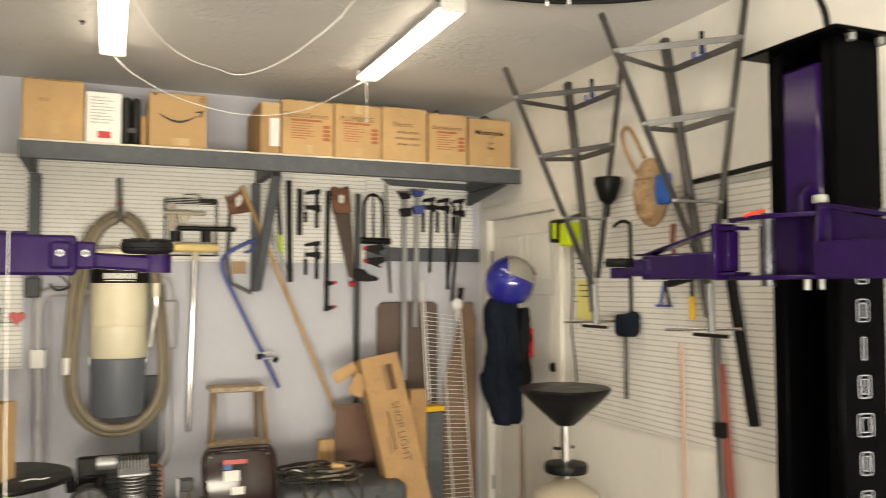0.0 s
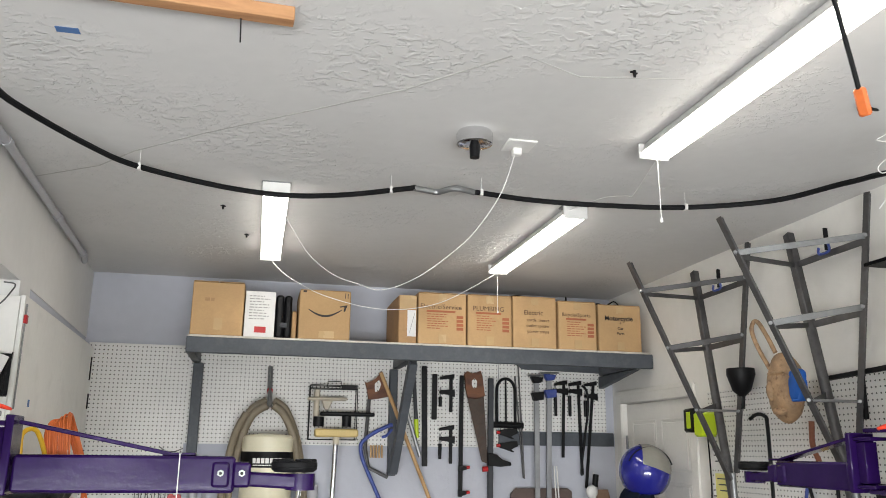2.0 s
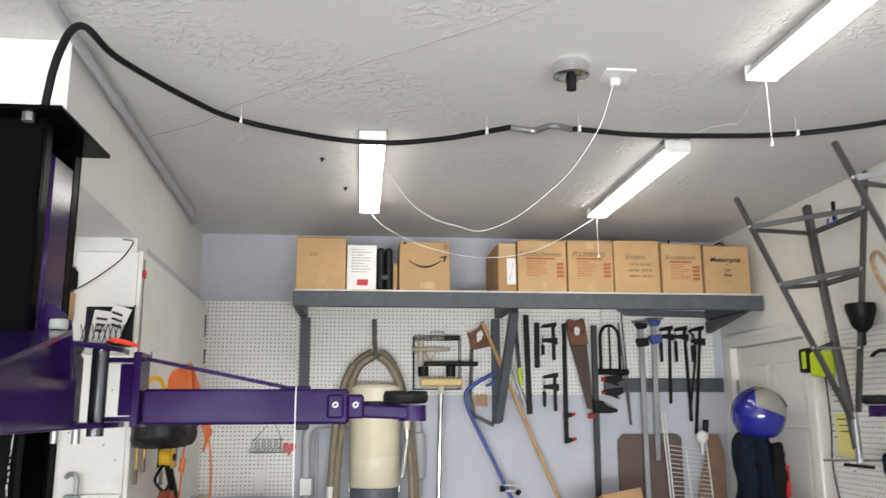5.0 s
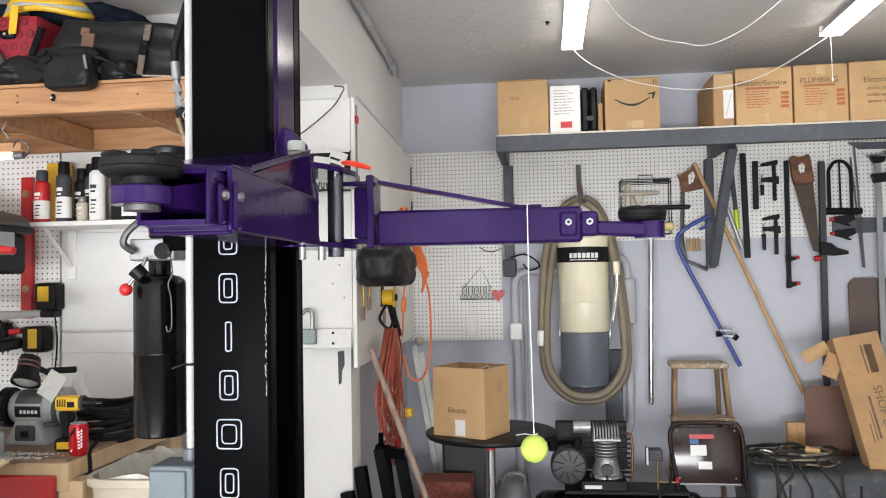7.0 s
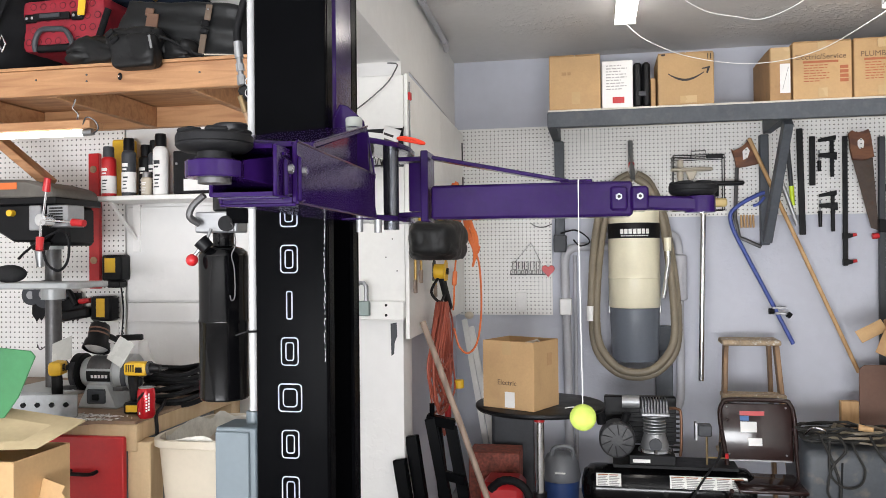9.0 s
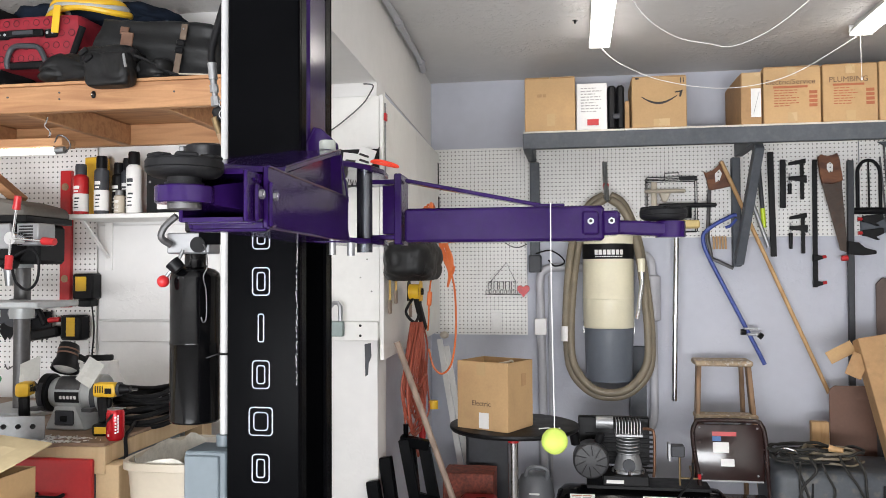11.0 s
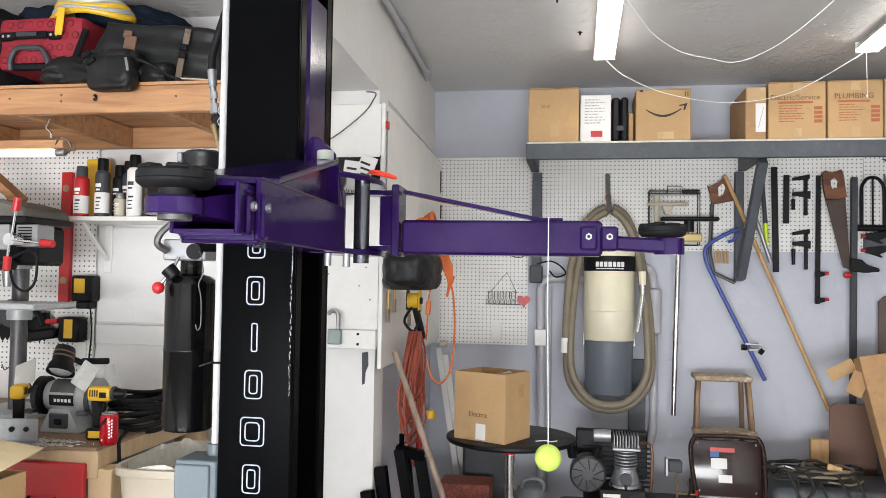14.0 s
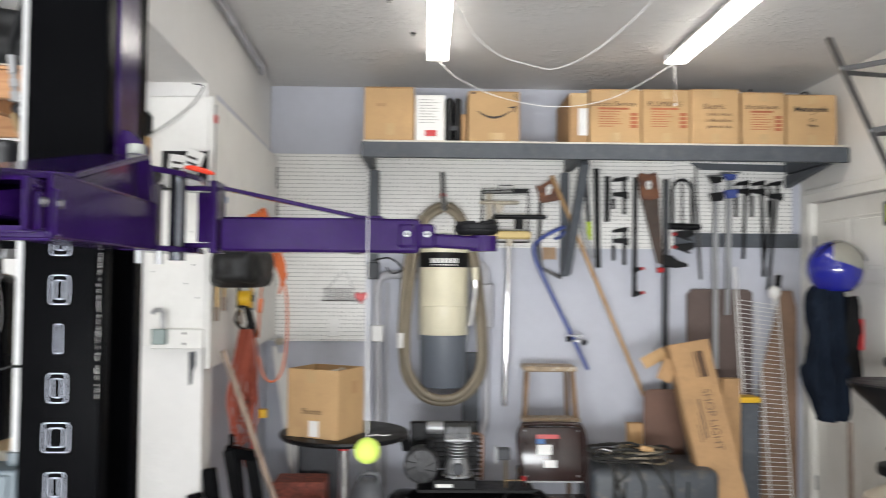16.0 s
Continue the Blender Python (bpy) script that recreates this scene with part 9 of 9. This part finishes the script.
    bm = B(); cyl(bm, Vector(q) - d * 0.01, Vector(q) + d * 0.045, 0.016, 0.014, n=14); part("grip", bm, M_red, ln)
bm = B(); cyl(bm, (-2.30, 2.98, 1.70), (-2.30, 2.955, 1.70), 0.014, n=14); part("start_button", bm, M_yellow, t)
bm = B(); box(bm, -2.62, -1.99, 2.90, 3.18, 1.385, 1.412, 0.006); part("table", bm, M_greycast, t)
bm = B(); cyl(bm, (-2.276, 3.2, 1.33), (-2.276, 3.2, 1.40), 0.05, n=20); part("table_collar", bm, M_greycast, t)
bm = B(); cyl(bm, (-2.276, 3.2, 1.55), (-2.276, 3.2, 1.60), 0.045, n=20); part("upper_collar", bm, M_greycast, t)
bm = B(); box(bm, -2.44, -2.12, 3.05, 3.38, BT, BT + 0.025, 0.006); part("base", bm, M_greycast, t)
bm = B(); tube(bm, smooth_path([(-2.25, 2.95, 1.51), (-2.20, 2.93, 1.54), (-2.12, 2.92, 1.585), (-2.04, 2.92, 1.62), (-2.0, 2.92, 1.59), (-2.01, 2.93, 1.50), (-2.06, 2.94, 1.46), (-2.12, 2.95, 1.49), (-2.14, 2.95, 1.56)], 5), 0.0055, 7); part("lead", bm, M_rubber, t)
bm = B(); ball(bm, (-2.30, 2.96, 1.448), 0.055, (1.3, 0.9, 0.68), 18, 12)
solid("dark_sander", bm, M_greycloth, "dark rounded cloth pad on the drill press table", "pad")
bm = B(); lathe(bm, [(0.03, BT), (0.05, BT + 0.01), (0.05, BT + 0.12), (0.025, BT + 0.17), (0.02, BT + 0.22)], Matrix.Translation((-1.90, 3.3, 0)), 20)
solid("white_bottle", bm, M_whiteplastic, "white plastic bottle behind the grinder", "bottle")
t = thing("green_folder", (-1.7, 2.2, 1.0), "green folded sheet standing in an open carton", "folder")
bm = B(); prism(bm, [(-1.98, 1.0), (-1.62, 1.04), (-1.573, 1.10), (-1.515, 1.222), (-1.53, 1.238), (-1.98, 1.275)], on_y(2.09), 0.006, 0.002); part("sheet", bm, M_green, t)
t = thing("open_box", (-1.65, 2.1, 0), "open brown cardboard box with raised flaps", "box")
for nm, x0, x1, y0, y1 in (("front_panel", -1.90, -1.435, 1.90, 1.905), ("rear_panel", -1.90, -1.435, 2.13, 2.135), ("side_panel", -1.44, -1.435, 1.9055, 2.1295), ("side_panel", -1.90, -1.895, 1.9055, 2.1295)):
    bm = B(); box(bm, x0, x1, y0, y1, 0.5505, 0.965, 0.001); part(nm, bm, M_card, t)
pale = material("pale_cardboard", (0.41, 0.325, 0.19), 0.8, vary=0.12, dirt=(0.35, 0.27, 0.15), dirt_amount=0.3)
bm = B()
top = [Vector(p) for p in ((-1.90, 2.19, 1.075), (-1.395, 2.15, 1.030), (-1.435, 1.99, 0.985), (-1.90, 1.93, 0.968))]
low = [p - Vector((0, 0, 0.005)) for p in top]
tv, lv = [bm.verts.new(p) for p in top], [bm.verts.new(p) for p in low]
bm.faces.new(tv[::-1]); bm.faces.new(lv)
for k in range(4):
    bm.faces.new((tv[k], tv[(k + 1) % 4], lv[(k + 1) % 4], lv[k]))
bmesh.ops.recalc_face_normals(bm, faces=bm.faces)
part("flap", bm, pale, t, "pale creased flap")
bm = B(); prism(bm, [(-0.05, -0.045), (0.045, -0.03), (0.06, -0.01), (0.04, 0.002), (0.05, 0.02), (-0.05, 0.04)], Matrix.Translation((-1.385, 1.99, 0.86)) @ Matrix.Rotation(radians(72), 4, "X") @ Matrix.Rotation(radians(-18), 4, "Y"), 0.004, 0.001); part("torn_flap", bm, M_card, t)
bm = B(); box(bm, -1.90, -1.435, 1.90, 2.135, 0.0, 0.55, 0.003); part("lower_carton", bm, M_card2, t)
t = thing("waste_bin", (-1.265, 2.75, 0), "beige plastic waste bin with a clear liner", "bin")
cx, cy = -1.265, 2.75
bm = B()
rings = []
for w, d, z in ((0.10, 0.16, 0.12), (0.145, 0.235, 0.86), (0.158, 0.25, 0.865), (0.158, 0.25, 0.89), (0.145, 0.235, 0.89), (0.138, 0.228, 0.86), (0.105, 0.18, 0.30)):
    ring = []
    for k in range(32):
        a = k * math.tau / 32
        c, s = math.cos(a), math.sin(a)
        ring.append(bm.verts.new((cx + w * math.copysign(abs(c) ** 0.45, c), cy + d * math.copysign(abs(s) ** 0.45, s), z)))
    rings.append(ring)
for a, b2 in zip(rings, rings[1:]):
    for k in range(32):
        bm.faces.new((a[k], a[(k + 1) % 32], b2[(k + 1) % 32], b2[k]))
bm.faces.new(rings[0][::-1]); bm.faces.new(rings[-1])
part("tub", bm, M_beige, t)
bm = B()
rg = []
for w, d, z in ((0.124, 0.224, 0.82), (0.126, 0.226, 0.87), (0.128, 0.228, 0.895)):
    rg.append([bm.verts.new((cx + w * math.copysign(abs(math.cos(a)) ** 0.5, math.cos(a)) * (1 + 0.03 * math.sin(9 * a)), cy + d * math.copysign(abs(math.sin(a)) ** 0.5, math.sin(a)), z + 0.012 * math.sin(7 * a + z * 20))) for a in [k * math.tau / 40 for k in range(40)]])
for a, b2 in zip(rg, rg[1:]):
    for k in range(40):
        bm.faces.new((a[k], a[(k + 1) % 40], b2[(k + 1) % 40], b2[k]))
part("liner", bm, M_bag, t, "crumpled clear liner")
bm = B(); box(bm, cx - 0.10, cx + 0.10, cy - 0.16, cy + 0.16, 0, 0.119, 0.01); part("plinth", bm, M_beige, t)


# ---- side wall: door ----
t = thing("door_1", (XR, 4.71, 0), "closed white six-panel door with white casing", "door", kind="structure")
bm = B(); box(bm, XR + 0.03, XR + 0.07, 4.255, 5.165, 0.01, 2.03, 0.002); leaf = part("door_leaf", bm, M_doorpaint, t)
for ya, yb in ((4.36, 4.655), (4.765, 5.06)):
    for za, zb in ((1.62, 1.90), (0.92, 1.52), (0.20, 0.80)):
        bm = B(); box(bm, XR + 0.022, XR + 0.0295, ya, yb, za, zb, 0.006); part("panel", bm, M_doorpaint, leaf)
        for a in ((ya - 0.02, yb + 0.02, za - 0.02, za - 0.008), (ya - 0.02, yb + 0.02, zb + 0.008, zb + 0.02), (ya - 0.02, ya - 0.008, za - 0.008, zb + 0.008), (yb + 0.008, yb + 0.02, za - 0.008, zb + 0.008)):
            bm = B(); box(bm, XR + 0.024, XR + 0.0295, a[0], a[1], a[2], a[3], 0.002); part("moulding", bm, M_doorpaint, leaf)
bm = B(); box(bm, XR - 0.018, XR - 0.0005, 5.165, 5.235, 0, 2.105, 0.004); part("casing", bm, M_doorpaint, t)
bm = B(); box(bm, XR - 0.018, XR - 0.0005, 4.18, 4.25, 0, 2.105, 0.004); part("casing", bm, M_doorpaint, t)
bm = B(); box(bm, XR - 0.018, XR - 0.0005, 4.2505, 5.1645, 2.035, 2.105, 0.004); part("casing", bm, M_doorpaint, t)
bm = B(); box(bm, XR - 0.026, XR - 0.0185, 4.17, 5.24, 2.09, 2.12, 0.004); part("casing_cap", bm, M_doorpaint, t)
for z in (1.78, 1.0, 0.25):
    bm = B(); cyl(bm, (XR + 0.02, 5.16, z - 0.045), (XR + 0.02, 5.16, z + 0.045), 0.008, n=10); part("hinge", bm, M_steel, t)
bm = B(); cyl(bm, (XR + 0.03, 4.33, 0.96), (XR - 0.02, 4.33, 0.96), 0.012, n=12); ball(bm, (XR - 0.04, 4.33, 0.96), 0.027); part("knob", bm, M_steel, t)
bm = B(); cyl(bm, (XR + 0.03, 4.33, 1.10), (XR + 0.005, 4.33, 1.10), 0.027, n=16); part("deadbolt", bm, M_iron, t)

# helmet and overalls on hooks by the door
t = thing("motorcycle_helmet", (2.47, 4.45, 1.46), "glossy blue and grey motorcycle helmet on a door hook", "helmet")
hc = Vector((2.47, 4.45, 1.605))
bm = B(); ball(bm, hc, 0.148, (1.0, 1.05, 1.05), 40, 28)
for v in bm.verts:
    if v.co.z < 1.48:
        v.co.z = 1.48 + (v.co.z - 1.48) * 0.25
part("shell", bm, M_helmet, t)
bm = B(); ball(bm, hc + Vector((0.004, -0.001, 0.003)), 0.149, (1.0, 1.05, 1.05), 40, 28)
for co, no in (((2.43, 4.45, 1.66), (-1, 0.25, 0.15)), ((2.47, 4.40, 1.625), (-0.35, 0, -1)), ((2.56, 4.45, 1.6), (0.9, 0.2, -0.35))):
    bmesh.ops.bisect_plane(bm, geom=bm.verts[:] + bm.edges[:] + bm.faces[:], plane_co=co, plane_no=no, clear_outer=True)
part("grey_panel", bm, M_helmetgrey, t, "grey crown panel")
bm = B(); tube(bm, [hc + Vector((0.149 * math.cos(a) * 0.97, -0.07, 0.152 * math.sin(a) * 0.92)) for a in [0.3 + k * 0.2 for k in range(13)]], 0.004, 6); part("vent_trim", bm, M_plastic, t)
t = thing("overalls", (2.48, 4.48, 0.74), "dark navy work overalls hanging from a hook", "clothes")
bm = B(); soft_lump(bm, 2.36, 2.64, 4.40, 4.56, 0.76, 1.52, 0.030, 4.0, 11)
for v in bm.verts:
    u = (v.co.z - 0.76) / 0.76
    v.co.x = 2.475 + (v.co.x - 2.50) * (0.62 + 0.28 * math.sin(math.pi * min(max(u, 0), 1) * 0.9 + 0.15)) - 0.03 + 0.012 * math.sin(v.co.z * 17)
    v.co.y += 0.022 * math.sin(v.co.x * 75 + v.co.z * 5) + 0.012 * math.sin(v.co.x * 31 - v.co.z * 9)
part("garment", bm, M_denim, t)
bm = B(); soft_lump(bm, 2.50, 2.575, 4.36, 4.46, 0.98, 1.45, 0.02, 8.0, 5); part("sleeve", bm, M_blackcloth, t)
bm = B(); box(bm, 2.555, 2.58, 4.355, 4.375, 1.16, 1.33, 0.004); part("red_tab", bm, M_red, t)
bm = B(); cyl(bm, (2.52, 4.40, 0.03), (2.53, 4.42, 0.76), 0.012, n=10)
solid("broom_handle", bm, M_greywood, "dark broom handle behind the overalls", "handle")

# charger, notes, wall phone papers
t = thing("wall_charger", (2.60, 4.05, 1.83), "black and lime battery charger beside the door", "charger", "chargers")
bm = B(); box(bm, 2.575, 2.66, 4.05, 4.16, 1.825, 1.955, 0.01); part("case", bm, M_plastic, t)
bm = B(); box(bm, 2.57, 2.66, 3.945, 4.045, 1.80, 1.93, 0.012); part("battery", bm, M_lime, t, "lime green battery")
bm = B(); box(bm, 2.568, 2.5745, 4.075, 4.115, 1.845, 1.935, 0.003); part("lime_panel", bm, M_lime, t)
bm = B(); tube(bm, smooth_path([(2.64, 4.02, 1.80), (2.645, 4.02, 1.55), (2.64, 4.03, 1.35), (2.645, 4.0, 1.15), (2.64, 3.98, 1.0)], 6), 0.004, 6); part("lead", bm, M_rubber, t)
for y0, y1, z0, z1, mm, lb in ((3.80, 3.99, 1.40, 1.61, M_yellowpaper, "yellow paper note pinned to the pegboard"), (3.93, 4.02, 1.63, 1.76, M_paper, "white card pinned to the pegboard"), (4.0, 4.025, 1.40, 1.58, M_paper, "white chart pinned to the pegboard"), (3.84, 3.90, 1.33, 1.39, M_paper, "small white card pinned to the pegboard")):
    t = thing("paper_note", (2.655, (y0 + y1) / 2, z0), lb, "note", "pinned notes")
    bm = B(); box(bm, 2.652, 2.6565, y0, y1, z0, z1); part("sheet", bm, mm, t)
    for k in range(3):
        bm = B(); box(bm, 2.6508, 2.6519, y0 + 0.015, y1 - 0.02 - 0.01 * k, z1 - 0.03 - k * 0.03, z1 - 0.024 - k * 0.03); part("printed_line", bm, M_darkgrey, t)

# ---- side wall: hanging tripod stands ----
def tripod(dy, seed):
    """An upside-down steel tripod hung on the wall: two angle-iron legs, a rear tube and cross braces."""
    t = thing("steel_tripod", (2.5, 2.75 + dy, 1.40), "folding grey steel tripod stand hung upside down", "tripod stand", "steel tripods")
    L = [Vector((2.052, 2.82 + dy, 2.665)), Vector((2.50, 2.745 + dy, 1.585))]
    Rr = [Vector((2.625, 2.633 + dy, 2.765)), Vector((2.57, 2.80 + dy, 1.62))]
    C = [Vector((2.61, 3.14 + dy, 2.715)), Vector((2.545, 2.79 + dy, 1.45))]
    for nm, (a, b2) in (("leg", L), ("leg", Rr)):
        bm = B(); bar(bm, a, b2, 0.034, 0.005, 0.001, up=(1, 0, 0)); bar(bm, a + Vector((0.014, 0.012, 0)), b2 + Vector((0.014, 0.012, 0)), 0.005, 0.03, 0.001, up=(1, 0, 0)); part(nm, bm, M_gun, t)
    bm = B(); bar(bm, C[0], C[0].lerp(C[1], 0.35), 0.042, 0.036, 0.004, up=(1, 0, 0)); part("rear_leg", bm, M_gun, t)
    bm = B(); cyl(bm, C[0].lerp(C[1], 0.22), C[1], 0.022, n=14); part("tube", bm, M_gun, t)
    def at(seg, z):
        u = (seg[0].z - z) / (seg[0].z - seg[1].z)
        return seg[0].lerp(seg[1], u)
    for z in (2.515, 2.225, 1.92):
        a, b2, c = at(L, z), at(Rr, z + 0.07 if z > 2 else z), at(C, z + 0.04)
        up = (0, 0, 1)
        if z > 2:
            bm = B(); bar(bm, a, b2, 0.004, 0.026, 0.001); part("cross_brace", bm, M_steel if dy == 0 else M_gun, t)
        else:
            bm = B(); cyl(bm, a, b2, 0.006, n=8); part("cross_rod", bm, M_steel, t)
        bm = B(); bar(bm, a + Vector((0.01, 0.01, -0.012)), c, 0.004, 0.022, 0.001); part("side_brace", bm, M_gun, t)
        if z > 2:
            bm = B(); bar(bm, c, b2 + Vector((0, 0, -0.02)), 0.004, 0.03, 0.001); part("side_brace", bm, M_gun, t)
        for p in (a, b2):
            bm = B(); cyl(bm, p + Vector((-0.012, -0.014, 0)), p + Vector((0.012, 0.014, 0)), 0.008, n=6); part("bolt", bm, M_steel, t)
    k = at(C, 2.60) .lerp(at(Rr, 2.60), 0.5)
    bm = B(); bar(bm, k + Vector((-0.02, -0.02, -0.03)), k + Vector((-0.02, -0.02, 0.07)), 0.02, 0.012, 0.003); part("latch", bm, M_iron, t)
    bm = B(); tube(bm, smooth_path([k + Vector((-0.03, 0.02, -0.01)), k + Vector((-0.03, 0.02, -0.04)), k + Vector((-0.02, -0.03, -0.035)), k + Vector((-0.02, -0.03, 0))], 4), 0.006, 7); part("blue_hook", bm, M_blue, t, "blue coated hook")
    bm = B(); cyl(bm, (2.545, 2.79 + dy, 1.62), (2.545, 2.78 + dy, 1.385), 0.016, n=12); part("screw", bm, M_steel, t)
    bm = B(); cyl(bm, (2.52, 3.04 + dy, 1.385), (2.57, 2.64 + dy, 1.405), 0.007, n=10); part("tommy_bar", bm, M_chrome, t)
    bm = B(); cyl(bm, (2.51, 2.85 + dy, 1.375), (2.56, 2.70 + dy, 1.37), 0.008, n=10); part("black_bar", bm, M_iron, t)
    return t


tripod(0.0, 1)
tripod(0.86, 2)

# carved face, tools on the side pegboard
bm = B()
ball(bm, (2.52, 3.13, 2.0), 0.115, (0.62, 0.82, 1.4), 26, 20)
for v in bm.verts:
    v.co += v.normal * noise.noise(v.co * 11) * 0.016
ball(bm, (2.452, 3.145, 1.985), 0.026, (0.8, 0.7, 1.7), 12, 8)
ball(bm, (2.475, 3.12, 1.895), 0.045, (0.6, 1.0, 0.45), 12, 8)
ball(bm, (2.465, 3.12, 2.06), 0.035, (0.5, 1.7, 0.3), 12, 8)
tube(bm, smooth_path([(2.50, 3.20, 2.08), (2.48, 3.25, 2.18), (2.47, 3.28, 2.27), (2.47, 3.26, 2.31), (2.46, 3.21, 2.30), (2.45, 3.14, 2.23), (2.46, 3.10, 2.15)], 5), 0.010, 8)
solid("hanging_mask", bm, M_tan, "tan rubber mask hanging on the side wall", "mask")
bm = B(); soft_lump(bm, 2.45, 2.49, 2.93, 3.025, 1.93, 2.06, 0.012, 6.0, 4)
solid("blue_cloth", bm, M_bluecloth, "bright blue cloth tucked beside the mask", "cloth")
bm = B(); lathe(bm, [(0.068, 2.13), (0.07, 2.10), (0.045, 2.02), (0.014, 1.99), (0.010, 1.93)], Matrix.Translation((2.60, 3.60, 0)), 24)
solid("small_funnel", bm, M_plastic, "small black funnel on the pegboard", "funnel")
bm = B(); tube(bm, smooth_path([(2.62, 3.58, 1.88), (2.62, 3.52, 1.90), (2.62, 3.46, 1.89), (2.62, 3.44, 1.84), (2.62, 3.44, 1.5), (2.62, 3.44, 1.40)], 5), 0.009, 8)
solid("black_pipe_frame", bm, M_iron, "bent black pipe frame on the pegboard", "frame")
bm = B(); soft_lump(bm, 2.57, 2.645, 3.39, 3.53, 1.33, 1.45, 0.014, 3.0, 4)
solid("navy_cap", bm, M_denim, "navy cloth cap on a pegboard hook", "cap")
bm = B(); cyl(bm, (2.63, 3.50, 1.34), (2.63, 3.50, 1.02), 0.011, n=10)
solid("steel_tube", bm, M_gun, "dark tube hanging below the cap", "tube")
bm = B(); tube(bm, smooth_path([(2.55, 3.02, 1.85), (2.56, 3.04, 1.75), (2.60, 3.06, 1.68), (2.62, 3.06, 1.6)], 5), 0.012, 8)
solid("orange_hose", bm, material("brown_rubber_hose", (0.25, 0.09, 0.05), 0.5), "short brown rubber hose on the wall", "hose")
t = thing("screwdriver", (2.63, 3.0, 1.42), "yellow-handled tool hanging on the pegboard", "screwdriver")
bm = B(); cyl(bm, (2.63, 3.0, 1.53), (2.63, 3.0, 1.43), 0.014, n=12); part("handle", bm, M_yellow, t)
bm = B(); cyl(bm, (2.63, 3.0, 1.60), (2.63, 3.0, 1.53), 0.008, n=10); part("shaft", bm, M_iron, t)
t = thing("steel_bracket", (2.6, 2.9, 1.58), "perforated dark steel bracket on the pegboard", "bracket")
bm = B(); bar(bm, (2.60, 3.12, 1.585), (2.60, 2.78, 1.65), 0.03, 0.03, 0.003); part("angle", bm, M_iron, t)
t = thing("blue_spring_clamp", (2.62, 3.2, 1.5), "blue and black pliers hung on the pegboard", "pliers")
for s in (-1, 1):
    bm = B(); bar(bm, (2.63, 3.19, 1.60), (2.63, 3.19 + s * 0.035, 1.48), 0.014, 0.012, 0.003); part("arm", bm, M_iron if s < 0 else M_blue, t)
bm = B(); bar(bm, (2.63, 3.26, 1.485), (2.63, 3.14, 1.485), 0.008, 0.012, 0.002); part("foot", bm, M_blue, t)
bm = B(); bar(bm, (2.63, 2.755, 1.60), (2.62, 2.629, 1.02), 0.04, 0.028, 0.003, up=(1, 0, 0))
solid("steel_rail", bm, M_iron, "long dark perforated steel rail leaning at the pegboard", "rail")
bm = B(); cyl(bm, (2.63, 2.853, 1.36), (2.63, 2.80, 0.05), 0.018, n=12)
solid("dark_pole", bm, M_gun, "dark steel pole along the side wall", "pole")
t = thing("red_strap", (2.62, 2.7, 0.6), "red ratchet strap hanging on the side wall", "strap")
for y, y2 in ((2.835, 2.775), (2.815, 2.745)):
    bm = B(); bar(bm, (2.63, y, 1.25), (2.63, y2, 0.5), 0.022, 0.003, up=(1, 0, 0)); part("webbing", bm, material("faded_red_webbing", (0.42, 0.12, 0.09), 0.7), t)
bm = B(); box(bm, 2.60, 2.645, 2.79, 2.85, 0.945, 1.01, 0.006); part("ratchet", bm, M_iron, t)
bm = B(); cyl(bm, (2.635, 3.088, 1.32), (2.635, 3.06, 0.2), 0.009, n=10)
solid("pink_rod", bm, material("pale_pink_rod", (0.62, 0.42, 0.34), 0.5), "pale pink rod standing along the wall", "rod")
t = thing("tap_wrench", (2.5, 2.9, 2.05), "dark bars and clamps on the top pegboard row", "wrench")
bm = B(); bar(bm, (2.62, 3.0, 2.03), (2.62, 2.50, 2.05), 0.02, 0.02, 0.003); part("bar", bm, M_iron, t)
bm = B(); bar(bm, (2.60, 2.75, 2.04), (2.60, 2.75, 1.85), 0.018, 0.018, 0.003, up=(0, 1, 0)); part("stem", bm, M_iron, t)

# oil drain with black funnel
t = thing("oil_drain", (2.28, 3.5, 0), "black funnel oil drain on a steel stem", "oil drain")
bm = B(); lathe(bm, [(0.212, 1.12), (0.216, 1.112), (0.212, 1.10), (0.18, 1.065), (0.06, 0.955), (0.04, 0.94), (0.032, 0.945), (0.05, 0.96), (0.17, 1.07), (0.20, 1.108)], Matrix.Translation((2.28, 3.5, -0.025)), 40); part("funnel", bm, M_plastic, t)
bm = B(); cyl(bm, (2.28, 3.5, 0.20), (2.28, 3.5, 0.925), 0.026, n=18); part("stem", bm, M_chrome, t, "steel stem")
bm = B(); lathe(bm, [(0.03, 0.70), (0.10, 0.695), (0.105, 0.715), (0.10, 0.735), (0.04, 0.745)], Matrix.Translation((2.28, 3.5, 0)), 24); part("lock_nut", bm, M_plastic, t)
for a in (0.4, 2.6):
    bm = B(); cyl(bm, (2.28, 3.5, 0.80), (2.28 + 0.06 * math.cos(a), 3.5 + 0.06 * math.sin(a), 0.805), 0.008, n=8); part("thumb_screw", bm, M_iron, t)
bm = B(); lathe(bm, [(0.18, 0.05), (0.20, 0.07), (0.20, 0.45), (0.15, 0.60), (0.05, 0.66)], Matrix.Translation((2.28, 3.5, 0)), 32); part("tank", bm, M_beige, t)
for k in range(3):
    a = k * math.tau / 3
    bm = B(); cyl(bm, (2.28 + 0.16 * math.cos(a), 3.5 + 0.16 * math.sin(a), 0), (2.28 + 0.16 * math.cos(a), 3.5 + 0.16 * math.sin(a), 0.052), 0.025, n=12); part("castor", bm, M_plastic, t)
